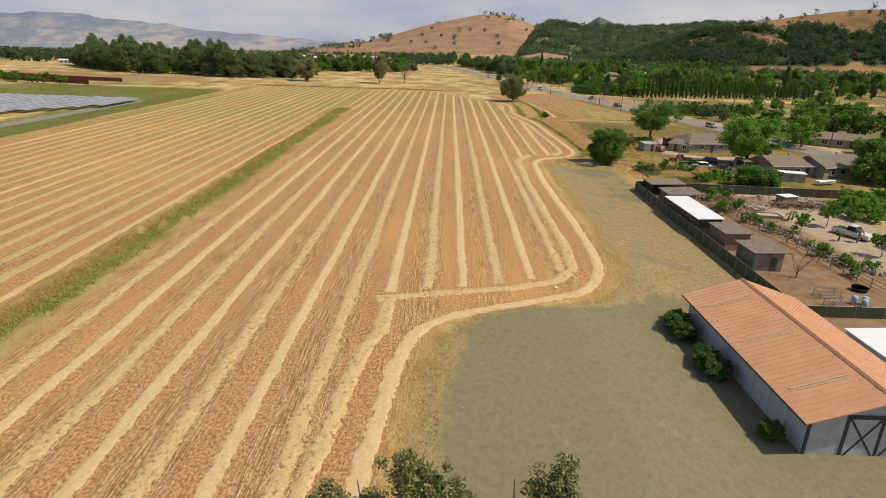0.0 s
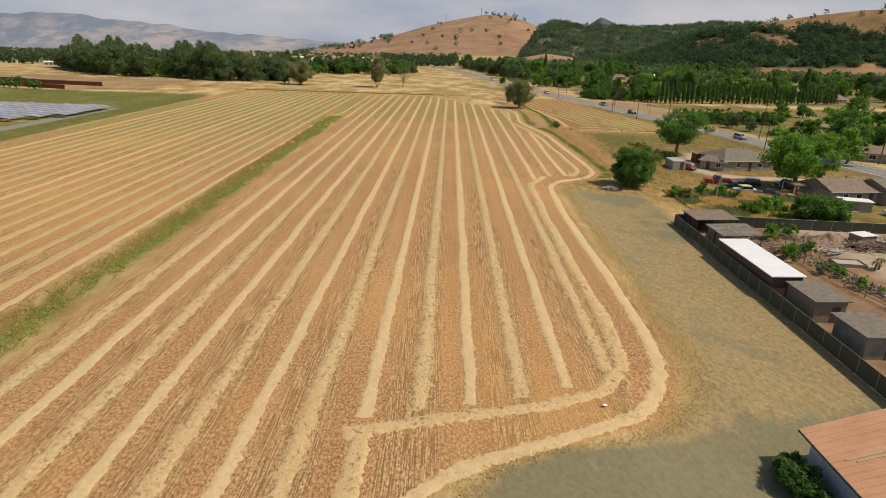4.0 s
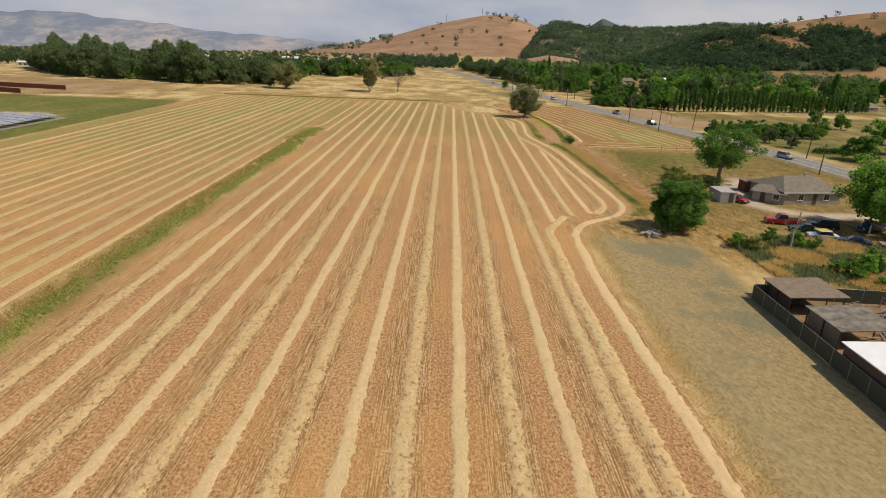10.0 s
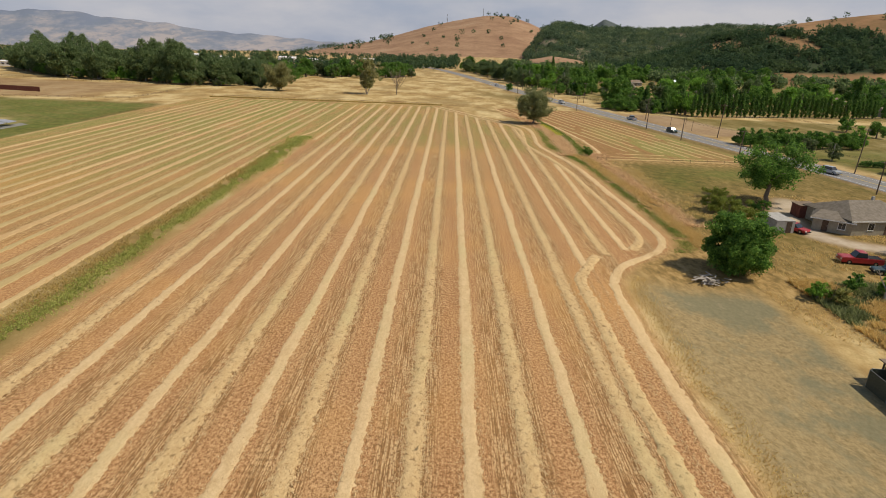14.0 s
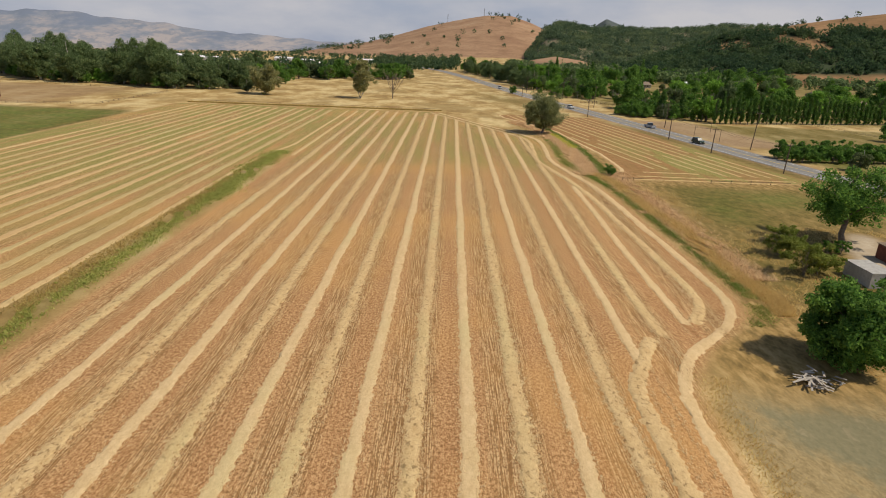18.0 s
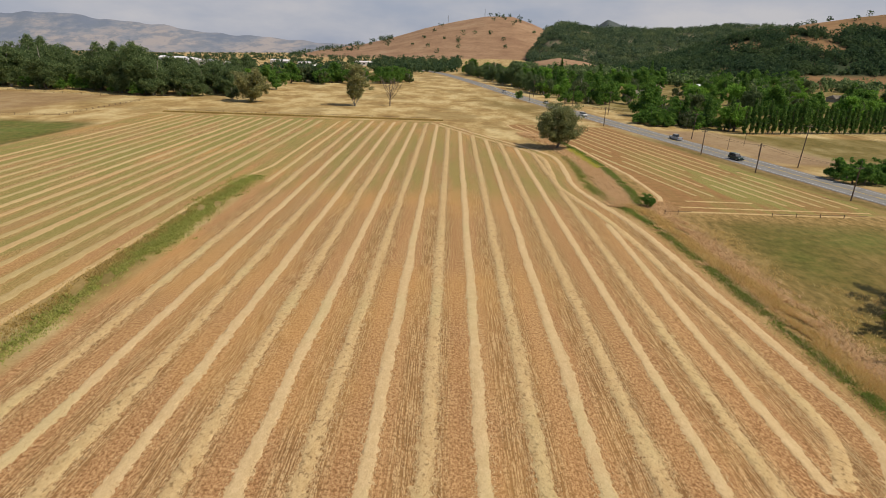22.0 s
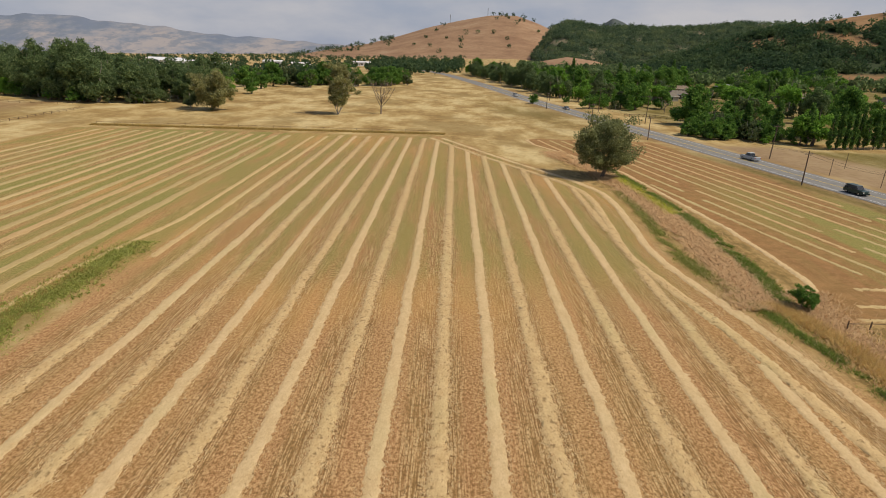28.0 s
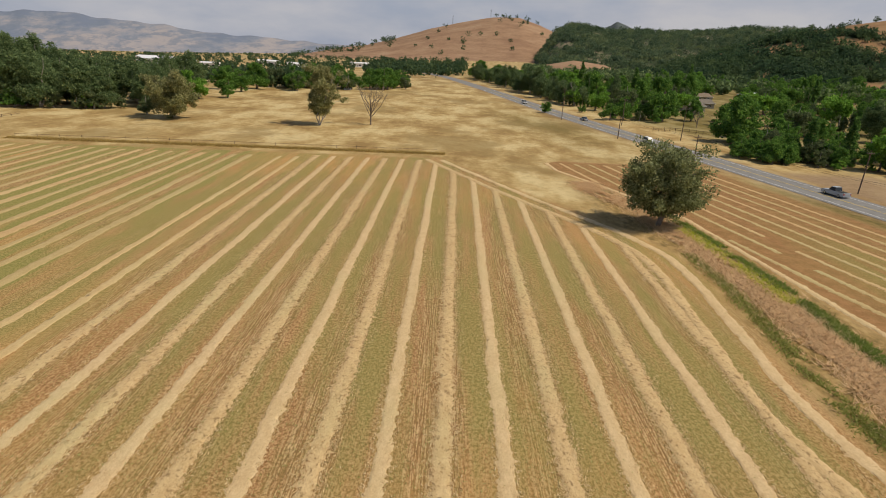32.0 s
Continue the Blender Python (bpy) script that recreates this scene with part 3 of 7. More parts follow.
def ribbon(name, ys, left, right, z, material, label, category):
    v = np.concatenate([np.stack([left, ys, ground_z(left, ys) + z], 1), np.stack([right, ys, ground_z(right, ys) + z], 1)])
    n = len(ys)
    i = np.arange(n - 1)
    me = mesh_from(name, v, np.stack([i, i + n, i + n + 1, i + 1], 1), material)
    return tagged(new(name, me), label, category, kind="structure")


RY = np.arange(60, 1400, 4.0)
RX = np.convolve(np.pad(road_x(RY), 8, mode="edge"), np.ones(17) / 17, "valid")
SLANT = np.gradient(RX, RY)
ACROSS = np.sqrt(1 + SLANT ** 2)
ribbon("road", RY, RX - 5.0 * ACROSS, RX + 5.0 * ACROSS, 0.06, ASPHALT, "worn grey asphalt country road with painted lines", "road")


# ---- hay rows ----
def hay_row(name, xs, ys, width, height, seed, material, label, step=0.3, rag=0.13):
    """A low mat of cut hay along a line, with ragged edges and a lumpy top."""
    rng = np.random.default_rng(seed)
    gone = np.concatenate([[0], np.cumsum(np.hypot(np.diff(xs), np.diff(ys)))])
    at = np.arange(0, gone[-1], step)
    xs, ys = np.interp(at, gone, xs), np.interp(at, gone, ys)
    n = len(xs)

    def drift(span, much):
        w = max(3, int(span / step))
        return np.convolve(rng.normal(size=n + w - 1), np.ones(w) / w, "valid") * much * w ** 0.5

    dx, dy = np.gradient(xs), np.gradient(ys)
    ln = np.hypot(dx, dy) + 1e-9
    nx, ny = dy / ln, -dx / ln
    prof = np.array((-1.0, -0.82, -0.5, -0.15, 0.2, 0.52, 0.82, 1.0))
    lift = np.array((0.0, 0.4, 0.9, 1.0, 1.0, 0.9, 0.4, 0.0))
    wid = width / 2 * (1 + drift(2.5, 0.05) + drift(9.0, 0.04))
    off = prof[None] * wid[:, None] + drift(7.0, 0.05)[:, None] + rng.normal(size=(n, 8)) * 0.04
    off[:, 0] += rng.normal(size=n) * rag
    off[:, -1] += rng.normal(size=n) * rag
    off = np.sort(off, 1)
    z = 0.015 + lift[None] * height * (0.55 + 0.9 * rng.random((n, 8)))
    z[:, 0] = z[:, -1] = -0.01
    z[0] = z[-1] = -0.03
    x, y = xs[:, None] + nx[:, None] * off, ys[:, None] + ny[:, None] * off
    y = y + rng.normal(size=(n, 8)) * step * 0.25
    v = np.stack([x, y, z + ground_z(x, y)], 2).reshape(-1, 3)
    i = (np.arange(n - 1)[:, None] * 8 + np.arange(7)[None]).ravel()
    me = mesh_from(name, v, np.stack([i, i + 1, i + 9, i + 8], 1), material, True)
    return tagged(new(name, me), label, "hay row", "hay rows")


def row_line(c, y0, y1, step=0.6):
    ys = np.arange(y0, y1, step)
    return c + ROW_TILT * ys, ys


for k in range(-9, 9):
    c = 1.4 + 3.95 * k
    ys = np.arange(24, 349, 0.4)
    xs = c + ROW_TILT * ys
    ok = xs < field_edge(ys) - 5.2
    ok[ys > 300] = (xs < field_edge(ys) - 4)[ys > 300]
    if k >= -2:
        ok &= ys > np.interp(xs, (-7.2, -5, 0, 7.2, 13.2, 15.8), (66.2, 66.8, 68.2, 70, 72.6, 77)) + 1.1
    # longest unbroken stretch
    runs, start = [], None
    for i, good in enumerate(list(ok) + [False]):
        if good and start is None:
            start = i
        elif not good and start is not None:
            runs.append((start, i))
            start = None
    for a, b in runs:
        if b - a < 40:
            continue
        rough = k % 2
        hay_row("windrow", xs[a:b], ys[a:b], 1.12 if not rough else 1.3, 0.03 if not rough else 0.055, 50 + k, HAY_ROUGH if rough else HAY,
                "rough tossed row of dry hay on the stubble" if rough else "smooth pale row of cut hay on the stubble", 0.27, 0.2 if rough else 0.11)

# the field beyond the weed strip: its rows lie closer, every other one fainter
for k in range(17):
    ys = np.arange(24, 347, 0.9)
    xs = -44.2 - 3.56 * k + 0.0115 * ys
    if k == 0:
        xs = xs + 3.2 * smooth(236, 264, ys)
    keep = np.flatnonzero(xs > -106.0)
    hay_row("windrow", xs[keep], ys[keep], (1.1, 1.4, 1.25)[k % 3] if k else 0.95, 0.03, 90 + k, (HAY_THIN, HAY_OLD, HAY_OLD, HAY_OLD, HAY_FAINT, HAY_OLD, HAY_OLD, HAY_FAINT)[k % 8], "pale row of cut hay on the far stubble", 0.7, 0.09)
for c in (-38.0, -34.2):
    xs, ys = row_line(c, 244, 347)
    hay_row("windrow", xs, ys, 1.0, 0.03, 120 + int(c), HAY_THIN, "pale row of cut hay past the end of the weed strip", 0.4, 0.1)

ye = np.concatenate([np.arange(26, 351, 0.5)])
xe = np.convolve(np.pad(field_edge(ye) - 1.1, 6, mode="edge"), np.ones(13) / 13, "valid")
hay_row("windrow", xe, ye, 1.3, 0.035, 7, HAY, "pale row of hay following the curved field edge")
xi = np.convolve(np.pad(field_edge(ye) - 4.6, 8, mode="edge"), np.ones(17) / 17, "valid")
turn = (ye > 139) & (ye < 158)
xi[turn] = np.interp(ye[turn], (139, 146.7, 151.1, 154.7, 157.1), (xi[ye <= 139][-1], 17.5, 19.4, 21.0, 22.6))
for m in ((ye > 84) & (ye < 157), ye > 161):
    hay_row("windrow", xi[m], ye[m], 1.4, 0.08, 8, HAY_ROUGH, "second row of hay inside the curved field edge")

# ---- barn ----
STUCCO = plain("grey_blue_board", (0.40, 0.42, 0.44), (0.50, 0.52, 0.54), 1.5, 0.8)
TRIM_DARK = plain("dark_green_trim", (0.035, 0.05, 0.045), (0.06, 0.075, 0.07), 4, 0.6)
SKYLIGHT = plain("dusty_skylight_sheet", (0.50, 0.35, 0.19), (0.60, 0.44, 0.26), 3, 0.5)


def roof_sheet():
    k = Mat("terracotta_metal_roof", 0.55, 0.0, 0.4)
    v = k.coords()
    seam = k.t.nodes.new("ShaderNodeTexWave")
    seam.wave_type, seam.bands_direction = "BANDS", "Y"
    seam.inputs["Scale"].default_value = 1.6
    seam.inputs["Distortion"].default_value = 0.0
    k.t.links.new(v, seam.inputs["Vector"])
    n = k.noise(0.45, v, 5)
    c = k.mix(k.ramp(n, (0.3, 0.0), (0.7, 1.0)), (0.55, 0.275, 0.14), (0.63, 0.34, 0.185))
    c = k.mix(k.ramp(k.noise(3.0, k.coords(0.15, 1, 1), 4), (0.5, 0.0), (0.75, 0.5)), c, (0.45, 0.21, 0.11))
    return k.done(c, seam.outputs[0], 0.4, 0.04)


ROOF_RED = roof_sheet()
TRIM_RED = plain("brown_ridge_metal", (0.36, 0.17, 0.09), (0.45, 0.23, 0.12), 2, 0.6)
BX0, BX1, BY0, BY1, BZ, EAVE, RIDGE = 25.3, 35.7, 44.6, 65.2, -1.9, 1.85, 3.58
BXM = (BX0 + BX1) / 2
PITCH = (RIDGE - EAVE + 0.2) / 5.85
barn = thing("barn", pose(0, 0, 0), "long grey barn with a terracotta metal gable roof", "barn")
part("wall", prism(bmesh.new(), [(BX0, BZ), (BX1, BZ), (BX1, EAVE - 0.12), (BXM, RIDGE - 0.16), (BX0, EAVE - 0.12)], BY0, BY1), STUCCO, barn)
for side in (-1, 1):
    e = BXM + side * 5.85
    panel_ob = part("roof", prism(bmesh.new(), [(e, EAVE - 0.30), (BXM, RIDGE - 0.10), (BXM, RIDGE), (e, EAVE - 0.20)], 43.9, 65.9), ROOF_RED, barn)
    rib = bmesh.new()
    for q in range(1, 37):
        yy = 43.9 + 22.0 * q / 37
        prism(rib, [(e, EAVE - 0.205), (BXM, RIDGE - 0.005), (BXM, RIDGE + 0.03), (e, EAVE - 0.17)], yy - 0.02, yy + 0.02)
    part("seam", rib, ROOF_RED, panel_ob)
    part("gutter", boxes((e - 0.06 if side < 0 else e + 0.005, 43.95, EAVE - 0.34, e - 0.005 if side < 0 else e + 0.06, 65.85, EAVE - 0.22)), TRIM_DARK, barn)
part("ridge_cap", prism(bmesh.new(), [(BXM - 0.24, RIDGE - 0.04), (BXM, RIDGE + 0.09), (BXM + 0.24, RIDGE - 0.04)], 43.88, 65.92), TRIM_RED, barn, "darker ridge cap")
for yy in (47.4, 54.6, 61.9):
    for k in (0, 1):
        x0, x1 = 25.5 + 0.5 * (1 - k), 29.4 + 0.2 * k
        z0, z1 = EAVE - 0.20 + PITCH * (x0 - BXM + 5.85), EAVE - 0.20 + PITCH * (x1 - BXM + 5.85)
        part("skylight", prism(bmesh.new(), [(x0, z0 + 0.01), (x1, z1 + 0.01), (x1, z1 + 0.05), (x0, z0 + 0.05)], yy + 0.30 * k, yy + 0.15 + 0.30 * k), SKYLIGHT, barn)
for x0, x1 in ((BX0 - 0.03, BX0 + 0.22), (27.9, 28.12), (30.39, 30.61), (32.88, 33.1), (BX1 - 0.22, BX1 + 0.03)):
    part("corner_trim", boxes((x0, BY0 - 0.06, BZ, x1, BY0 - 0.003, EAVE - 0.12 if abs(x0 - BXM) > 4 else EAVE + 0.08)), TRIM_DARK, barn)
part("lintel", boxes((27.9, BY0 - 0.07, EAVE - 0.02, 33.1, BY0 - 0.061, EAVE + 0.16)), TRIM_DARK, barn)
part("base_trim", boxes((BX0, BY0 - 0.05, BZ, BX1, BY0 - 0.004, BZ + 0.24)), TRIM_DARK, barn)
for x0, x1 in ((28.12, 30.39), (30.61, 32.88)):
    door = part("door", boxes((x0 + 0.02, BY0 - 0.045, -1.62, x1 - 0.02, BY0 - 0.003, 1.83)), STUCCO, barn)
    for (ax, az), (bx_, bz_) in (((x0, -1.5), (x1, 1.75)), ((x0, 1.75), (x1, -1.5)), ((x0, 1.75), (x1, 1.75)), ((x0, -1.55), (x1, -1.55))):
        d = Vector((bx_ - ax, 0, bz_ - az))
        bm = boxes((0, -0.03, -0.07, d.length, 0.0, 0.07))
        part("brace", bm, TRIM_DARK, door, at=Matrix.Translation((ax, BY0 - 0.048 - 0.004 * (bz_ > az), az)) @ Matrix.Rotation(-math.atan2(d.z, d.x), 4, "Y"))
for y0 in np.arange(BY0 + 2.4, BY1 - 1, 2.4):
    part("batten", boxes((BX0 - 0.035, y0 - 0.05, BZ, BX0 - 0.003, y0 + 0.05, EAVE - 0.3)), STUCCO, barn)

# ---- trees and bushes ----
TREES = {
    "oak": [tree_parts(30 + i, 9.0, 4.8, 0.5, 0.34, 200, 42, 0.25, "dome", foliage=LEAF_OAK, open_limbs=False) for i in range(3)],
    "fresh": [tree_parts(40 + i, 9.5, 4.6, 0.7, 0.32, 200, 42, 0.25, "round", foliage=LEAF_FRESH, open_limbs=False) for i in range(2)],
    "euc": [tree_parts(10 + i, 22, 9.4, 0.3, 0.45, 560, 46, 0.36, "dome", PALE_BARK, LEAF_EUC, limbs=9, open_limbs=False) for i in range(4)],
    "grey": [tree_parts(50 + i, 9, 4.4, 0.6, 0.3, 170, 40, 0.25, "dome", PALE_BARK, LEAF_DULL, open_limbs=False) for i in range(2)],
    "shrub": [tree_parts(60 + i, 3.0, 2.0, 0.15, 0.1, 60, 44, 0.15, "dome", foliage=LEAF_OAK, limbs=5, open_limbs=False) for i in range(2)],
    "dry": [tree_parts(70 + i, 3.2, 2.2, 0.2, 0.1, 60, 36, 0.15, "dome", foliage=LEAF_DRY, limbs=6, open_limbs=False) for i in range(2)],
    "green": [tree_parts(80 + i, 3.4, 2.1, 0.2, 0.1, 60, 40, 0.16, "round", foliage=LEAF_FRESH, limbs=5, open_limbs=False) for i in range(2)],
    "poplar": [tree_parts(20 + i, 11, 1.7, 0.3, 0.2, 80, 50, 0.23, "poplar", foliage=LEAF_POPLAR, limbs=5, open_limbs=False) for i in range(3)],
}
SAID = {
    "oak": ("oak", "dark green oak with a rounded crown", "tree"),
    "fresh": ("leafy_tree", "bright green leafy tree with a full crown", "tree"),
    "euc": ("eucalyptus", "tall eucalyptus with pale trunk in a dense grove", "tree"),
    "grey": ("grey_tree", "grey-green tree with a loose open crown", "tree"),
    "shrub": ("shrub", "low dark green shrub with dense leaves", "shrub"),
    "dry": ("shrub", "dry straw-coloured shrub in tall grass", "shrub"),
    "green": ("shrub", "light green leafy shrub on dry ground", "shrub"),
    "poplar": ("poplar", "slender dark poplar in a long row", "tree"),
}
rng = random.Random(11)


def plant(kind, x, y, size=1.0, high=None, label="", group=""):
    name, said, category = SAID[kind]
    pick = TREES[kind][rng.randrange(len(TREES[kind]))]
    return make_tree(name, pick, spot(x, y, rng.uniform(0, 360), size, high), label or said, category, group)


# the single trees near the way
make_tree("tree", tree_parts(2, 13.4, 7.2, 0.2, 0.36, 250, 105, 0.2, "bush", foliage=LEAF_LONE, limbs=11), spot(33.5, 301.4), "lone grey-green tree on the bank between two fields")
make_tree("bush", tree_parts(3, 8.7, 5.0, -0.8, 0.24, 460, 120, 0.17, "bush", foliage=LEAF_OAK, limbs=9), spot(40.2, 154.6), "dense dark green round bush at the field corner", "bush")
make_tree("tree", tree_parts(4, 13.6, 7.6, 2.4, 0.42, 150, 120, 0.2, "round", foliage=LEAF_OAK, limbs=9), spot(64.6, 192.8), "spreading green oak beside the driveway")
make_tree("tree", tree_parts(5, 12.6, 8.6, 2.4, 0.5, 260, 130, 0.25, "dome", foliage=LEAF_FRESH, limbs=10), spot(76.8, 158.5), "broad bright green tree over the parked cars")
make_tree("tree", tree_parts(6, 19.6, 6.8, 1.8, 0.26, 330, 80, 0.24, "vase", PALE_BARK, LEAF_OLIVE, stems=4, limbs=5), spot(-39.8, 402), "slim eucalyptus with several stems in dry grass")
make_tree("tree", tree_parts(7, 14.5, 8.2, 0.4, 0.26, 300, 90, 0.25, "bush", PALE_BARK, LEAF_OLIVE, stems=5, limbs=6), spot(-86, 401.5), "wide pale-stemmed eucalyptus in dry grass")
plant("grey", -97, 408, 0.8)
make_tree("shrub", tree_parts(8, 2.9, 1.5, -0.1, 0.07, 90, 60, 0.085, "bush", foliage=LEAF_OAK, limbs=5), spot(38.6, 235.2), "small dark tree beside the ditch", "shrub")
for x, y, h, r, s in ((-2.0, 30.6, 8.9, 2.6, 94), (-4.0, 30.4, 8.5, 2.7, 91), (4.1, 30.7, 9.4, 2.5, 92), (-0.3, 30.5, 9.1, 2.0, 93), (5.2, 30.6, 8.9, 1.1, 95)):
    make_tree("tree", tree_parts(s, h, r, 1.5, 0.2, 260, 90, 0.085, "dome", foliage=LEAF_OLIVE, limbs=5, open_limbs=False), spot(x, y), "grey-green tree with small leaves below the eye")


def bare_tree(at, height, spread, seed, material, label, limbs=10):
    r = np.random.default_rng(seed)
    w = 0.15 + 0.85 * min(1, height / 13)
    tubes = [tube_arrays([(0, 0, -0.3), (0.1, 0, height * 0.25), (0, 0.15, height * 0.5)], (0.30 * w, 0.24 * w, 0.17 * w), 7)]
    for i in range(limbs):
        a = i * 2.4 + r.normal() * 0.3
        z0 = height * (0.16 + 0.34 * r.random())
        out = spread * (0.5 + 0.5 * r.random())
        p0, p2 = np.array((0, 0.05, z0)), np.array((math.cos(a) * out, math.sin(a) * out, height * (0.65 + 0.35 * r.random())))
        p1 = p0 * 0.55 + p2 * 0.45 + np.array((math.cos(a), math.sin(a), 0)) * 0.25 * out * 0.5
        tubes.append(tube_arrays([p0, p1, p2], (0.13 * w, 0.085 * w, 0.03 * w), 5))
        for j in range(5):
            f = 0.3 + 0.6 * r.random()
            q = p1 * (1 - f) + p2 * f
            e = q + r.normal(size=3) * spread * 0.22 + np.array((0, 0, spread * 0.2))
            tubes.append(tube_arrays([q, (q + e) / 2 + r.normal(size=3) * 0.08, e], (0.055 * w, 0.04 * w, 0.015 * w), 4))
    v, f = join_arrays(tubes)
    t = thing("bare_tree", at, label, "tree")
    part("trunk", mesh_from("trunk", v, f, material, True), None, t)
    return t


bare_tree(spot(-24.6, 408), 13.4, 6.0, 5, BARK, "leafless grey tree standing in dry grass", 14)
bare_tree(spot(54.6, 146.3), 6.2, 1.6, 6, PALE_BARK, "dead broken tree trunk beside the parked cars", 4)
# The yard one stands for a thin metal frame, built with the tree shape.
bare_tree(spot(44.8, 79.4), 3.2, 1.7, 7, BARK, "thin rusty metal frame in the yard, shaped as a little bare tree", 6)
bare_tree(spot(97, 446), 6.5, 3.0, 8, BARK, "thin half-bare tree beyond the road", 12)

# grove on the far side
for i in range(128):
    f = rng.random()
    x = -290 + 190 * f + rng.uniform(-4, 4)
    front = np.interp(x, (-290, -265, -207, -175, -137, -100), (500, 470, 424, 428, 412, 428))
    y = front + 62 * rng.random() ** 1.3
    plant("euc", x, y, rng.uniform(0.66, 1.08) * (1.0 if x < -140 else 0.80), group="eucalyptus grove")
for x, y, s in ((-112, 440, 1.1), (-118, 452, 1.3), (-104, 466, 1.2), (-96, 478, 1.0), (-110, 470, 1.3), (-125, 432, 0.9)):
    plant("fresh" if s > 1.05 else "oak", x, y, s)
for i in range(46):
    x = rng.uniform(-118, -18)
    y = float(np.interp(x, (-118, -90, -60, -18), (488, 520, 560, 590))) + rng.uniform(0, 55)
    plant(("oak", "grey", "oak", "oak")[i % 4], x, y, rng.uniform(0.9, 1.6), label="dull green tree in a belt behind the meadow", group="belt behind the meadow")

for i in range(34):
    x = -280 + 178 * rng.random()
    y = float(np.interp(x, (-290, -265, -207, -175, -137, -100), (498, 468, 422, 426, 410, 426))) + rng.uniform(-2, 6)
    plant(("oak", "grey", "fresh", "grey")[i % 4], x, y, rng.uniform(0.5, 1.05), label="low tree at the edge of the grove", group="grove edge")

# poplar row and the trees behind it
for i in range(46):
    f = i / 45
    plant("poplar", 113 + 116 * f + rng.uniform(-0.6, 0.6), 352 + 34 * f + rng.uniform(-0.8, 0.8), rng.uniform(0.68, 0.86), rng.uniform(0.95, 1.25) * (1 - 0.2 * f), group="poplar row")
for x, y, s, k in ((84, 372, 0.75, "oak"), (88, 366, 0.8, "shrub"), (92, 376, 0.9, "oak"), (97, 371, 0.75, "grey"), (88, 382, 0.8, "oak"), (101, 364, 0.6, "oak"), (94, 388, 0.9, "grey"),
                   (118, 372, 1.15, "fresh"), (124, 378, 1.0, "fresh"), (112, 384, 0.9, "oak"), (98, 392, 0.9, "oak"), (106, 400, 1.0, "oak"), (90, 398, 0.6, "oak"), (86, 390, 0.6, "shrub"),
                   (93, 404, 0.7, "oak"), (108, 362, 0.55, "green"), (99, 361, 0.8, "green")):
    plant(k, x, y, s)
for i in range(34):
    x = rng.uniform(79, 112)
    y = 367 - 0.16 * (x - 79) + rng.uniform(0, 13)
    plant(("oak", "oak", "grey", "shrub")[i % 4], x, y, rng.uniform(0.45, 0.85) * (2.2 if i % 4 == 3 else 1), label="low dense tree at the edge of the woods", group="wood edge")
for i in range(3):
    plant("poplar", 98.5 + 6 * i, 374 - 7 * i, 1.15)
plant("fresh", 113.0, 361.0, 1.42, label="large bright green tree at the head of the poplar row")
# roadside row further on, right of the road
for i in range(30):
    f = i / 29
    y = 520 + 260 * f
    x = float(road_x(np.float64(y))) + 16 + 10 * rng.random() + 6 * f
    plant("euc", x, y, rng.uniform(0.5, 0.75), label="dark tall tree in a roadside row", group="roadside trees")
for x, y, s, k in ((43, 476, 0.62, "oak"), (61, 486, 1.3, "shrub"), (66, 458, 0.85, "oak"), (73, 462, 1.0, "oak"), (79, 460, 0.55, "grey"), (84, 455, 0.5, "oak"), (70, 500, 1.1, "fresh"), (64, 520, 1.2, "fresh"),
                   (78, 520, 1.2, "fresh"), (90, 510, 1.0, "oak"), (98, 480, 1.0, "oak"), (104, 470, 1.1, "oak"), (112, 455, 1.0, "oak"), (120, 470, 1.1, "grey"), (110, 430, 0.8, "grey"), (100, 420, 0.8, "oak")):
    plant(k, x, y, s)
for i in range(16):
    plant("poplar", 58 + 1.5 * i, 528 - 1.6 * i, 0.42, 0.4, "narrow clipped cypress in a hedge row", "cypress hedge")
# wooded plain right of the road
n = 0
while n < 340:
    y = rng.uniform(395, 820)
    x = float(road_x(np.float64(y))) + 27 + rng.random() ** 1.2 * (260 + 0.45 * (y - 395))
    if x / y > 0.78 or (x / y > 0.47 and y > 560) or (y < 400 and x < 130) or abs(x - 125 - (y - 500) * 0.5) < 12:
        continue
    kind = ("oak", "fresh", "oak", "grey", "oak", "euc", "poplar", "oak")[rng.randrange(8)]
    size = rng.uniform(0.38, 0.62) if kind == "euc" else rng.choice((0.7, 0.9, 1.1, 1.3, 1.6)) * rng.uniform(0.9, 1.1)
    plant(kind, x, y, size, size * rng.uniform(0.8, 1.25), label="dull green tree of the wooded plain")
    n += 1
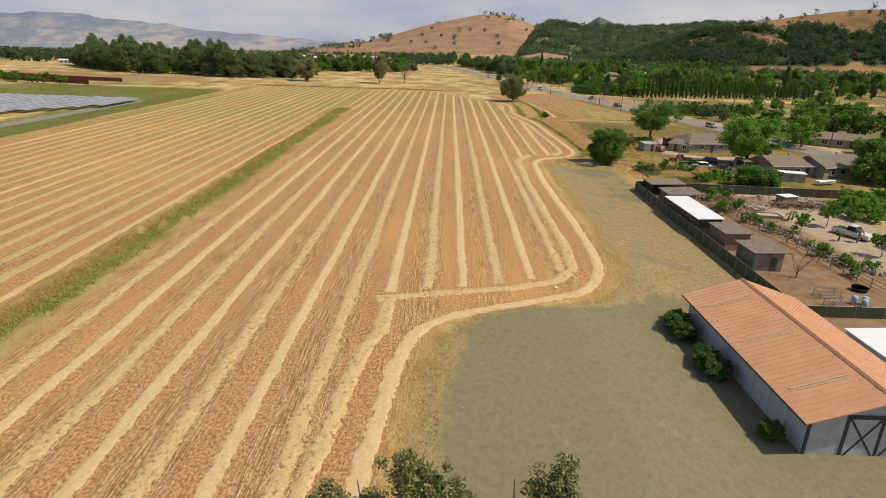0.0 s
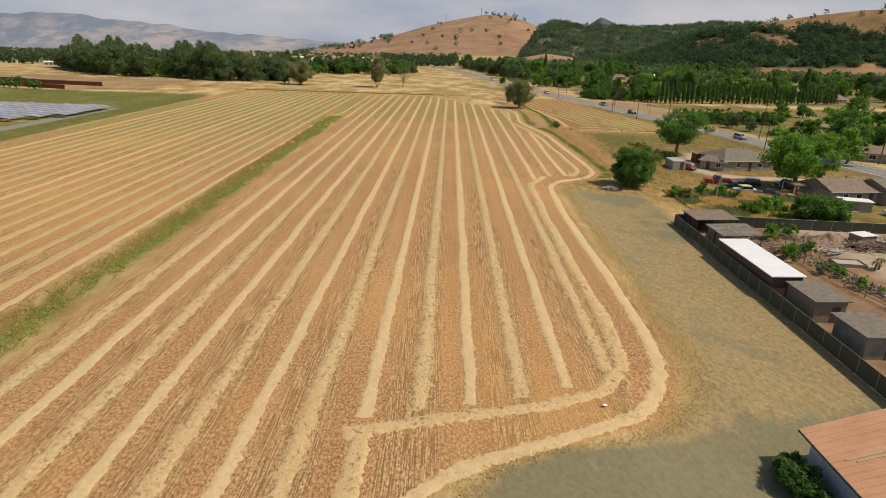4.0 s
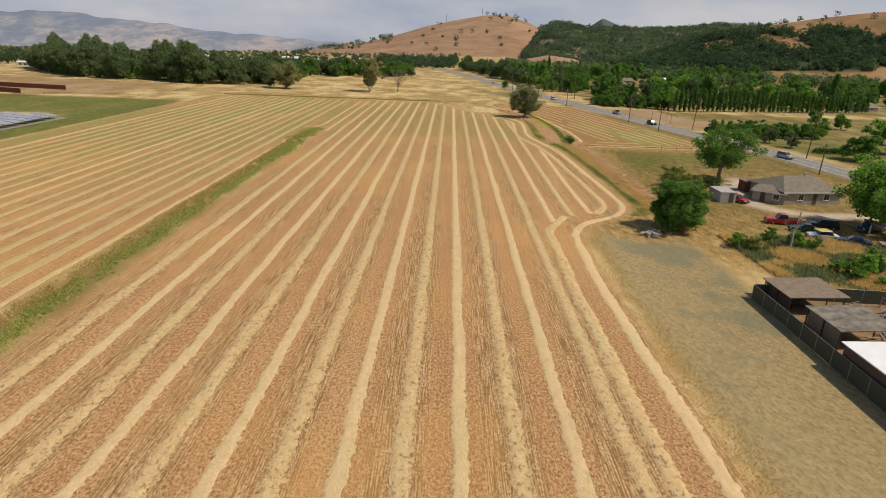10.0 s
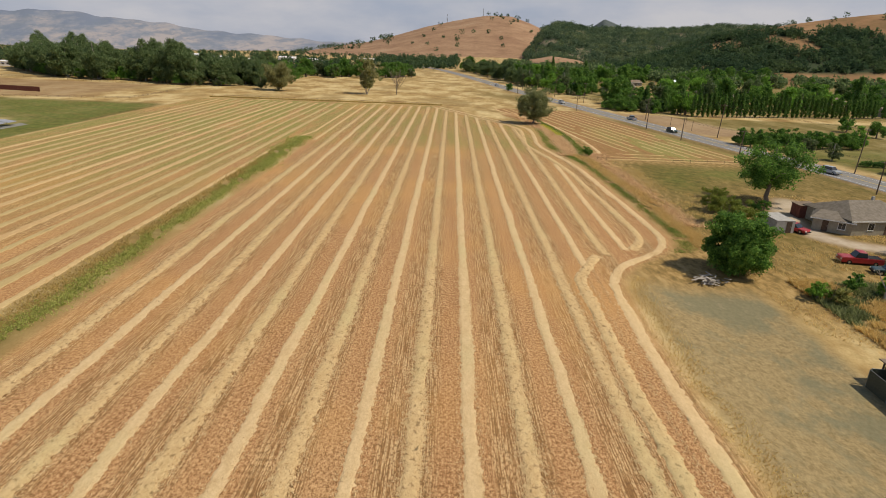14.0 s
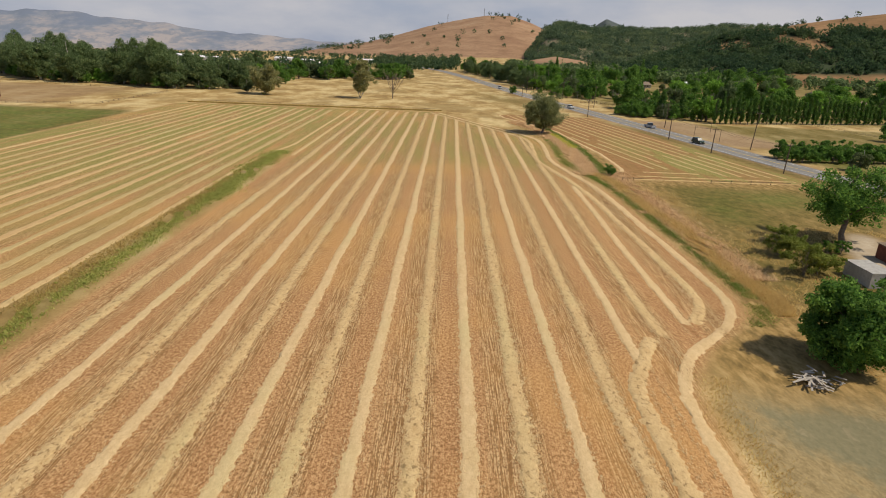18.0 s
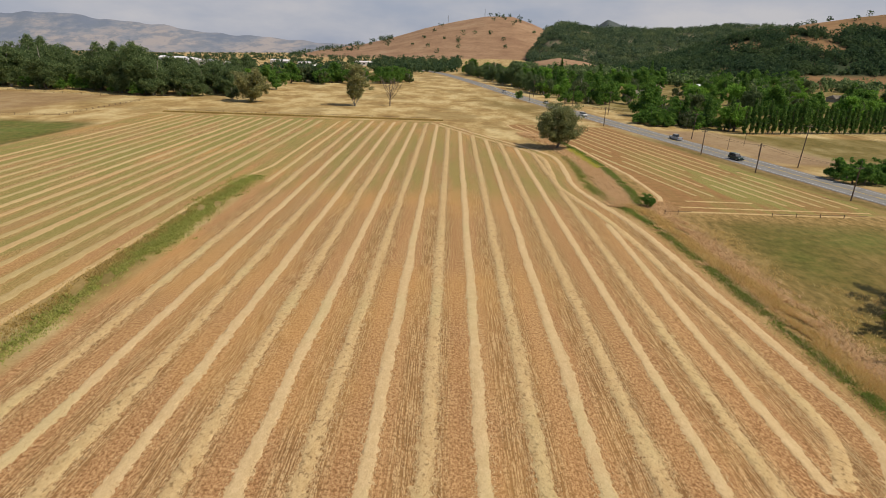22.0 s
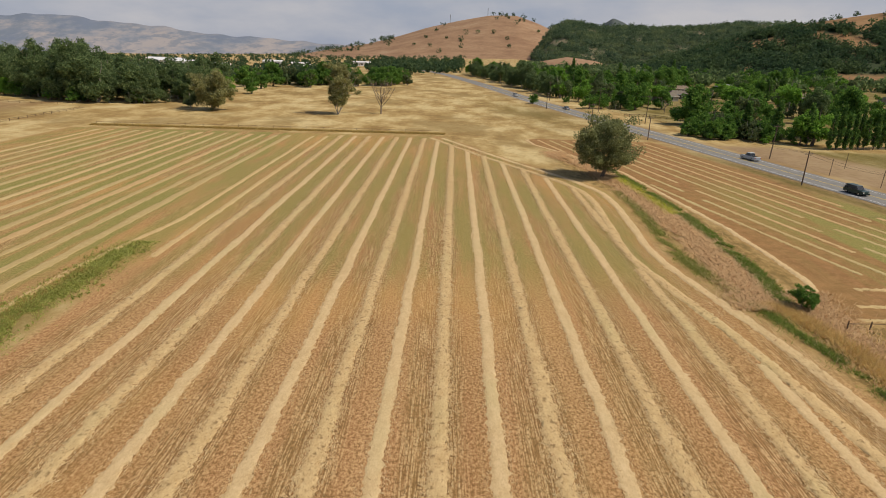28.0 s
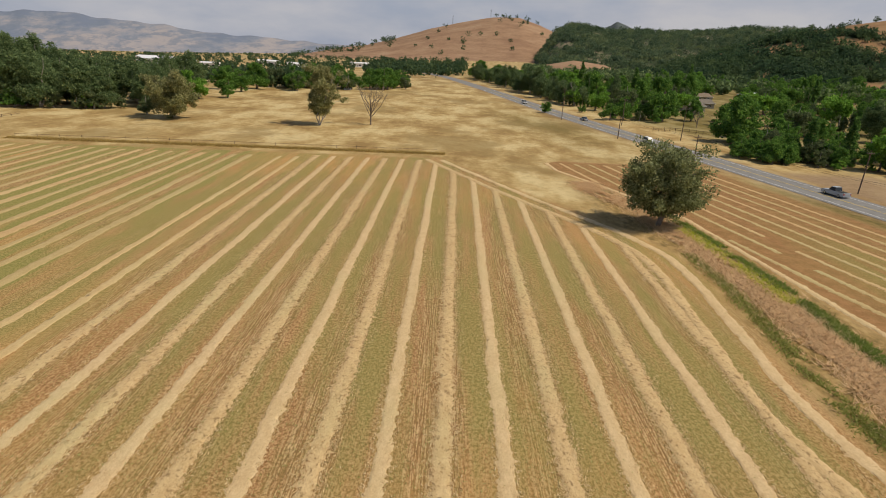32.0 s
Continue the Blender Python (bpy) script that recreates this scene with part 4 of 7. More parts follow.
# orchard and garden trees beyond the road near the houses
for x, y, s, k in ((107.9, 254, 0.55, "grey"),
                   (109.6, 245, 0.5, "grey"), (162, 302, 0.6, "oak"), (160, 317, 0.6, "oak"), (136, 300, 0.5, "green"), (146, 288, 0.5, "fresh"), (150, 262, 0.9, "fresh"), (140, 238, 0.9, "oak"), (152, 230, 1.0, "oak"),
                   (113, 197, 0.95, "oak"), (109, 190, 0.85, "fresh"), (132, 204, 1.15, "oak"), (141, 196, 1.2, "oak"), (124, 214, 1.0, "oak"), (152, 204, 1.1, "oak"), (103, 145, 0.95, "oak"), (108, 139, 1.0, "oak"),
                   (112, 150, 1.0, "oak"), (98, 138, 0.6, "oak"), (128, 168, 1.0, "fresh"), (140, 170, 1.0, "oak"), (122, 182, 0.5, "fresh"), (118, 225, 0.8, "oak"), (134, 222, 0.8, "fresh"), (158, 245, 1.0, "oak"), (170, 280, 1.0, "oak")):
    plant(k, x, y, s * 1.3)
# dense orchard row beyond the road
for i in range(26):
    x = 96 + 3.1 * (i // 2) + rng.uniform(-0.7, 0.7)
    plant("oak", x, 264.5 + 5.5 * (i % 2) + 0.12 * (x - 96) + rng.uniform(-0.8, 0.8), rng.uniform(0.5, 0.62), label="low round orchard tree in a dense dark row", group="orchard row")
# scrub by the yards
for x, y, s, k in ((47.7, 145.2, 1.0, "dry"), (46.4, 146, 0.8, "green"), (53.0, 149.4, 0.9, "shrub"), (56.5, 147.6, 0.9, "green"), (58.5, 146.2, 0.7, "shrub"), (57.2, 134.6, 1.1, "green"), (60.5, 135.2, 0.9, "green"), (55.2, 136.5, 0.7, "shrub"),
                   (59.5, 131.5, 0.8, "green"), (61, 139.5, 0.8, "dry"), (64, 141, 0.7, "green"),
                   (61.4, 188.2, 0.85, "shrub"), (59.8, 188.8, 0.7, "shrub"),
                   (71.2, 112.4, 1.05, "green"), (73.4, 110.2, 1.15, "green"), (76.0, 111.8, 1.20, "green"), (74.0, 114.2, 1.10, "green"), (77.4, 115.0, 1.20, "green"), (79.6, 112.6, 1.20, "shrub"), (80.2, 117.6, 1.20, "green"), (76.2, 118.4, 1.00, "green"), (83.0, 115.4, 1.30, "green"), (71.6, 108.2, 1.00, "green"), (74.6, 107.2, 1.10, "green"), (79.0, 108.8, 1.20, "green"), (83.2, 111.0, 1.20, "shrub"), (78.0, 120.4, 1.00, "green"), (48.2, 109.6, 0.85, "green"), (51.6, 118.6, 0.9, "green"),
                   (53.0, 112.5, 0.8, "shrub"), (55.2, 121.0, 0.7, "green"), (50.8, 104.5, 0.7, "shrub"), (53.4, 88.5, 0.7, "green"), (54.0, 84.0, 0.6, "shrub"), (53.2, 80.2, 0.6, "green"), (55.0, 98.2, 0.5, "green")):
    plant(k, x, y, s)
AIRY = leaves("airy_yellow_green_leaves", (0.085, 0.10, 0.022), (0.14, 0.155, 0.036), (0.22, 0.22, 0.06))
for x, y, h, r, sd in ((50.2, 178.4, 5.2, 3.0, 71), (52.6, 179.6, 4.4, 2.6, 72), (51.0, 186.5, 4.6, 2.3, 73), (53.4, 187.4, 3.8, 2.2, 74)):
    make_tree("shrub", tree_parts(sd, h, r, 0.5, 0.07, 62, 60, 0.12, "dome", BARK, AIRY, stems=4, limbs=5), spot(x, y), "airy yellow-green shrub with thin bare stems", "shrub")
YOUNG = [tree_parts(95 + i, 4.3, 2.0, 1.7, 0.08, 70, 60, 0.13, "round", foliage=LEAF_OAK, limbs=5, open_limbs=False) for i in range(2)]
make_tree("bush", tree_parts(97, 5.4, 4.9, -0.4, 0.2, 340, 100, 0.18, "bush", foliage=LEAF_OAK, limbs=8), spot(65.2, 129.4), "large dense dark green bush behind the yard fence", "bush")
plant("oak", 97.5, 141, 1.25)
plant("oak", 104, 132, 1.1)
for x, y, s in ((56.6, 99.0, 0.3), (63.4, 103.2, 0.36), (62.0, 88.5, 0.34)):
    make_tree("fruit_tree", YOUNG[int(x * 10) % 2], spot(x, y, x * 50, s * 2.6), "young fruit tree with a round crown on bare soil")
CLIPPED = tree_parts(99, 2.5, 1.6, -0.3, 0.1, 130, 70, 0.10, "bush", foliage=LEAF_POPLAR, limbs=5, open_limbs=False)
for x, y, s in ((23.9, 46.2, 0.62), (23.6, 54.4, 0.8), (23.5, 56.0, 0.85), (23.7, 57.2, 0.7), (23.6, 61.4, 0.8), (23.5, 63.2, 0.9), (23.7, 64.4, 0.75)):
    make_tree("shrub", CLIPPED, spot(x, y, y * 40, s * 1.1, s), "dense dark green shrub along the barn wall", "shrub")

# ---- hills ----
# Paler, greyer leaves than WOODS: distance haze is put into their colour.
WOODS_HAZED = leaves("hazed_ridge_woods", (0.05, 0.07, 0.046), (0.068, 0.094, 0.058), (0.098, 0.124, 0.075), 0.02)
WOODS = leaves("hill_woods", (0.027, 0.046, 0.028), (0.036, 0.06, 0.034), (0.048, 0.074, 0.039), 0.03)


def golden(name, a, b, c):
    k = Mat(name, 0.95, 0, 0.1)
    n = k.noise(0.012, None, 6, 0.65)
    m = k.noise(0.1, None, 4)
    col = k.ramp(n, (0.35, a), (0.55, b), (0.72, c))
    col = k.mix(k.ramp(m, (0.5, 0.0), (0.75, 0.4)), col, tuple(v * 0.6 for v in a))
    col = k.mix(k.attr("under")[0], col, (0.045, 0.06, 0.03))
    return k.done(col, m, 0.4, 2.0)


GOLD = golden("golden_grass_hill", (0.25, 0.145, 0.085), (0.33, 0.205, 0.12), (0.38, 0.255, 0.155))
SCRUB = golden("scrub_hill", (0.12, 0.12, 0.075), (0.20, 0.165, 0.10), (0.33, 0.235, 0.15))
# The peak's bluish base holds the haze of distance as a tint.
PEAK_SCRUB_HAZED = golden("hazed_peak_scrub", (0.07, 0.088, 0.088), (0.09, 0.105, 0.10), (0.14, 0.14, 0.12))


def hill_z(u, y, us, tops, foot, ridge, back):
    v = np.where(y < ridge, (y - foot) / (ridge - foot), (back - y) / (back - ridge))
    v = np.clip(v, 0, 1)
    z = np.interp(u, us, tops) * (0.35 * v + 0.65 * v * v * (3 - 2 * v))
    return z


def rolling(x, y, size, much):
    return much * (np.sin(x / size + 1.3) * np.cos(y / size * 0.8 + x / size * 0.4) + 0.5 * np.sin(x / size * 2.3 + y / size * 1.9))


def hill(name, us, tops, foot, ridge, back, material, label, much, cols=110, rws=40, covered=None):
    u, y = np.meshgrid(np.linspace(us[0], us[-1], cols), np.linspace(foot, back, rws))
    u, y = u.ravel(), y.ravel()
    x = u * y
    z = hill_z(u, y, us, tops, foot, ridge, back)
    z = z + rolling(x, y, (back - foot) / 9, much) * np.clip(z / 30, 0, 1) - 4 + ground_z(x, y)
    i = (np.arange(rws - 1)[:, None] * cols + np.arange(cols - 1)[None]).ravel()
    me = mesh_from(name, np.stack([x, y, z], 1), np.stack([i, i + 1, i + cols + 1, i + cols], 1), material, True)
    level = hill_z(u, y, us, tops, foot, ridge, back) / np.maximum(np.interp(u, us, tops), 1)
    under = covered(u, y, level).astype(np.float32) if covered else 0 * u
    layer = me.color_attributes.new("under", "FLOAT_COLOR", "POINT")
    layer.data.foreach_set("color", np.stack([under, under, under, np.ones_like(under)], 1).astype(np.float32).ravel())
    return tagged(new(name, me), label, "hill", kind="structure")


def woods(name, us, tops, foot, ridge, back, much, count, seed, size, keep, label, quads=64, foliage=None):
    """Far trees standing on a hill, as one mass."""
    r = np.random.default_rng(seed)
    u = us[0] + (us[-1] - us[0]) * r.random(count * 4)
    y = foot + (ridge + (back - ridge) * 0.15 - foot) * r.random(count * 4)
    z = hill_z(u, y, us, tops, foot, ridge, back)
    x = u * y
    level = z / np.maximum(np.interp(u, us, tops), 1)
    ok = keep(u, y, z, level, r.random(len(u)))
    x, y, z = x[ok][:count], y[ok][:count], z[ok][:count]
    z = z + rolling(x, y, (back - foot) / 9, much) * np.clip(z / 30, 0, 1) - 4 + ground_z(x, y)
    s = size * (0.55 + 0.8 * r.random(len(x)))
    c = np.stack([x, y, z + s * 0.75], 1)
    v, f = leaf_quads(r, c, s, quads, size * 0.25, 0.85)
    return tagged(new(name, mesh_from(name, v, f, foliage or WOODS)), label, "woods", kind="stuff")


RIGHT = ((0.20, 0.26, 0.33, 0.42, 0.50, 0.59, 0.66, 0.75, 0.9, 1.3), (2, 10, 34, 66, 79, 90, 102, 110, 120, 120), 740, 1010, 1500)
def keep_right(u, y, z, level, r):
    x = u * y
    patch = np.sin(x / 37 + y / 29) + np.sin(x / 19 - y / 43 + 1.1) + 0.7 * np.sin(x / 11 + y / 13)
    thin = smooth(0.40, 0.85, level) * smooth(0.37, 0.45, u)
    top = level < 0.95 - 0.10 * smooth(0.38, 0.5, u)
    return ((patch > -2.0 + 2.3 * thin) & top & (level > 0.09 + 0.12 * smooth(0.44, 0.5, u))) | (r > 0.985)


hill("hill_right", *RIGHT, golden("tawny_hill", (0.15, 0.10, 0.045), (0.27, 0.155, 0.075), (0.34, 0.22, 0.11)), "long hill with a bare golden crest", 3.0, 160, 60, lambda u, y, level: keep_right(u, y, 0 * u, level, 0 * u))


woods("woods_right", *RIGHT, 3.0, 3400, 21, 5.4, keep_right, "dense dark oak woods covering a hillside", 46)
BACK = ((0.12, 0.138, 0.15, 0.165, 0.18, 0.22, 0.26, 0.30, 0.36, 0.42, 0.5, 0.6), (4, 50, 88, 104, 106, 92, 96, 100, 104, 112, 112, 100), 1300, 1950, 2600)
def keep_back(u, y, z, level, r):
    x = u * y
    return (np.sin(x / 41 + y / 67) + np.sin(x / 23 - y / 37) + 0.8 * np.sin(x / 13 + y / 19) > -1.5 + 1.6 * (r > 0.7)) & (z > 8)


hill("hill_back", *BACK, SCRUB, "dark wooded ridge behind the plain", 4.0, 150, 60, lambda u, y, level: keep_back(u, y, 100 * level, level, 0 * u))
woods("woods_back", *BACK, 4.0, 4800, 22, 6.4, keep_back, "green oak woods with small clearings on a far ridge", 24, WOODS_HAZED)
# These oaks carry the same haze tint in their leaf colour.
woods("woods_back", *BACK, 4.0, 330, 29, 8.5, lambda u, y, z, level, r: (level > 0.1) & (r > 0.4), "larger oaks on a far ridge", 60, leaves("hazed_ridge_oaks", (0.045, 0.066, 0.045), (0.058, 0.082, 0.054), (0.08, 0.105, 0.068)))
PEAK = ((0.175, 0.205, 0.23, 0.245, 0.262, 0.285, 0.32), (60, 112, 148, 180, 164, 134, 70), 2700, 3200, 3700)
hill("hill_peak", *PEAK, PEAK_SCRUB_HAZED, "distant dark cone-shaped hill", 5.0, 60, 30)
LOW = ((0.09, 0.125, 0.16, 0.20, 0.25), (0, 15, 22, 17, 0), 860, 1040, 1280)
hill("hill_low", *LOW, GOLD, "low golden rise below the wooded ridge", 1.0, 40, 20)
GOLDEN = ((-0.24, -0.19, -0.12, -0.08, -0.03, 0.015, 0.06, 0.10, 0.13, 0.16, 0.20, 0.25), (0, 20, 46, 72, 108, 130, 148, 150, 128, 98, 70, 40), 1750, 2600, 3500)
hill("hill_golden", *GOLDEN, GOLD, "bare golden hill with a few oaks", 2.5)
woods("woods_golden", *GOLDEN, 2.5, 95, 23, 9.0, lambda u, y, z, level, r: (level > 0.15) & (r > 0.8) & (u > -0.06), "scattered oaks on a golden hill", 40)
woods("woods_shoulder", *GOLDEN, 2.5, 130, 27, 10.0, lambda u, y, z, level, r: (level > 0.55) & (u < -0.075), "tree line on the hill's shoulder", 30)
woods("woods_crest", *GOLDEN, 2.5, 26, 24, 11.0, lambda u, y, z, level, r: (level > 0.93) & (u > 0.075) & (u < 0.115), "clump of oaks on the hill top", 40)
STEEL = plain("grey_steel", (0.30, 0.30, 0.30), (0.4, 0.4, 0.4), 2, 0.5, 0.8)
for x, y, h, z in ((150, 2600, 44, 132), (8, 2620, 34, 116)):
    mast = thing("radio_mast", pose(x, y, z - 6), "thin steel radio mast on the golden hill", "mast")
    bm = bmesh.new()
    for sx, sy in ((-0.8, -0.5), (0.8, -0.5), (0, 0.9)):
        box(bm, sx - 0.25, sy - 0.25, 0, sx + 0.25, sy + 0.25, h)
    for k in range(8):
        box(bm, -1.0, -0.7, h * k / 8 + 2, 1.0, 1.0, h * k / 8 + 2.4)
    part("lattice", bm, STEEL, mast)

# foothill trees on the plain, and the valley beyond
def plain_woods(name, count, seed, where, size, quads, label, foliage=None):
    r = np.random.default_rng(seed)
    x, y = where(r, count)
    z = ground_z(x, y)
    s = size * (0.6 + 0.8 * r.random(len(x)))
    c = np.stack([x, y, z + s * 0.8], 1)
    c = np.concatenate([c, c + np.stack([s * 0.7 * r.normal(size=len(s)), s * 0.5 * r.normal(size=len(s)), s * 0.4 * r.random(len(s))], 1)])
    v, f = leaf_quads(r, c, np.concatenate([s, s * 0.8]), quads, size * 0.3, 0.95)
    return tagged(new(name, mesh_from(name, v, f, foliage or WOODS)), label, "woods", kind="stuff")


def foot(r, n):
    u, y = 0.10 + 0.75 * r.random(n) ** 1.4, 640 + 260 * r.random(n) ** 0.8
    y = y + (0.4 - u) * 500 * (u < 0.4)
    return u * y, y


def valley(r, n):
    u, y = -0.85 + 0.88 * r.random(n), 560 + 2600 * r.random(n) ** 1.7
    u = np.clip(u, -0.9, np.where(y < 760, -0.16, 0.02))
    return u * y, y


plain_woods("woods_foothill", 520, 31, foot, 5.2, 60, "mixed trees on the plain below the hills", LEAF_EUC)
plain_woods("woods_valley", 1700, 32, valley, 4.8, 20, "scattered trees over the far valley floor", WOODS)
plain_woods("woods_midway", 160, 33, lambda r, n: ((-0.10 + 0.12 * r.random(n)) * (820 + 500 * (q := r.random(n))), 820 + 500 * q), 5.0, 40, "trees at the foot of the golden hill", WOODS)

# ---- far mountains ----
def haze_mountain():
    # Distance haze is painted on: blue-grey tones, darkened base, soft emission.
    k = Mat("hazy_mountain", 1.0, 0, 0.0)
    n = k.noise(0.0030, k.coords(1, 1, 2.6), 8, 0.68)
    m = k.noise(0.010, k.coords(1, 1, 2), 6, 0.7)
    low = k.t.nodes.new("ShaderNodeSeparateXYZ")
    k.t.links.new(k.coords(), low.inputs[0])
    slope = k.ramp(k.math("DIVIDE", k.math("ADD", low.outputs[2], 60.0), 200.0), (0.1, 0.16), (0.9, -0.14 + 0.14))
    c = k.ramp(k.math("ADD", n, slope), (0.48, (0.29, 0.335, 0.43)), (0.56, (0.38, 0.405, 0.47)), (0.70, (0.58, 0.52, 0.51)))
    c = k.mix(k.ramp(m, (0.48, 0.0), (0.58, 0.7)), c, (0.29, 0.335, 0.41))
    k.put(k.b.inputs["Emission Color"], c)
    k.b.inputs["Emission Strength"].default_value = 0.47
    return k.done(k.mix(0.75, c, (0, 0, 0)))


MOUNT_U = (-1.5, -0.9, -0.75, -0.655, -0.58, -0.51, -0.43, -0.37, -0.30, -0.25, -0.21, -0.15, 0.0, 0.1)
MOUNT_Z = (220, 170, 122, 140, 146, 114, 88, 60, 42, 35, 26, 14, 6, 0)
u, v = np.meshgrid(np.linspace(-1.5, 0.1, 160), np.linspace(0, 1, 16))
u, v = u.ravel(), v.ravel()
y = 3950 + 550 * v
z = -150 + (np.interp(u, MOUNT_U, MOUNT_Z) + 150) * v ** 0.8 + rolling(u * y, y, 70, 7.0) * v
i = (np.arange(15)[:, None] * 160 + np.arange(159)[None]).ravel()
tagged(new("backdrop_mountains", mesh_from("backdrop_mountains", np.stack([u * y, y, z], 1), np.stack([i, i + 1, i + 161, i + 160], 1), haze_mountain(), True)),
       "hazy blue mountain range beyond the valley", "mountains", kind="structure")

# ---- fences ----
SLAT = plain("dark_green_privacy_mesh", (0.05, 0.055, 0.035), (0.085, 0.09, 0.06), 6, 0.7)
GALV = plain("galvanised_pipe", (0.26, 0.27, 0.25), (0.36, 0.36, 0.33), 8, 0.5, 0.6)
OLDWOOD = plain("weathered_wood", (0.22, 0.16, 0.11), (0.36, 0.28, 0.2), 5, 0.9)
DARKWOOD = plain("dark_brown_wood", (0.09, 0.06, 0.04), (0.15, 0.10, 0.07), 5, 0.9)
WHITE = plain("chalky_white_paint", (0.74, 0.73, 0.70), (0.82, 0.81, 0.78), 2, 0.7)
CORR = plain("bright_white_sheet", (0.80, 0.79, 0.78), (0.88, 0.87, 0.86), 0.8, 0.45)
BEIGE = plain("beige_stucco", (0.31, 0.28, 0.215), (0.40, 0.36, 0.28), 2, 0.9)
SHINGLE = plain("grey_brown_shingle", (0.16, 0.135, 0.10), (0.25, 0.21, 0.165), 1.6, 0.9)
SHINGLE_B = plain("brown_shingle", (0.19, 0.14, 0.095), (0.28, 0.21, 0.15), 1.6, 0.9)
MOTTLED = plain("patched_grey_roof", (0.12, 0.10, 0.075), (0.29, 0.25, 0.20), 0.9, 0.85)
CONCRETE = plain("grey_concrete", (0.36, 0.34, 0.31), (0.48, 0.46, 0.42), 2, 0.9)
GLASS = Mat("dark_window_glass", 0.08, 0, 0.6).done((0.02, 0.025, 0.03))
RUBBER = plain("black_rubber", (0.012, 0.012, 0.012), (0.03, 0.03, 0.03), 9, 0.8)
CHROME = plain("bright_metal", (0.5, 0.5, 0.5), (0.62, 0.62, 0.62), 9, 0.3, 0.9)
PLYWOOD = plain("stained_plywood", (0.19, 0.165, 0.135), (0.31, 0.275, 0.23), 0.8, 0.9)
REDWOOD = plain("dark_red_boards", (0.14, 0.045, 0.03), (0.22, 0.08, 0.05), 2, 0.85)


def mesh_fence(a, b, height, label, step=2.6):
    """A wire fence with privacy mesh: posts, top rail and one panel a bay."""
    (x0, y0), (x1, y1) = a, b
    n = max(1, round(math.hypot(x1 - x0, y1 - y0) / step))
    f = thing("fence", pose(0, 0, 0), label, "fence")
    for i in range(n + 1):
        x, y = x0 + (x1 - x0) * i / n, y0 + (y1 - y0) * i / n
        z = gz(x, y)
        v, q = tube_arrays([(x, y, z - 0.2), (x, y, z + height + 0.06)], (0.045, 0.045), 6)
        part("post", mesh_from("post", v, q, GALV, True), None, f)
        if i == n:
            break
        u, w = x0 + (x1 - x0) * (i + 1) / n, y0 + (y1 - y0) * (i + 1) / n
        z2 = gz(u, w)
        d = Vector((u - x, w - y, 0)).normalized()
        s = Vector((-d.y, d.x, 0)) * 0.02
        bm = bmesh.new()
        vs = [bm.verts.new(Vector((px, py, pz)) + k * s + d * o) for k in (-1, 1) for px, py, pz, o in ((x, y, z + 0.03, 0.05), (u, w, z2 + 0.03, -0.05), (u, w, z2 + height, -0.05), (x, y, z + height, 0.05))]
        for face in ((0, 1, 2, 3), (7, 6, 5, 4), (0, 4, 5, 1), (1, 5, 6, 2), (2, 6, 7, 3), (3, 7, 4, 0)):
            bm.faces.new([vs[k] for k in face])
        part("panel", bm, SLAT, f)
        v, q = tube_arrays([(x, y, z + height + 0.03), (u, w, z2 + height + 0.03)], (0.028, 0.028), 5)
        part("rail", mesh_from("rail", v, q, GALV, True), None, f)
    return f


mesh_fence((38.9, 126.4), (37.6, 68.0), 1.7, "long wire fence hung with dark green mesh")
mesh_fence((39.2, 126.6), (112, 122.0), 1.7, "back wire fence hung with dark mesh", 3.2)
mesh_fence((38.2, 67.7), (60, 67.6), 1.3, "low wire fence with dark mesh behind the barn", 3.0)


def rail_fence(points, height, rails, label, material=None, step=2.6, post=0.07):
    f = thing("rail_fence", pose(0, 0, 0), label, "fence")
    for (x0, y0), (x1, y1) in zip(points, points[1:]):
        n = max(1, round(math.hypot(x1 - x0, y1 - y0) / step))
        for i in range(n):
            x, y = x0 + (x1 - x0) * i / n, y0 + (y1 - y0) * i / n
            u, w = x0 + (x1 - x0) * (i + 1) / n, y0 + (y1 - y0) * (i + 1) / n
            h = height * rng.uniform(0.95, 1.08)
            v, q = tube_arrays([(x, y, gz(x, y) - 0.2), (x + rng.uniform(-0.04, 0.04), y, gz(x, y) + h)], (post, post * 0.9), 5)
            part("post", mesh_from("post", v, q, material or OLDWOOD), None, f)
            for k in range(rails):
                z = height * (k + 0.75) / (rails + 0.05)
                v, q = tube_arrays([(x, y, gz(x, y) + z), (u, w, gz(u, w) + z + rng.uniform(-0.05, 0.05))], (post * 0.6, post * 0.55), 5)
                part("rail", mesh_from("rail", v, q, material or OLDWOOD), None, f)
    return f


rail_fence([(53.6, 125.0), (52.2, 114.5), (50.2, 108.2), (50.6, 100), (51.6, 93.8), (52.0, 83.8), (52.4, 74)], 1.4, 3, "grey wooden rail pen along the yard", OLDWOOD)
rail_fence([(55.6, 122.0), (54.4, 113.5), (53.0, 107.2), (53.2, 99), (54.0, 92.8), (54.4, 82)], 1.2, 2, "second wooden rail fence of the pens")
rail_fence([(40.2, 230.4), (45, 230.7)], 0.9, 1, "short weathered rail fence below the second field", DARKWOOD, 2.4)
rail_fence([(60, 231.4), (78, 232.4)], 0.8, 1, "low weathered rail fence below the second field", DARKWOOD, 4.5)
rail_fence([(73.9, 427), (83, 430), (92, 421.5)], 1.3, 2, "ranch fence with dark posts beyond the road", DARKWOOD, 2.4, 0.09)
rail_fence([(-176, 318), (-150, 325), (-129, 331), (-129.5, 395)], 0.8, 2, "far brown rail fence round a dry paddock", DARKWOOD, 4.0)
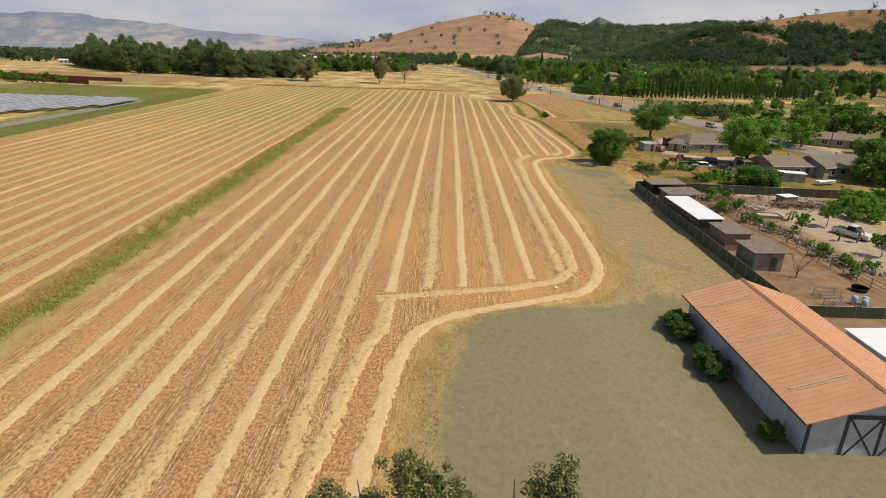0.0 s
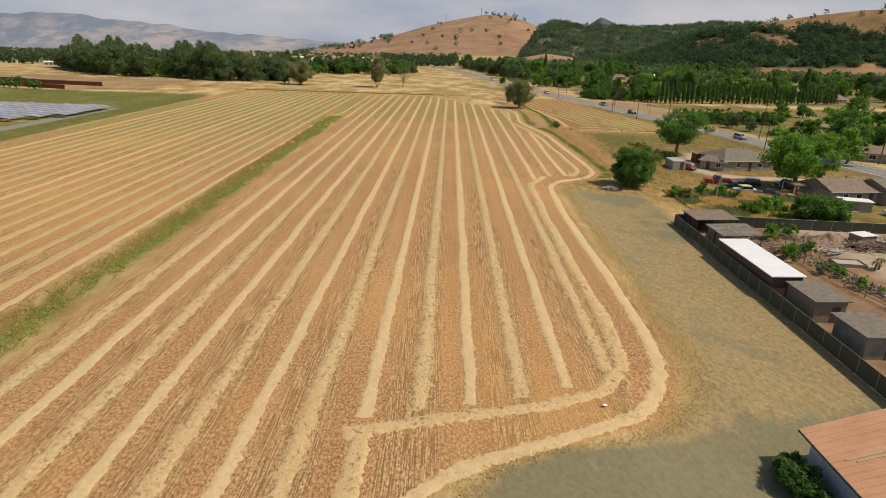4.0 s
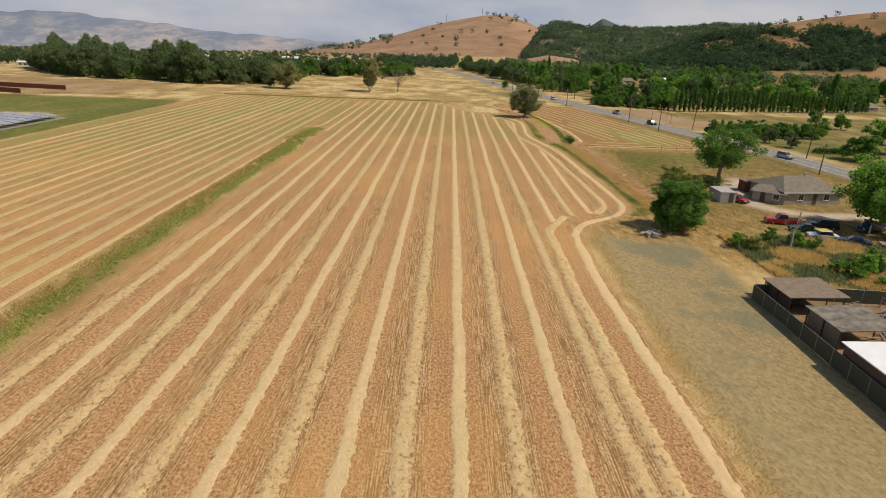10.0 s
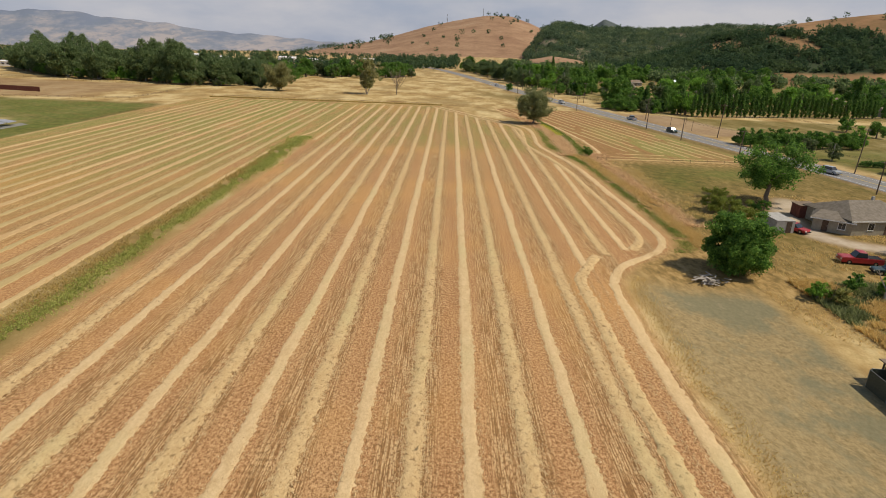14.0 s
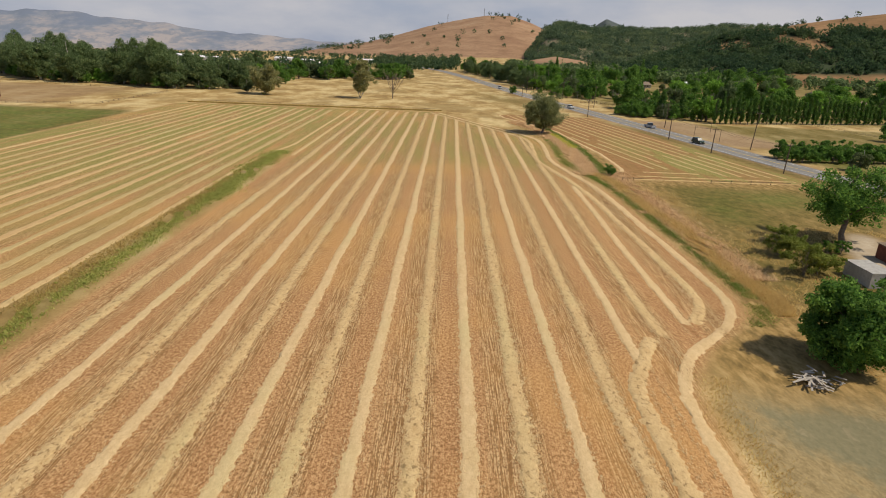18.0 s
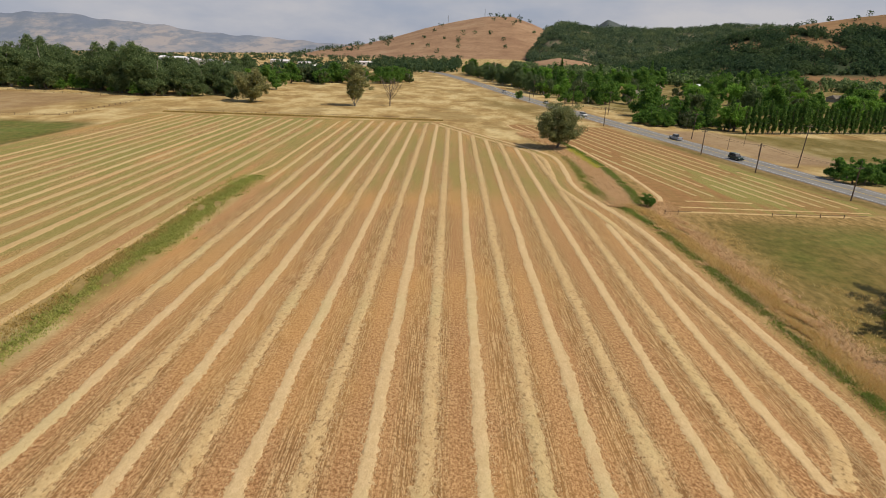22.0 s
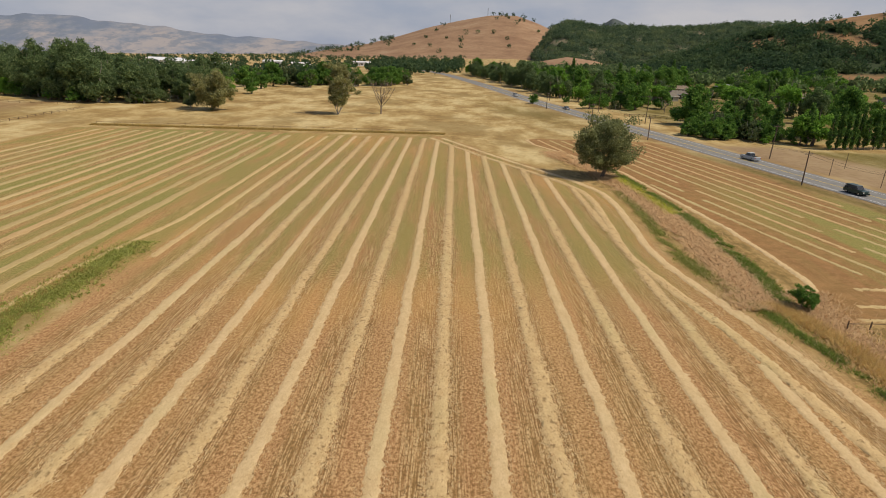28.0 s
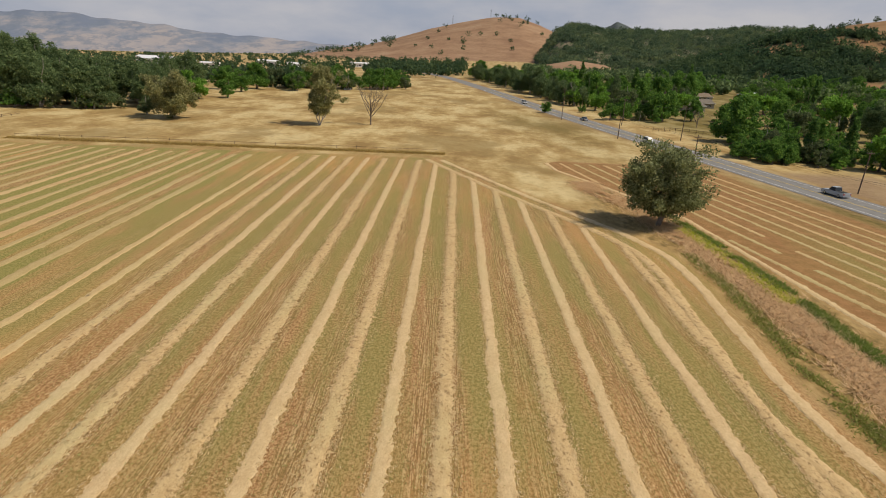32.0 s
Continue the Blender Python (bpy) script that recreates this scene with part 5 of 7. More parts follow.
rail_fence([(-265, 428), (-207, 412), (-150, 402), (-112, 424)], 1.0, 2, "dark rail fence along the grove", DARKWOOD, 5.0)
rail_fence([(-104, 356), (-52, 359), (-2, 361)], 0.8, 1, "low old fence along the far field edge", DARKWOOD, 5.0, 0.05)


# ---- sheds ----
def shed(x0, y0, x1, y1, wall_h, rise, wall, roof, label, over=0.3, open_front=False, name="shed"):
    z = gz((x0 + x1) / 2, (y0 + y1) / 2)
    s = thing(name, pose((x0 + x1) / 2, (y0 + y1) / 2, z), label, "shed")
    a, b = (x1 - x0) / 2, (y1 - y0) / 2
    t = 0.08
    if open_front:
        for sx in (-1, 1):
            for sy in (-1, 0, 1):
                part("post", boxes((sx * a - 0.06, sy * b - 0.06, -0.1, sx * a + 0.06, sy * b + 0.06, wall_h + (rise if sx > 0 else 0))), DARKWOOD, s)
        part("wall", boxes((-a + t, -b + t, -0.1, -a + 2 * t, b - t, wall_h - 0.1)), wall, s)
        part("wall", boxes((-a + 2 * t, b - 2 * t, -0.1, a - t, b - t, wall_h - 0.1)), wall, s)
    else:
        part("wall", boxes((-a, -b, -0.1, -a + t, b, wall_h)), wall, s)
        part("wall", boxes((a - t, -b, -0.1, a, b, wall_h + rise * 0.9)), wall, s)
        for sy in (-1, 1):
            lo, hi = sorted((sy * b, sy * (b - t)))
            part("wall", prism(bmesh.new(), [(-a + t, -0.1), (a - t, -0.1), (a - t, wall_h + rise * 0.9), (-a + t, wall_h)], lo, hi), wall, s)
        bm = boxes((a * 0.1, -b - 0.03, 0, a * 0.1 + 0.9, -b - 0.002, 1.9))
        door = part("door", bm, DARKWOOD, s)
        part("handle", boxes((a * 0.1 + 0.75, -b - 0.06, 0.95, a * 0.1 + 0.82, -b - 0.03, 1.1)), CHROME, door)
    part("roof", prism(bmesh.new(), [(-a - over, wall_h + 0.0), (a + over, wall_h + rise), (a + over, wall_h + rise + 0.1), (-a - over, wall_h + 0.1)], -b - over, b + over), roof, s)
    return s


shed(40.7, 121.8, 46.8, 127.2, 2.15, 0.25, DARKWOOD, SHINGLE_B, "open dark wooden shed with a flat brown roof", 0.35, True)
shed(41.2, 113.6, 46.8, 119.2, 2.1, 0.3, OLDWOOD, MOTTLED, "low shed with a patched grey tarpaper roof", 0.3, True)
shed(38.8, 95.8, 42.4, 109.6, 2.75, 0.12, DARKWOOD, CORR, "long shed with a bright white metal roof", 0.25)
shed(40.2, 89.4, 43.6, 94.8, 2.45, 0.15, OLDWOOD, SHINGLE, "grey plywood shed with a flat roof", 0.3)
shed(40.3, 81.4, 44.0, 86.2, 2.45, 0.15, PLYWOOD, SHINGLE, "grey-brown plywood shed with a wide flat roof", 0.4)
shed(38.6, 54.5, 43.6, 60.6, 2.0, 0.2, STUCCO, CORR, "low lean-to with a white corrugated roof", 0.2)
shed(56.5, 174.8, 59.6, 180.2, 1.95, 0.05, CONCRETE, CONCRETE, "pale grey box container beside the driveway", 0.02)
shed(66.0, 184.6, 69.0, 187.4, 2.2, 0.2, REDWOOD, SHINGLE_B, "small red-brown shed behind the house", 0.15)


# ---- houses ----
def house_window(parent, x, z, w, h, y, face=-1):
    frame_ = part("window", boxes((x - w / 2 - 0.08, y - 0.05, z - 0.08, x + w / 2 + 0.08, y - 0.003, z + h + 0.08)), WHITE, parent)
    for k in (0, 1):
        part("pane", boxes((x - w / 2 + k * w / 2 + 0.02, y - 0.06, z, x + (k - 0.0) * w / 2 - 0.02, y - 0.052, z + h)), GLASS, frame_)
    part("sill", boxes((x - w / 2 - 0.14, y - 0.11, z - 0.14, x + w / 2 + 0.14, y - 0.003, z - 0.085)), WHITE, frame_)


def house(at, w, d, wall_h, rise, wall, roof, label, hip=0.0, windows=(), door_x=None, over=0.45):
    h = thing("house", at, label, "house")
    a, b = w / 2, d / 2
    bm = bmesh.new()
    if hip:
        box(bm, -a, -b, -0.3, a, b, wall_h)
    else:
        prism(bm, [(-b, -0.3), (b, -0.3), (b, wall_h), (0, wall_h + rise - 0.1), (-b, wall_h)], -a, a, "x")
    part("wall", bm, wall, h)
    bm = bmesh.new()
    o, zt = over, wall_h - 0.12
    lo = [bm.verts.new(p) for p in ((-a - o, -b - o, zt), (a + o, -b - o, zt), (a + o, b + o, zt), (-a - o, b + o, zt))]
    up = [bm.verts.new(v.co + Vector((0, 0, 0.14))) for v in lo]
    r0, r1 = bm.verts.new((-a - o + hip, 0, wall_h + rise)), bm.verts.new((a + o - hip, 0, wall_h + rise))
    bm.faces.new(lo[::-1])
    for i in range(4):
        bm.faces.new((lo[i], lo[(i + 1) % 4], up[(i + 1) % 4], up[i]))
    bm.faces.new((up[0], up[1], r1, r0)), bm.faces.new((up[2], up[3], r0, r1)), bm.faces.new((up[3], up[0], r0)), bm.faces.new((up[1], up[2], r1))
    roof_ob = part("roof", bm, roof, h)
    part("chimney", boxes((a * 0.35, 0.6, wall_h + rise * 0.4, a * 0.35 + 0.4, 1.0, wall_h + rise + 0.45)), CONCRETE, roof_ob)
    part("fascia", boxes((-a - o - 0.02, -b - o - 0.03, zt - 0.06, a + o + 0.02, -b - o - 0.002, zt + 0.12)), WHITE, h)
    for x, z, ww, hh in windows:
        house_window(h, x, z, ww, hh, -b)
    if door_x is not None:
        door = part("door", boxes((door_x - 0.45, -b - 0.05, 0, door_x + 0.45, -b - 0.003, 2.05)), DARKWOOD, h)
        part("handle", boxes((door_x + 0.3, -b - 0.1, 0.95, door_x + 0.38, -b - 0.05, 1.08)), CHROME, door)
    return h


house(pose(74.4, 180.8, gz(75, 181), rz=9), 13.0, 10.5, 2.55, 2.2, BEIGE, SHINGLE, "grey-beige bungalow with a hipped shingle roof", 3.8, ((-2.6, 0.9, 1.1, 1.1), (3.2, 0.9, 1.2, 1.1)), 0.6)
house(pose(68.4, 178.6, gz(70, 180), rz=-35), 5.8, 6.0, 2.2, 0.9, BEIGE, SHINGLE, "low beige annex with a shallow shingle roof", 1.2, ((1.4, 0.8, 1.0, 1.0),), -1.0)
house(pose(81.0, 149.6, gz(80, 149), rz=8), 10.5, 8.6, 2.5, 1.7, BEIGE, SHINGLE_B, "beige house with a brown gable roof", 0, ((-2, 0.8, 1.1, 1.1), (1.0, 0.8, 1.1, 1.1)), 3.6)
house(pose(93.0, 150.6, gz(92, 150), rz=20), 14, 9.0, 2.6, 2.0, BEIGE, SHINGLE, "long beige house wing with three windows", 0, ((-4.2, 0.8, 1.0, 1.3), (-1.0, 0.8, 1.5, 1.3), (2.2, 0.8, 0.9, 1.5)), None)
house(pose(125.5, 194.8, gz(125, 195), rz=-24), 19, 9, 2.5, 1.5, BEIGE, SHINGLE_B, "long low ranch house with a brown roof", 3.0, ((-6, 0.8, 1.6, 1.1), (-2, 0.8, 1.6, 1.1), (4, 0.8, 1.6, 1.1)), 1.2)
patio = thing("porch", pose(74.6, 152.0, gz(74, 152)), "open porch roof on white posts", "porch")
part("roof", boxes((-2.6, -2.4, 2.25, 2.4, 2.4, 2.4)), SHINGLE, patio)
for px in (-2.4, 2.2):
    for py in (-2.2, 2.2):
        part("post", boxes((px - 0.07, py - 0.07, -0.2, px + 0.07, py + 0.07, 2.25)), WHITE, patio)
for x, y, w, d, turn, roof in ((125, 527, 13, 9, 10, SHINGLE), (141, 549, 10, 8, -5, SHINGLE), (214, 648, 12, 9, 15, CORR), (220, 556, 14, 9, 0, SHINGLE_B), (250, 470, 12, 9, 20, SHINGLE_B), (180, 470, 12, 8, -10, SHINGLE),
                               (280, 560, 13, 9, 8, SHINGLE), (165, 610, 11, 8, 5, SHINGLE_B), (300, 500, 13, 9, 30, CORR), (236, 400, 13, 9, 10, SHINGLE_B)):
    house(pose(x, y, gz(x, y), rz=turn), w, d, 2.7, 2.0, BEIGE, roof, "far beige house among dark trees", 1.5, ((-3, 0.9, 1.3, 1.1), (2.5, 0.9, 1.3, 1.1)), 0.3)
for x, y, w, d, h in ((-308, 520, 11, 6, 3.2), (-296, 528, 7, 5, 3.0), (-58, 566, 4, 3, 2.6), (-300, 900, 34, 16, 6), (-360, 980, 40, 18, 6), (-230, 1000, 26, 14, 6), (-250, 860, 20, 10, 5), (-180, 940, 22, 12, 5), (-420, 1100, 50, 20, 6),
                      (-330, 780, 18, 10, 4), (-150, 830, 14, 9, 4), (-120, 1050, 24, 12, 5), (-480, 860, 24, 12, 5), (-540, 980, 30, 14, 5)):
    b = thing("warehouse", pose(x, y, gz(x, y), rz=rng.uniform(-12, 12)), "pale low building in the far valley", "building")
    part("wall", boxes((-w / 2, -d / 2, -0.5, w / 2, d / 2, h)), WHITE, b)
    part("roof", prism(bmesh.new(), [(-d / 2 - 0.4, h), (d / 2 + 0.4, h), (0, h + d * 0.12)], -w / 2 - 0.4, w / 2 + 0.4, "x"), CORR, b)
    for k in range(3):
        part("window", boxes((-w * 0.35 + k * w * 0.3, -d / 2 - 0.06, h * 0.35, -w * 0.35 + k * w * 0.3 + w * 0.14, -d / 2 - 0.01, h * 0.7)), GLASS, b)


# ---- vehicles ----
def paint(name, c):
    return plain(name, c, tuple(v * 0.85 for v in c), 1.5, 0.3, 0.0, 0.02, True, 0.5)


PAINTS = {"white": paint("white_car_paint", (0.72, 0.72, 0.70)), "red": paint("red_car_paint", (0.42, 0.03, 0.03)), "black": paint("black_car_paint", (0.015, 0.016, 0.018)), "blue": paint("navy_car_paint", (0.03, 0.05, 0.11)),
          "silver": paint("silver_car_paint", (0.42, 0.45, 0.48)), "green": paint("dark_green_car_paint", (0.02, 0.05, 0.04)), "yellow": paint("yellow_cover", (0.62, 0.52, 0.08))}
LAMP = Mat("lamp_lens", 0.1, 0, 0.6).done((0.7, 0.68, 0.6))
TAIL = Mat("tail_lens", 0.2, 0, 0.6).done((0.35, 0.01, 0.01))


def car(at, kind, colour, label):
    """A car along its own y axis, nose at +y."""
    c = thing("pickup" if kind == "pickup" else "car", at, label, "pickup truck" if kind == "pickup" else "car")
    L, W, H = {"sedan": (4.6, 1.8, 1.42), "suv": (4.7, 1.86, 1.72), "pickup": (5.6, 1.95, 1.82)}[kind]
    h = L / 2
    low, belt = 0.28, H * 0.58
    if kind == "pickup":
        body = [(-h, low), (h, low), (h, belt * 0.86), (h * 0.93, belt * 0.95), (h * 0.42, belt), (-h * 0.98, belt), (-h, belt * 0.95)]
        cabin = [(-h * 0.22, belt), (h * 0.40, belt), (h * 0.20, H), (-h * 0.16, H)]
    elif kind == "suv":
        body = [(-h, low), (h, low), (h, belt * 0.85), (h * 0.92, belt * 0.95), (h * 0.46, belt), (-h * 0.98, belt), (-h, belt * 0.8)]
        cabin = [(-h * 0.97, belt), (h * 0.45, belt), (h * 0.2, H), (-h * 0.86, H)]
    else:
        body = [(-h, low), (h, low), (h, belt * 0.8), (h * 0.92, belt * 0.92), (h * 0.42, belt), (-h * 0.62, belt), (-h * 0.97, belt * 0.97), (-h, belt * 0.7)]
        cabin = [(-h * 0.64, belt), (h * 0.42, belt), (h * 0.1, H), (-h * 0.36, H)]
    bm = prism(bmesh.new(), body, -W / 2, W / 2, "x")
    bmesh.ops.bevel(bm, geom=list(bm.edges), offset=0.07, segments=2, affect="EDGES")
    shell = part("body", bm, PAINTS[colour], c)
    bm = prism(bmesh.new(), cabin, -W / 2 + 0.1, W / 2 - 0.1, "x")
    for v in bm.verts:
        if v.co.z > belt + 0.1:
            v.co.x *= 0.86
    bmesh.ops.bevel(bm, geom=list(bm.edges), offset=0.05, segments=2, affect="EDGES")
    part("window", bm, GLASS, c, "dark tinted glass")
    y0, y1 = cabin[3][0] - 0.02, cabin[2][0] + 0.02
    part("roof", boxes((-W * 0.40, y0, H - 0.05, W * 0.40, y1, H + 0.015), bevel=0.03), PAINTS[colour], c)
    if kind == "pickup":
        part("bed", boxes((-W / 2 + 0.12, -h * 0.94, belt - 0.02, W / 2 - 0.12, -h * 0.26, belt + 0.012)), RUBBER, c)
    for sx in (-1, 1):
        for fy in (-0.62, 0.62):
            x = sx * (W / 2 - 0.1)
            v, q = tube_arrays([(-0.11, 0, 0), (-0.11, 0, 0), (0.11, 0, 0), (0.11, 0, 0)], (0.16, 0.33, 0.33, 0.16), 14)
            wheel = part("wheel", mesh_from("wheel", v, q, RUBBER), None, c, "", Matrix.Translation((x, fy * h, 0.33)))
            v, q = tube_arrays([(-0.12, 0, 0), (-0.12, 0, 0), (0.12, 0, 0), (0.12, 0, 0)], (0.01, 0.17, 0.17, 0.01), 10)
            part("rim", mesh_from("rim", v, q, CHROME), None, wheel)
        part("headlight", boxes((sx * W * 0.36 - 0.18, h - 0.06, belt * 0.62, sx * W * 0.36 + 0.18, h + 0.015, belt * 0.8)), LAMP, c)
        part("tail_light", boxes((sx * W * 0.40 - 0.12, -h - 0.015, belt * 0.66, sx * W * 0.40 + 0.12, -h + 0.06, belt * 0.9)), TAIL, c)
    part("bumper", boxes((-W * 0.46, h - 0.02, low, W * 0.46, h + 0.06, low + 0.18)), CHROME if kind == "pickup" else RUBBER, c)
    return c


def parked(x, y, turn, kind, colour, label):
    return car(pose(x, y, gz(x, y) + 0.0, rz=turn), kind, colour, label)


def on_road(y, side, forward, kind, colour, label):
    x = float(np.interp(y, RY, RX)) + side
    turn = -math.degrees(math.atan(float(np.interp(y, RY, SLANT)))) + (0 if forward else 180)
    return car(pose(x, y, gz(x, y) + 0.08, rz=turn), kind, colour, label)


parked(64.4, 98.2, 206, "pickup", "white", "white pickup truck parked in the dirt yard")
parked(60.6, 176.2, 208, "sedan", "red", "red car parked beside the pale container")
parked(75.2, 158.2, 112, "pickup", "blue", "navy pickup truck parked under a tree")
parked(67.2, 158.6, 70, "suv", "black", "black car parked on the dirt drive")
parked(62.6, 156.2, 75, "sedan", "green", "dark car parked in the weeds")
parked(61.2, 160.6, 80, "pickup", "red", "red pickup truck parked beside the drive")
parked(63.4, 152.4, 78, "sedan", "white", "white car under a yellow cover")
tagged(new("cover", bm_mesh("cover", boxes((-1.1, -0.8, 0, 1.1, 0.8, 0.12), bevel=0.05), PAINTS["yellow"])), "yellow plastic sheet over a parked car", "cover").matrix_basis = pose(63.2, 152.3, gz(63, 152) + 1.42, rz=10)
parked(66.8, 149.8, 60, "sedan", "blue", "small blue car parked by the weeds")
on_road(225, -2.0, False, "suv", "silver", "silver car driving on the country road")
on_road(293, -2.0, False, "suv", "green", "dark green car driving on the country road")
on_road(330, 2.0, True, "pickup", "silver", "grey pickup driving on the country road")
on_road(395, -2.0, False, "suv", "white", "white van driving on the country road")
on_road(452, 2.0, True, "sedan", "silver", "silver car far along the country road")
on_road(520, -2.0, False, "suv", "white", "white van far along the country road")

# ---- road lines ----
LINE_W = plain("worn_white_line", (0.62, 0.62, 0.60), (0.74, 0.74, 0.72), 1, 0.8)
LINE_Y = plain("worn_yellow_line", (0.55, 0.40, 0.08), (0.65, 0.48, 0.12), 1, 0.8)
near = RY < 620
for off, material, label in ((-3.7, LINE_W, "white edge line along the road"), (3.7, LINE_W, "white edge line along the road"), (-0.18, LINE_Y, "yellow centre line of the road"), (0.18, LINE_Y, "yellow centre line of the road")):
    ribbon("trim", RY[near], (RX + (off - 0.08) * ACROSS)[near], (RX + (off + 0.08) * ACROSS)[near], 0.068, material, label, "road line")

# ---- poles ----
POLE = plain("tarred_pole_wood", (0.10, 0.07, 0.05), (0.18, 0.13, 0.09), 3, 0.9)
WIRE = plain("black_wire", (0.02, 0.02, 0.02), (0.03, 0.03, 0.03), 3, 0.6)


def pole(x, y, h, lean, turn, label):
    z = gz(x, y)
    p = thing("utility_pole", pose(x, y, z, ry=lean, rz=0), label, "pole")
    v, q = tube_arrays([(0, 0, -0.4), (0, 0, h * 0.5), (0, 0, h)], (0.15, 0.13, 0.1), 8)
    part("shaft", mesh_from("shaft", v, q, POLE, True), None, p)
    at = Matrix.Rotation(radians(turn), 4, "Z")
    part("crossarm", boxes((-1.1, -0.06, h - 0.7, 1.1, 0.06, h - 0.56)), POLE, p, "", at)
    for k in (-1.0, -0.4, 0.4, 1.0):
        v, q = tube_arrays([(k, 0, h - 0.56), (k, 0, h - 0.42)], (0.05, 0.03), 6)
        part("insulator", mesh_from("insulator", v, q, CONCRETE), None, p, "", at)
    return Vector((x + math.tan(radians(lean)) * h, y, z + h - 0.42))


LEFT = [(94.5, 205, 7.6, 1), (84.5, 247, 7.4, 1.5), (78.2, 274, 7.4, 1), (75.3, 300, 7.2, 0.5), (62.5, 361, 7.2, 0), (54.5, 402, 7.2, 1), (45.7, 452, 7.2, 0)]
RIGHT_P = [(118, 190, 10.5, 2), (103.5, 226, 11.5, 3), (94.5, 284, 11.5, 3.5), (85.6, 333, 9.0, 2.5), (75.6, 405, 10.5, 1.5), (66.5, 441, 10, 1), (54, 495, 10, 0)]
for line_, label in ((LEFT, "short dark utility pole beside the field"), (RIGHT_P, "tall dark utility pole beyond the road")):
    tops = [pole(x, y, h, lean, 20, label) for x, y, h, lean in line_]
    for a, b in zip(tops, tops[1:]):
        for off in (-1.0, 1.0):
            pts = [tuple(a.lerp(b, t / 8) + Vector((off, 0, -3.2 * (t / 8) * (1 - t / 8)))) for t in range(9)]
            v, q = tube_arrays(pts, [0.018] * 9, 4)
            tagged(new("power_line", mesh_from("power_line", v, q, WIRE)), "thin black power line between poles", "cable")
for x, y in ((98.4, 322), (92, 300), (88.5, 312)):
    v, q = tube_arrays([(0, 0, -0.2), (0.1, 0, 3.8)], (0.07, 0.06), 6)
    tagged(new("post", mesh_from("post", v, q, POLE)), "thin dark post on the gravel lot", "post").matrix_basis = pose(x, y, gz(x, y))

# ---- solar field ----
PANEL = Mat("blue_grey_solar_cell", 0.4, 0.0, 0.5)
PANEL = PANEL.done(PANEL.mix(PANEL.ramp(PANEL.each(), (0, 0.0), (1, 1.0)), (0.24, 0.245, 0.27), (0.33, 0.335, 0.36)))
cell = boxes((-1.72, -1.72, -0.03, 1.72, 1.72, 0.03))
cell_mesh = bm_mesh("panel", cell, PANEL)
for k in range(13):
    x = -172 + 4.3 * k
    row = thing("solar_row", pose(x, 0, 0), "row of tilted blue-grey solar panels", "solar panels", "solar field")
    y0 = 178 + max(0, (x + 150)) * 1.5
    for j in range(int((252 - y0) / 4)):
        part("panel", cell_mesh, None, row, "", pose(0, y0 + 4 * j, 1.25, ry=7))
    y1 = y0 + 4 * (int((252 - y0) / 4))
    for y in np.arange(y0, y1, 12):
        part("leg", boxes((-0.06, y - 0.06, -0.2, 0.06, y + 0.06, 1.22)), GALV, row)
gravel = np.array([(-120.5, 252), (-117, 250), (-118, 190), (-119, 165), (-124, 165), (-123, 190)], float)
gv = np.concatenate([np.column_stack([gravel, np.full(6, 0.03)])])
me = bpy.data.meshes.new("gravel_track")
me.from_pydata([tuple(p) for p in gv], [], [tuple(range(6))])
me.materials.append(plain("grey_gravel", (0.20, 0.195, 0.165), (0.29, 0.28, 0.24), 1.5, 0.95))
tagged(new("gravel_track", me), "grey gravel track beside the solar panels", "track", kind="structure")
for x0, y0, x1, y1 in ((-233, 336, -176, 319), (-212, 349, -172, 343), (-250, 360, -210, 351)):
    d = Vector((x1 - x0, y1 - y0, 0))
    w = thing("corral_wall", pose(x0, y0, 0, rz=math.degrees(math.atan2(d.y, d.x))), "long low dark red board corral wall", "fence")
    n = int(d.length / 3)
    for i in range(n):
        part("board", boxes((3 * i + 0.02, -0.05, 0, 3 * i + 2.98, 0.05, 2.0)), REDWOOD, w)
        part("post", boxes((3 * i - 0.08, 0.05, -0.2, 3 * i + 0.08, 0.2, 2.1)), DARKWOOD, w)
for x, y, s in ((-215, 320, 2.1), (-206, 318, 1.9), (-198, 316, 2.2), (-190, 315, 1.9), (-222, 322, 2.2), (-230, 322, 2.1)):
    plant("shrub", x, y, s)

# ---- yard clutter ----
TIMBER = plain("brown_old_timber", (0.12, 0.08, 0.055), (0.24, 0.165, 0.11), 3, 0.9)
EARTH = plain("heaped_earth", (0.20, 0.13, 0.08), (0.34, 0.24, 0.16), 1.5, 0.95, 0, 0.5)


def soil_mound(x, y, r, h, seed):
    """A low spreading heap of soil with clods and ruts."""
    n = 44
    u, v = np.meshgrid(np.linspace(-1.25, 1.25, n), np.linspace(-1.25, 1.25, n))
    u, v = u.ravel(), v.ravel()
    z = []
    for a, b in zip(u, v):
        d = math.hypot(a, b * 1.15) + 0.28 * noise.noise(Vector((a * 1.6, b * 1.6, seed)))
        f = max(0.0, 1 - d)
        z.append(h * (f ** 1.2 + f * (0.35 * noise.noise(Vector((a * 3.5, b * 3.5, seed * 2.0))) + 0.25 * noise.noise(Vector((a * 9, b * 9, seed)))))  - 0.06)
    i = (np.arange(n - 1)[:, None] * n + np.arange(n - 1)[None]).ravel()
    me = mesh_from("soil_mound", np.stack([u * r, v * r * 0.8, z], 1), np.stack([i, i + 1, i + n + 1, i + n], 1), EARTH)
    ob = tagged(new("soil_mound", me), "low mound of brown soil and brush in the yard", "heap")
    ob.matrix_basis = pose(x, y, gz(x, y), rz=seed * 40)


soil_mound(59.8, 118.2, 5.2, 1.7, 1)
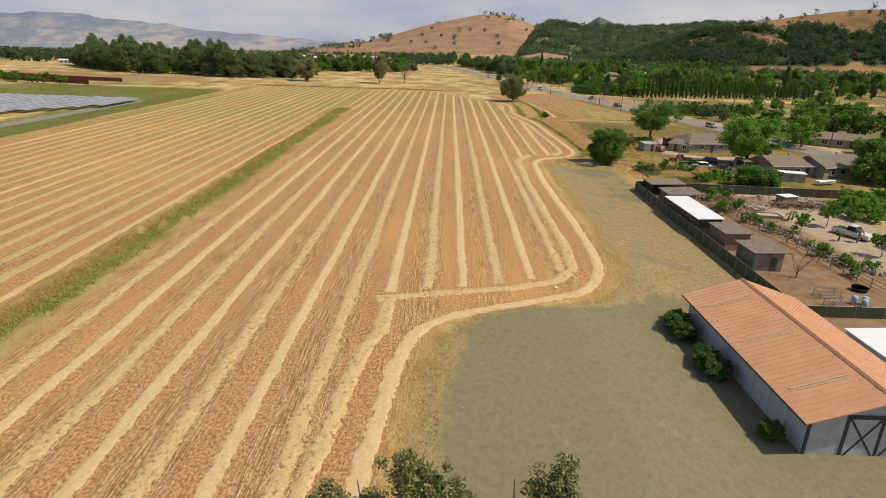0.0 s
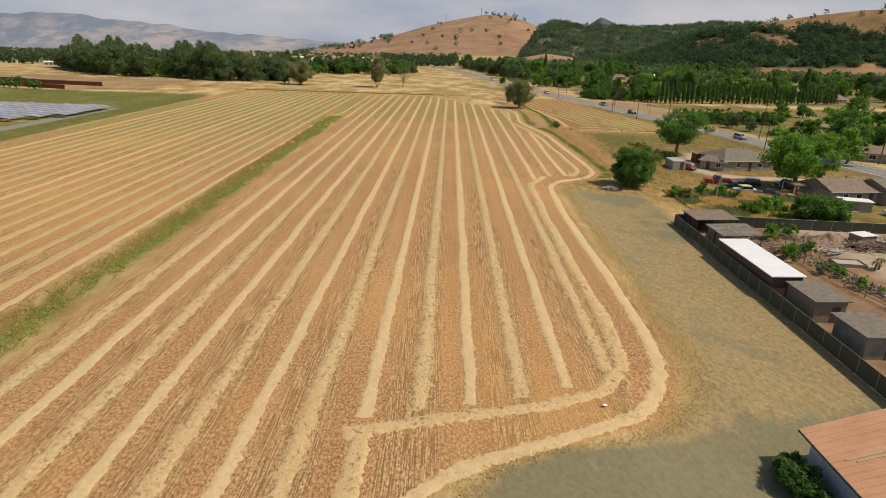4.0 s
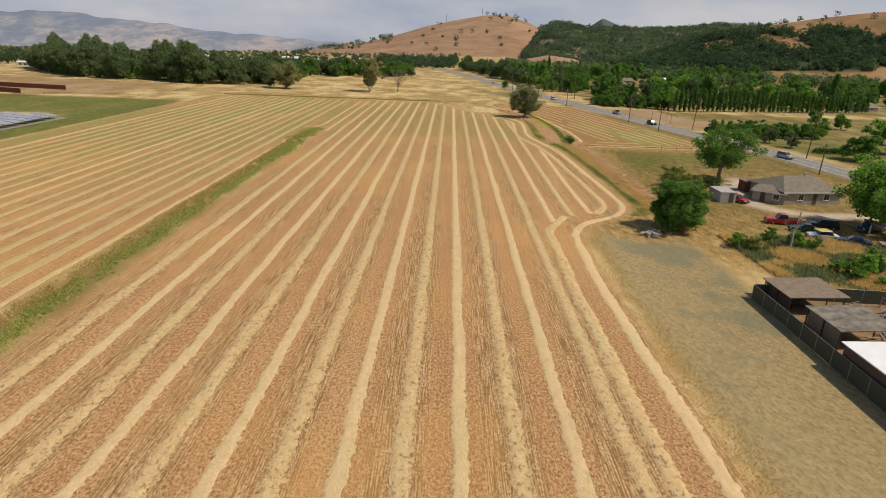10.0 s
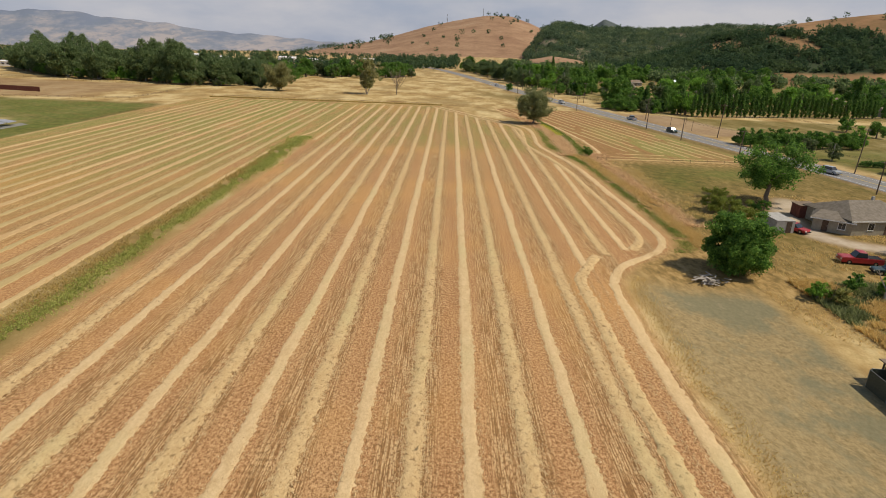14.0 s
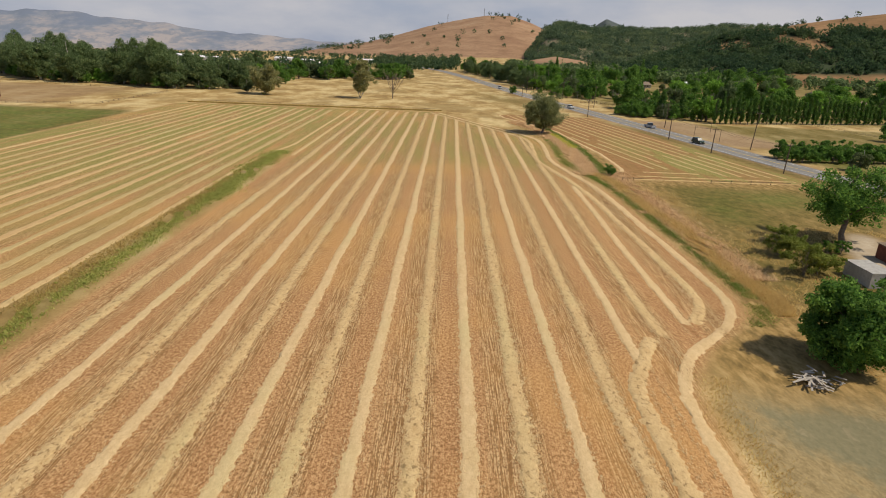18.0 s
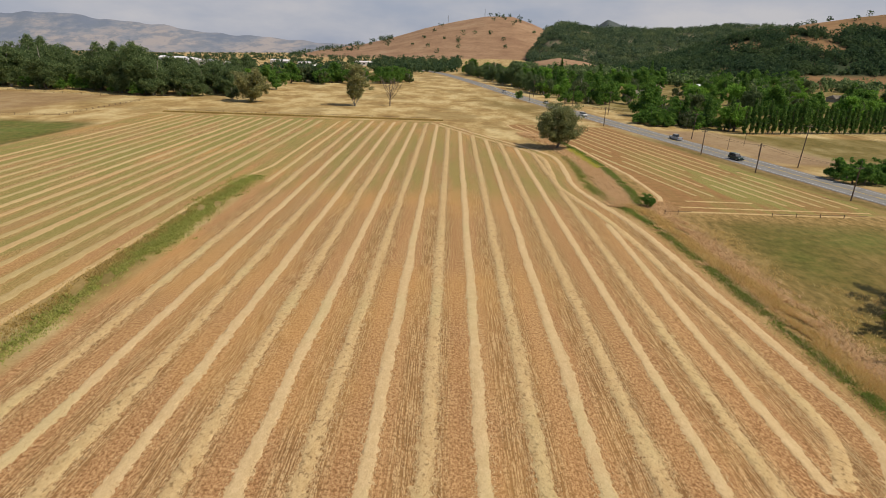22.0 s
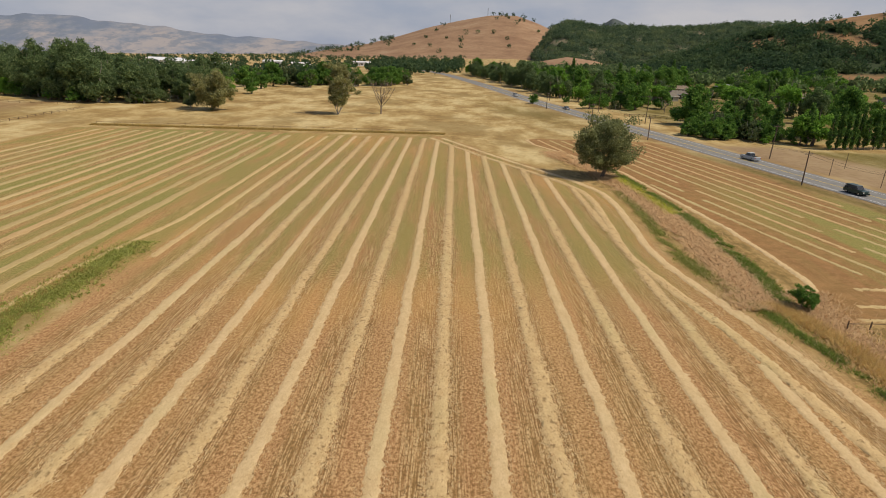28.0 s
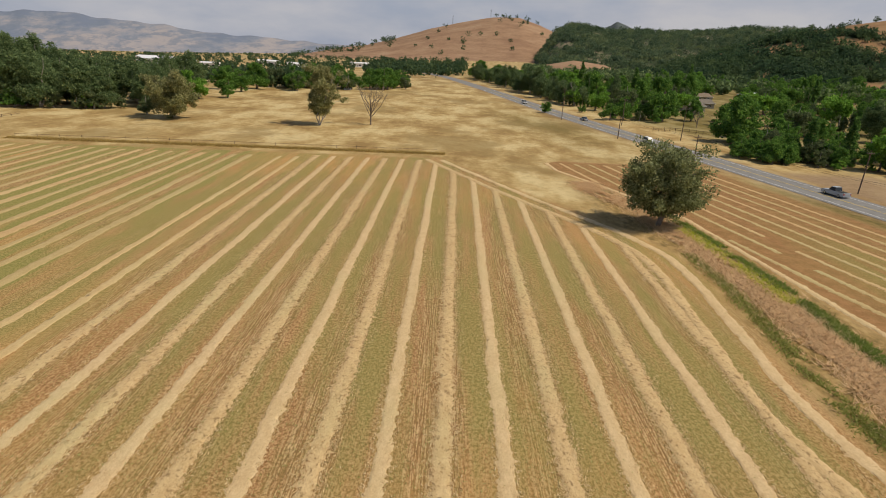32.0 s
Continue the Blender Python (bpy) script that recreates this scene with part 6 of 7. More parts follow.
soil_mound(64.2, 117.4, 3.4, 1.0, 2)
soil_mound(73.0, 119.2, 2.8, 0.8, 3)
soil_mound(55.6, 117.0, 2.6, 0.7, 4)


def lumber(x, y, n, spread, length, seed, label, material=None):
    r = random.Random(seed)
    t = thing("lumber_pile", pose(x, y, gz(x, y)), label, "lumber pile")
    for i in range(n):
        l = length * r.uniform(0.5, 1.1)
        part("plank", boxes((-l / 2, -0.09, -0.03, l / 2, 0.09, 0.03)), material or OLDWOOD, t, "",
             pose(r.gauss(0, spread), r.gauss(0, spread * 0.7), 0.06 + r.random() * 0.6, r.uniform(-10, 10), r.uniform(-14, 14), r.gauss(20, 50)))


lumber(66.8, 119.0, 70, 2.2, 3.0, 1, "tumbled heap of old boards and pipes")
lumber(71.6, 118.0, 44, 2.0, 2.6, 2, "scattered old boards along the fence", CONCRETE)
lumber(50.8, 121.5, 26, 1.6, 3.4, 3, "stacked weathered rails beside the shed")
lumber(49.0, 116.0, 16, 1.4, 3.0, 4, "stacked weathered rails beside the shed")
lumber(35.2, 150.6, 46, 0.9, 1.6, 5, "pile of pale dry branches beside the bush", PALE_BARK)
lumber(64.6, 116.2, 44, 1.7, 3.4, 11, "long brown timbers thrown across an earth heap", TIMBER)
lumber(69.4, 117.0, 60, 2.4, 2.2, 12, "broken grey and brown boards in a wide scatter", TIMBER)
lumber(75.6, 118.6, 40, 2.2, 2.6, 13, "old pipes and boards along the back fence", OLDWOOD)
lumber(47.6, 122.0, 40, 1.7, 3.0, 14, "brown fence rails dumped behind the shed", TIMBER)
lumber(50.2, 112.0, 34, 1.3, 3.2, 15, "brown rails leaning along the pens", TIMBER)
lumber(62.4, 116.4, 36, 1.5, 2.2, 9, "splintered brown boards sliding off an earth heap", DARKWOOD)
lumber(56.6, 120.0, 26, 1.3, 2.6, 10, "old fence rails stacked against the back fence")
def small_palm(x, y, h, seed):
    """A young palm: a short trunk and arching fronds."""
    q = random.Random(seed)
    p = thing("palm", pose(x, y, gz(x, y)), "small young palm on bare yard soil", "palm tree")
    v, f = tube_arrays([(0, 0, -0.1), (0.05, 0, h * 0.5), (0.12, 0.03, h)], (0.16, 0.13, 0.11), 7)
    part("trunk", mesh_from("trunk", v, f, BARK, True), None, p)
    for i in range(11):
        a, r = i * 2.4, q.uniform(0.55, 0.85)
        pts = [Vector((0.12 + math.cos(a) * r * t, 0.03 + math.sin(a) * r * t, h + 0.75 * t - 1.15 * t * t)) for t in (0, 0.3, 0.6, 0.85, 1.0)]
        side = Vector((-math.sin(a), math.cos(a), 0))
        bm = bmesh.new()
        row = [[bm.verts.new(c + side * w * k + Vector((0, 0, -0.06 * abs(k)))) for k in (-1, 0, 1)] for c, w in zip(pts, (0.03, 0.11, 0.12, 0.08, 0.02))]
        for ra, rb in zip(row, row[1:]):
            for k in (0, 1):
                bm.faces.new((ra[k], ra[k + 1], rb[k + 1], rb[k]))
        part("frond", bm, LEAF_DRY, p)


for x, y, h, sd in ((59.0, 106.6, 1.2, 1), (60.0, 107.2, 1.4, 2), (60.6, 95.6, 1.5, 3), (63.2, 95.2, 1.9, 4)):
    small_palm(x, y, h, sd)
shack = thing("scrap_box", pose(65.4, 118.8, gz(65, 119), rz=14), "grey plywood box with a white sheet on top", "box")
part("body", boxes((-1.5, -1.1, 0, 1.5, 1.1, 1.5), bevel=0.03), OLDWOOD, shack)
part("sheet", boxes((-1.6, -1.25, 1.52, 1.6, 1.25, 1.58)), WHITE, shack, "white sheet")
bed = thing("planting_bed", pose(56.6, 108.6, gz(57, 109), rz=-6), "raised bed edged with pale boards", "garden bed")
part("soil", boxes((-1.9, -1.1, 0, 1.9, 1.1, 0.35)), CONCRETE, bed)
for x0, y0, x1, y1 in ((-2.0, -1.2, 2.0, -1.1), (-2.0, 1.1, 2.0, 1.2), (-2.0, -1.1, -1.9, 1.1), (1.9, -1.1, 2.0, 1.1)):
    part("edging_board", boxes((x0, y0, 0, x1, y1, 0.5)), OLDWOOD, bed)
STONE = plain("field_stone", (0.24, 0.22, 0.18), (0.42, 0.39, 0.33), 4, 0.95)
pebble = bmesh.new()
bmesh.ops.create_icosphere(pebble, subdivisions=1, radius=1.0)
for v in pebble.verts:
    v.co *= 1 + 0.5 * noise.noise(v.co * 1.7)
pebble = bm_mesh("stone", pebble, STONE)
bank = thing("stone_bank", pose(0, 0, 0), "long bank of loose stones and stakes along the pens", "stone bank")
r = random.Random(41)
for i in range(230):
    f = i / 229
    y = 109 - 28 * f
    x = float(np.interp(y, (81, 87.5, 97, 109), (55.9, 53.6, 53.5, 51.4))) + r.gauss(0.6, 0.55)
    q = r.uniform(0.10, 0.30)
    part("stone", pebble, None, bank, "", pose(x, y + r.gauss(0, 0.2), gz(x, y) + q * 0.4 + r.random() * 0.25, r.uniform(0, 360), r.uniform(0, 360), 0) @ Matrix.Diagonal((q * 1.4, q, q * 0.8, 1)))
for k in range(24):
    y = 109 - 28 * k / 23
    x = float(np.interp(y, (81, 87.5, 97, 109), (55.9, 53.6, 53.5, 51.4))) + 0.2
    part("stake", boxes((-0.05, -0.05, 0, 0.05, 0.05, 1.1 + 0.3 * r.random())), OLDWOOD, bank, "", pose(x, y, gz(x, y), r.gauss(0, 8), r.gauss(0, 8), 0))
for x, y, sc in ((52.6, 99.4, 0.55), (52.0, 103.6, 0.5), (54.2, 92.4, 0.4), (54.6, 84.6, 0.55), (52.9, 105.8, 0.45), (56.6, 83.2, 0.5), (58.0, 83.6, 0.4)):
    plant("green" if sc > 0.46 else "shrub", x, y, sc)
lumber(66.0, 86.5, 14, 1.8, 2.2, 7, "scrap boards lying on bare soil")
lumber(57.4, 113.6, 14, 1.5, 3.6, 8, "long pale planks lying in the yard", CONCRETE)
trailer = thing("trailer", pose(67.6, 91.4, gz(67, 91), rz=12), "white box trailer parked behind the pickup", "trailer")
part("body", boxes((-1.2, -2.2, 0.5, 1.2, 2.2, 2.3), bevel=0.06), WHITE, trailer)
part("drawbar", boxes((-0.06, 2.2, 0.45, 0.06, 3.4, 0.55)), STEEL, trailer)
for sx in (-1, 1):
    v, q = tube_arrays([(-0.1, 0, 0), (-0.1, 0, 0), (0.1, 0, 0), (0.1, 0, 0)], (0.01, 0.33, 0.33, 0.01), 12)
    part("wheel", mesh_from("wheel", v, q, RUBBER), None, trailer, "", Matrix.Translation((sx * 1.15, -0.2, 0.33)))
flat = thing("flatbed_trailer", pose(72.6, 148.0, gz(72, 148), rz=70), "flat wooden trailer with scrap on it", "trailer")
part("deck", boxes((-1.1, -2.4, 0.6, 1.1, 2.4, 0.72)), OLDWOOD, flat)
for sx in (-1, 1):
    v, q = tube_arrays([(-0.1, 0, 0), (-0.1, 0, 0), (0.1, 0, 0), (0.1, 0, 0)], (0.01, 0.33, 0.33, 0.01), 12)
    part("wheel", mesh_from("wheel", v, q, RUBBER), None, flat, "", Matrix.Translation((sx * 1.0, 0, 0.33)))
tagged(new("crate", bm_mesh("crate", boxes((-0.5, -0.6, 0, 0.5, 0.6, 0.5), bevel=0.04), PAINTS["red"])), "red plastic crate on the trailer", "crate").matrix_basis = pose(72.4, 148.6, gz(72, 148) + 0.72)
BARREL = plain("pale_blue_plastic", (0.30, 0.42, 0.55), (0.42, 0.52, 0.62), 3, 0.5)
for x, y in ((47.0, 71.6), (48.1, 71.4), (47.5, 70.6)):
    v, q = tube_arrays([(0, 0, 0), (0, 0, 0), (0, 0, 0.3), (0, 0, 0.65), (0, 0, 0.95), (0, 0, 0.95)], (0.02, 0.3, 0.33, 0.33, 0.3, 0.02), 14)
    tagged(new("barrel", mesh_from("barrel", v, q, BARREL, True)), "pale blue plastic barrel standing in the yard", "barrel").matrix_basis = pose(x, y, gz(x, y))
v, q = tube_arrays([(0, 0, 0), (0, 0, 0), (0, 0, 0.5), (0, 0, 0.5), (0, 0, 0.1)], (0.02, 0.8, 0.95, 0.88, 0.8), 18)
tagged(new("trough", mesh_from("trough", v, q, RUBBER, True)), "round black water trough on bare soil", "trough").matrix_basis = pose(50.4, 75.6, gz(50, 75))
for x, y, turn in ((45.0, 73.4, 0), (44.4, 70.6, 12)):
    rack = thing("metal_rack", pose(x, y, gz(x, y), rz=turn), "empty steel feed rack in the yard", "rack")
    for sx in (-1.2, 1.2):
        for sy in (-0.6, 0.6):
            part("leg", boxes((sx - 0.03, sy - 0.03, 0, sx + 0.03, sy + 0.03, 0.9)), STEEL, rack)
    for sy in (-0.6, 0.6):
        for z in (0.4, 0.87):
            part("bar", boxes((-1.2, sy - 0.025, z, 1.2, sy + 0.025, z + 0.05)), STEEL, rack)
    for k in range(7):
        part("slat", boxes((-1.15 + 0.36 * k, -0.6, 0.42, -1.1 + 0.36 * k, 0.6, 0.46)), STEEL, rack)
store = thing("store_shed", pose(78.2, 140.2, gz(78, 140), rz=-14), "low beige store shed with a white flat roof", "shed")
part("wall", boxes((-2.6, -1.4, -0.1, 2.6, 1.4, 1.9)), BEIGE, store)
part("roof", boxes((-2.8, -1.6, 1.9, 2.8, 1.6, 2.02)), WHITE, store)
part("door", boxes((-0.6, -1.44, 0.0, 0.4, -1.403, 1.75)), OLDWOOD, store)
part("step", boxes((-0.8, -2.0, -0.05, 0.6, -1.6, 0.12)), CONCRETE, store)
hull = bmesh.new()
prism(hull, [(-0.9, 0.8), (-0.5, 0.25), (0.5, 0.25), (0.9, 0.8), (0.75, 0.95), (-0.75, 0.95)], -2.4, 2.4)
for v in hull.verts:
    if v.co.y > 1:
        v.co.x *= 0.25
        v.co.z += 0.15
boat = thing("covered_boat", pose(84.2, 137.0, gz(84, 137), rz=-78), "small white boat stored beside the house", "boat")
part("hull", hull, WHITE, boat)
part("trestle", boxes((-0.5, -1.2, -0.05, 0.5, -1.05, 0.3), (-0.5, 1.0, -0.05, 0.5, 1.15, 0.3)), OLDWOOD, boat)
hedge = thing("hedge", pose(119, 236.2, gz(119, 236), rz=-4), "long clipped dark green hedge", "hedge")
g = np.random.default_rng(77)
hc = np.stack([g.uniform(-7, 7, 260), g.uniform(-0.8, 0.8, 260), g.uniform(0.3, 1.5, 260)], 1)
v, q = leaf_quads(g, hc, np.full(260, 0.4), 30, 0.14)
part("foliage", mesh_from("foliage", v, q, LEAF_POPLAR), None, hedge)
scrap = tagged(new("paper_scrap", bm_mesh("paper_scrap", boxes((-0.2, -0.12, 0, 0.2, 0.12, 0.05), bevel=0.02), WHITE)), "small white scrap lying on the hay", "litter")
scrap.matrix_basis = pose(12.6, 70.4, 0.12, 8, 12, 30)

# ---- weeds, straw and field rows ----
STRIP_WEED = leaves("strip_weeds", (0.18, 0.185, 0.05), (0.25, 0.245, 0.075), (0.34, 0.30, 0.125))
WEED = leaves("ditch_weeds", (0.13, 0.135, 0.035), (0.20, 0.195, 0.06), (0.29, 0.25, 0.10))
LUSH = leaves("lush_ditch_grass", (0.075, 0.105, 0.022), (0.125, 0.16, 0.036), (0.20, 0.215, 0.06))
REED = leaves("dry_reeds", (0.32, 0.195, 0.085), (0.43, 0.28, 0.13), (0.54, 0.385, 0.205))


def stalks(name, a, b, c):
    k = Mat(name, 0.9, 0, 0.15)
    return k.done(k.ramp(k.island(), (0.0, a), (0.5, b), (1.0, c)))


PINK_REED = stalks("pinkish_reeds", (0.54, 0.335, 0.165), (0.62, 0.405, 0.21), (0.70, 0.49, 0.27))
STRAW = stalks("loose_straw", (0.46, 0.30, 0.14), (0.56, 0.395, 0.195), (0.66, 0.49, 0.265))
CHAFF = stalks("brown_chaff", (0.22, 0.12, 0.05), (0.34, 0.19, 0.08), (0.46, 0.28, 0.12))


def tufts(name, x, y, radius, per, leaf, material, label, seed, tall=0.8, lift=0.4):
    g = np.random.default_rng(seed)
    r = radius * (0.5 + g.random(len(x)))
    c = np.stack([x, y, ground_z(x, y) + r * lift], 1)
    v, q = leaf_quads(g, c, r, per, leaf, tall)
    return tagged(new(name, mesh_from(name, v, q, material)), label, name.replace("_", " "), kind="stuff")


def blades(name, x, y, tall, wide, material, label, seed, upright=0.6):
    """Single leaning blades and stalks, each its own small face."""
    g = np.random.default_rng(seed)
    n = len(x)
    a, t = g.random(n) * 2 * np.pi, tall * (0.5 + g.random(n))
    w = wide * (0.6 + 0.8 * g.random(n))
    side = a + np.pi / 2 + g.normal(size=n) * 0.5
    z = ground_z(x, y)
    p0 = np.stack([x - np.cos(side) * w, y - np.sin(side) * w, z - 0.02], 1)
    p1 = np.stack([x + np.cos(side) * w, y + np.sin(side) * w, z - 0.02], 1)
    p2 = np.stack([x + np.cos(a) * t * 0.8, y + np.sin(a) * t * 0.8, z + t * upright], 1)
    v = np.stack([p0, p1, p2], 1).reshape(-1, 3)
    return tagged(new(name, mesh_from(name, v, np.arange(3 * n).reshape(-1, 3), material)), label, name.replace("_", " "), kind="stuff")


g = np.random.default_rng(5)


def band(n, y0, y1, centre, spread):
    y = y0 + (y1 - y0) * g.random(n)
    x = centre(y) + g.normal(size=n) * spread
    lump = np.sin(x * 2.1 + y * 0.9) + np.sin(x * 0.7 - y * 0.37 + 2) + np.sin(y * 0.19)
    ok = lump > -2.3 + 0.8 * g.random(n)
    return x[ok], y[ok]


def patchy(x, y, share):
    """Thins a band of plants into broken stretches."""
    wave = np.sin(y * 0.83) + np.sin(y * 0.37 + 1.1) + 0.8 * np.sin(y * 1.9 + x) + g.normal(size=len(y)) * 0.5
    return x[wave < share * 2 - 0.2], y[wave < share * 2 - 0.2]


def ditch(y):
    return np.interp(y, DITCH_Y, DITCH_X)


DITCH_Y, DITCH_X = (168, 181, 194, 211, 231, 245, 259, 274, 291, 312, 325), (40.5, 39.4, 38.6, 37.6, 36.6, 38.8, 39.6, 39.8, 39.0, 37.0, 31.5)
BROWN_WEED = leaves("brown_weeds", (0.20, 0.125, 0.045), (0.29, 0.19, 0.075), (0.40, 0.28, 0.125))
def strip_mid(y):
    return -38.3 + 0.5 * np.sin(y * 0.31) * np.sin(y * 0.13) - 0.9 * smooth(195, 232, y)


blades("weed_strip", *band(44000, 40, 246, strip_mid, 0.8), 0.26, 0.06, STRIP_WEED, "strip of green weeds between two fields", 1)
blades("weed_strip", *band(17000, 200, 250, strip_mid, 1.3), 0.26, 0.06, STRIP_WEED, "broad end of the green weed strip", 31)
blades("brown_weeds", *band(26000, 40, 240, lambda y: -40.2 + 0 * y, 0.8), 0.36, 0.045, BROWN_WEED, "brown seeding weeds along the field strip", 2)
x, y = band(420, 40, 246, strip_mid, 0.75)
tufts("weed_clumps", x, y, 0.34, 30, 0.09, STRIP_WEED, "leafy weed clumps in the strip between the fields", 32, 0.6)
x, y = band(260, 200, 248, strip_mid, 1.5)
tufts("weed_clumps", x, y, 0.3, 26, 0.09, STRIP_WEED, "fresh weed clumps at the end of the strip", 33, 0.5)
blades("ditch_grass", *patchy(*band(11000, 172, 236, lambda y: field_edge(y) + 2.3, 0.34), 0.6), 0.34, 0.06, LUSH, "bright green grass along the field edge", 3)
blades("ditch_grass", *patchy(*band(34000, 236, 318, ditch, 0.46), 0.7), 0.45, 0.07, LUSH, "bright green grass in the ditch", 13)
blades("ditch_weeds", *band(7000, 244, 288, lambda y: field_edge(y) + 2.2, 0.55), 0.32, 0.06, WEED, "green weeds beside the outer hay row", 14)
blades("ditch_weeds", *patchy(*band(17000, 162, 250, lambda y: field_edge(y) + 2.4, 0.8), 0.6), 0.3, 0.05, WEED, "low weeds along the field edge", 4)
blades("dry_reeds", *band(34000, 165, 236, lambda y: field_edge(y) + 4.4 + 0.6 * np.sin(y * 0.2), 0.75), 0.5, 0.035, REED, "dry golden grass on the ditch bank", 5, 0.8)
blades("dry_reeds", *band(60000, 234, 332, lambda y: ditch(y) - 3.0, 1.5), 0.7, 0.05, PINK_REED, "dry pinkish reeds on the ditch bank", 15, 0.4)
blades("dry_reeds", *band(46000, 176, 240, lambda y: ditch(y) + 2.6, 1.6), 0.5, 0.04, PINK_REED, "pale dry grass on the bank beside the pasture", 16, 0.5)
x = -104 + 104 * g.random(16000)
blades("edge_weeds", x, 353.2 + (x + 105) / 104 * 5 + g.normal(size=16000) * 0.7, 0.6, 0.10, BROWN_WEED, "dark weeds along the far field edge", 6)
x, y = 41 + 34 * g.random(30000), 130 + 100 * g.random(30000)
ok = (track_gap(x, y) > 3.4) & (x < road_x(y) - 10) & (np.sin(x * 0.6 + y * 0.23) + np.sin(x * 0.21 - y * 0.41) + np.sin(y * 0.8 + x) * 0.6 > -0.3) & ((y < 200) | (x < 48))
blades("rough_grass", x[ok], y[ok], 0.45, 0.05, REED, "rough dry grass round the houses", 8)
x, y = 46 + 26 * g.random(60000), 128 + 24 * g.random(60000)
ok = np.sin(x * 0.5 + y * 0.31) + np.sin(x * 0.33 - y * 0.52 + 1) + 0.5 * np.sin(x * 1.3 + y) > 0.25
blades("golden_grass", x[ok], y[ok], 0.8, 0.06, leaves("golden_grass", (0.30, 0.185, 0.075), (0.41, 0.27, 0.12), (0.50, 0.35, 0.175)), "tall golden grass behind the yard fence", 9, 0.8)
ok = np.sin(x * 0.5 + y * 0.31) + np.sin(x * 0.33 - y * 0.52 + 1) + 0.5 * np.sin(x * 1.3 + y) < -0.2
blades("grey_weeds", x[ok][:16000], y[ok][:16000], 0.7, 0.09, leaves("grey_green_weeds", (0.07, 0.08, 0.035), (0.13, 0.14, 0.065), (0.22, 0.21, 0.11)), "grey-green weeds round the parked cars", 21, 0.8)
blades("edge_grass", *band(13000, 30, 150, lambda y: field_edge(y) + 1.8, 0.9), 0.25, 0.04, REED, "dry grass along the field edge", 22)
blades("yellow_flowers", *band(3000, 272, 300, lambda y: ditch(y) - 1.4, 0.6), 0.6, 0.08, leaves("yellow_weed", (0.20, 0.22, 0.03), (0.34, 0.33, 0.04), (0.5, 0.44, 0.05)), "yellow flowering weeds in the ditch", 10)


def straw_on(rows, per_metre, seed, name, material, label, spread, length, count=4, edge=0.0):
    """Loose stalks that lie almost flat on the ground."""
    g = np.random.default_rng(seed)
    xs, ys = [], []
    for c, y0, y1 in rows:
        n = int((y1 - y0) * per_metre)
        y = y0 + (y1 - y0) * g.random(n)
        side = np.where(g.random(n) < 0.5, -1, 1) * edge
        xs.append(c + ROW_TILT * y + side + g.normal(size=n) * spread)
        ys.append(y)
    x, y = np.repeat(np.concatenate(xs), count), np.repeat(np.concatenate(ys), count)
    ok = x < field_edge(y) - 0.5
    x, y = x[ok] + g.normal(size=ok.sum()) * 0.14, y[ok] + g.normal(size=ok.sum()) * 0.2
    n = len(x)
    a = g.normal(size=n) * 0.7 + np.pi / 2
    d = np.stack([np.cos(a), np.sin(a), g.normal(size=n) * 0.12], 1) * (length * (0.5 + g.random(n)))[:, None]
    w = np.stack([-np.sin(a), np.cos(a), g.normal(size=n) * 0.3], 1) * (0.016 + 0.014 * g.random(n))[:, None]
    c = np.stack([x, y, ground_z(x, y) + 0.03 + 0.04 * g.random(n)], 1)
    v = np.stack([c - d, c + w, c + d, c - w], 1).reshape(-1, 3)
    return tagged(new(name, mesh_from(name, v, np.arange(4 * n).reshape(-1, 4), material)), label, "straw", kind="stuff")


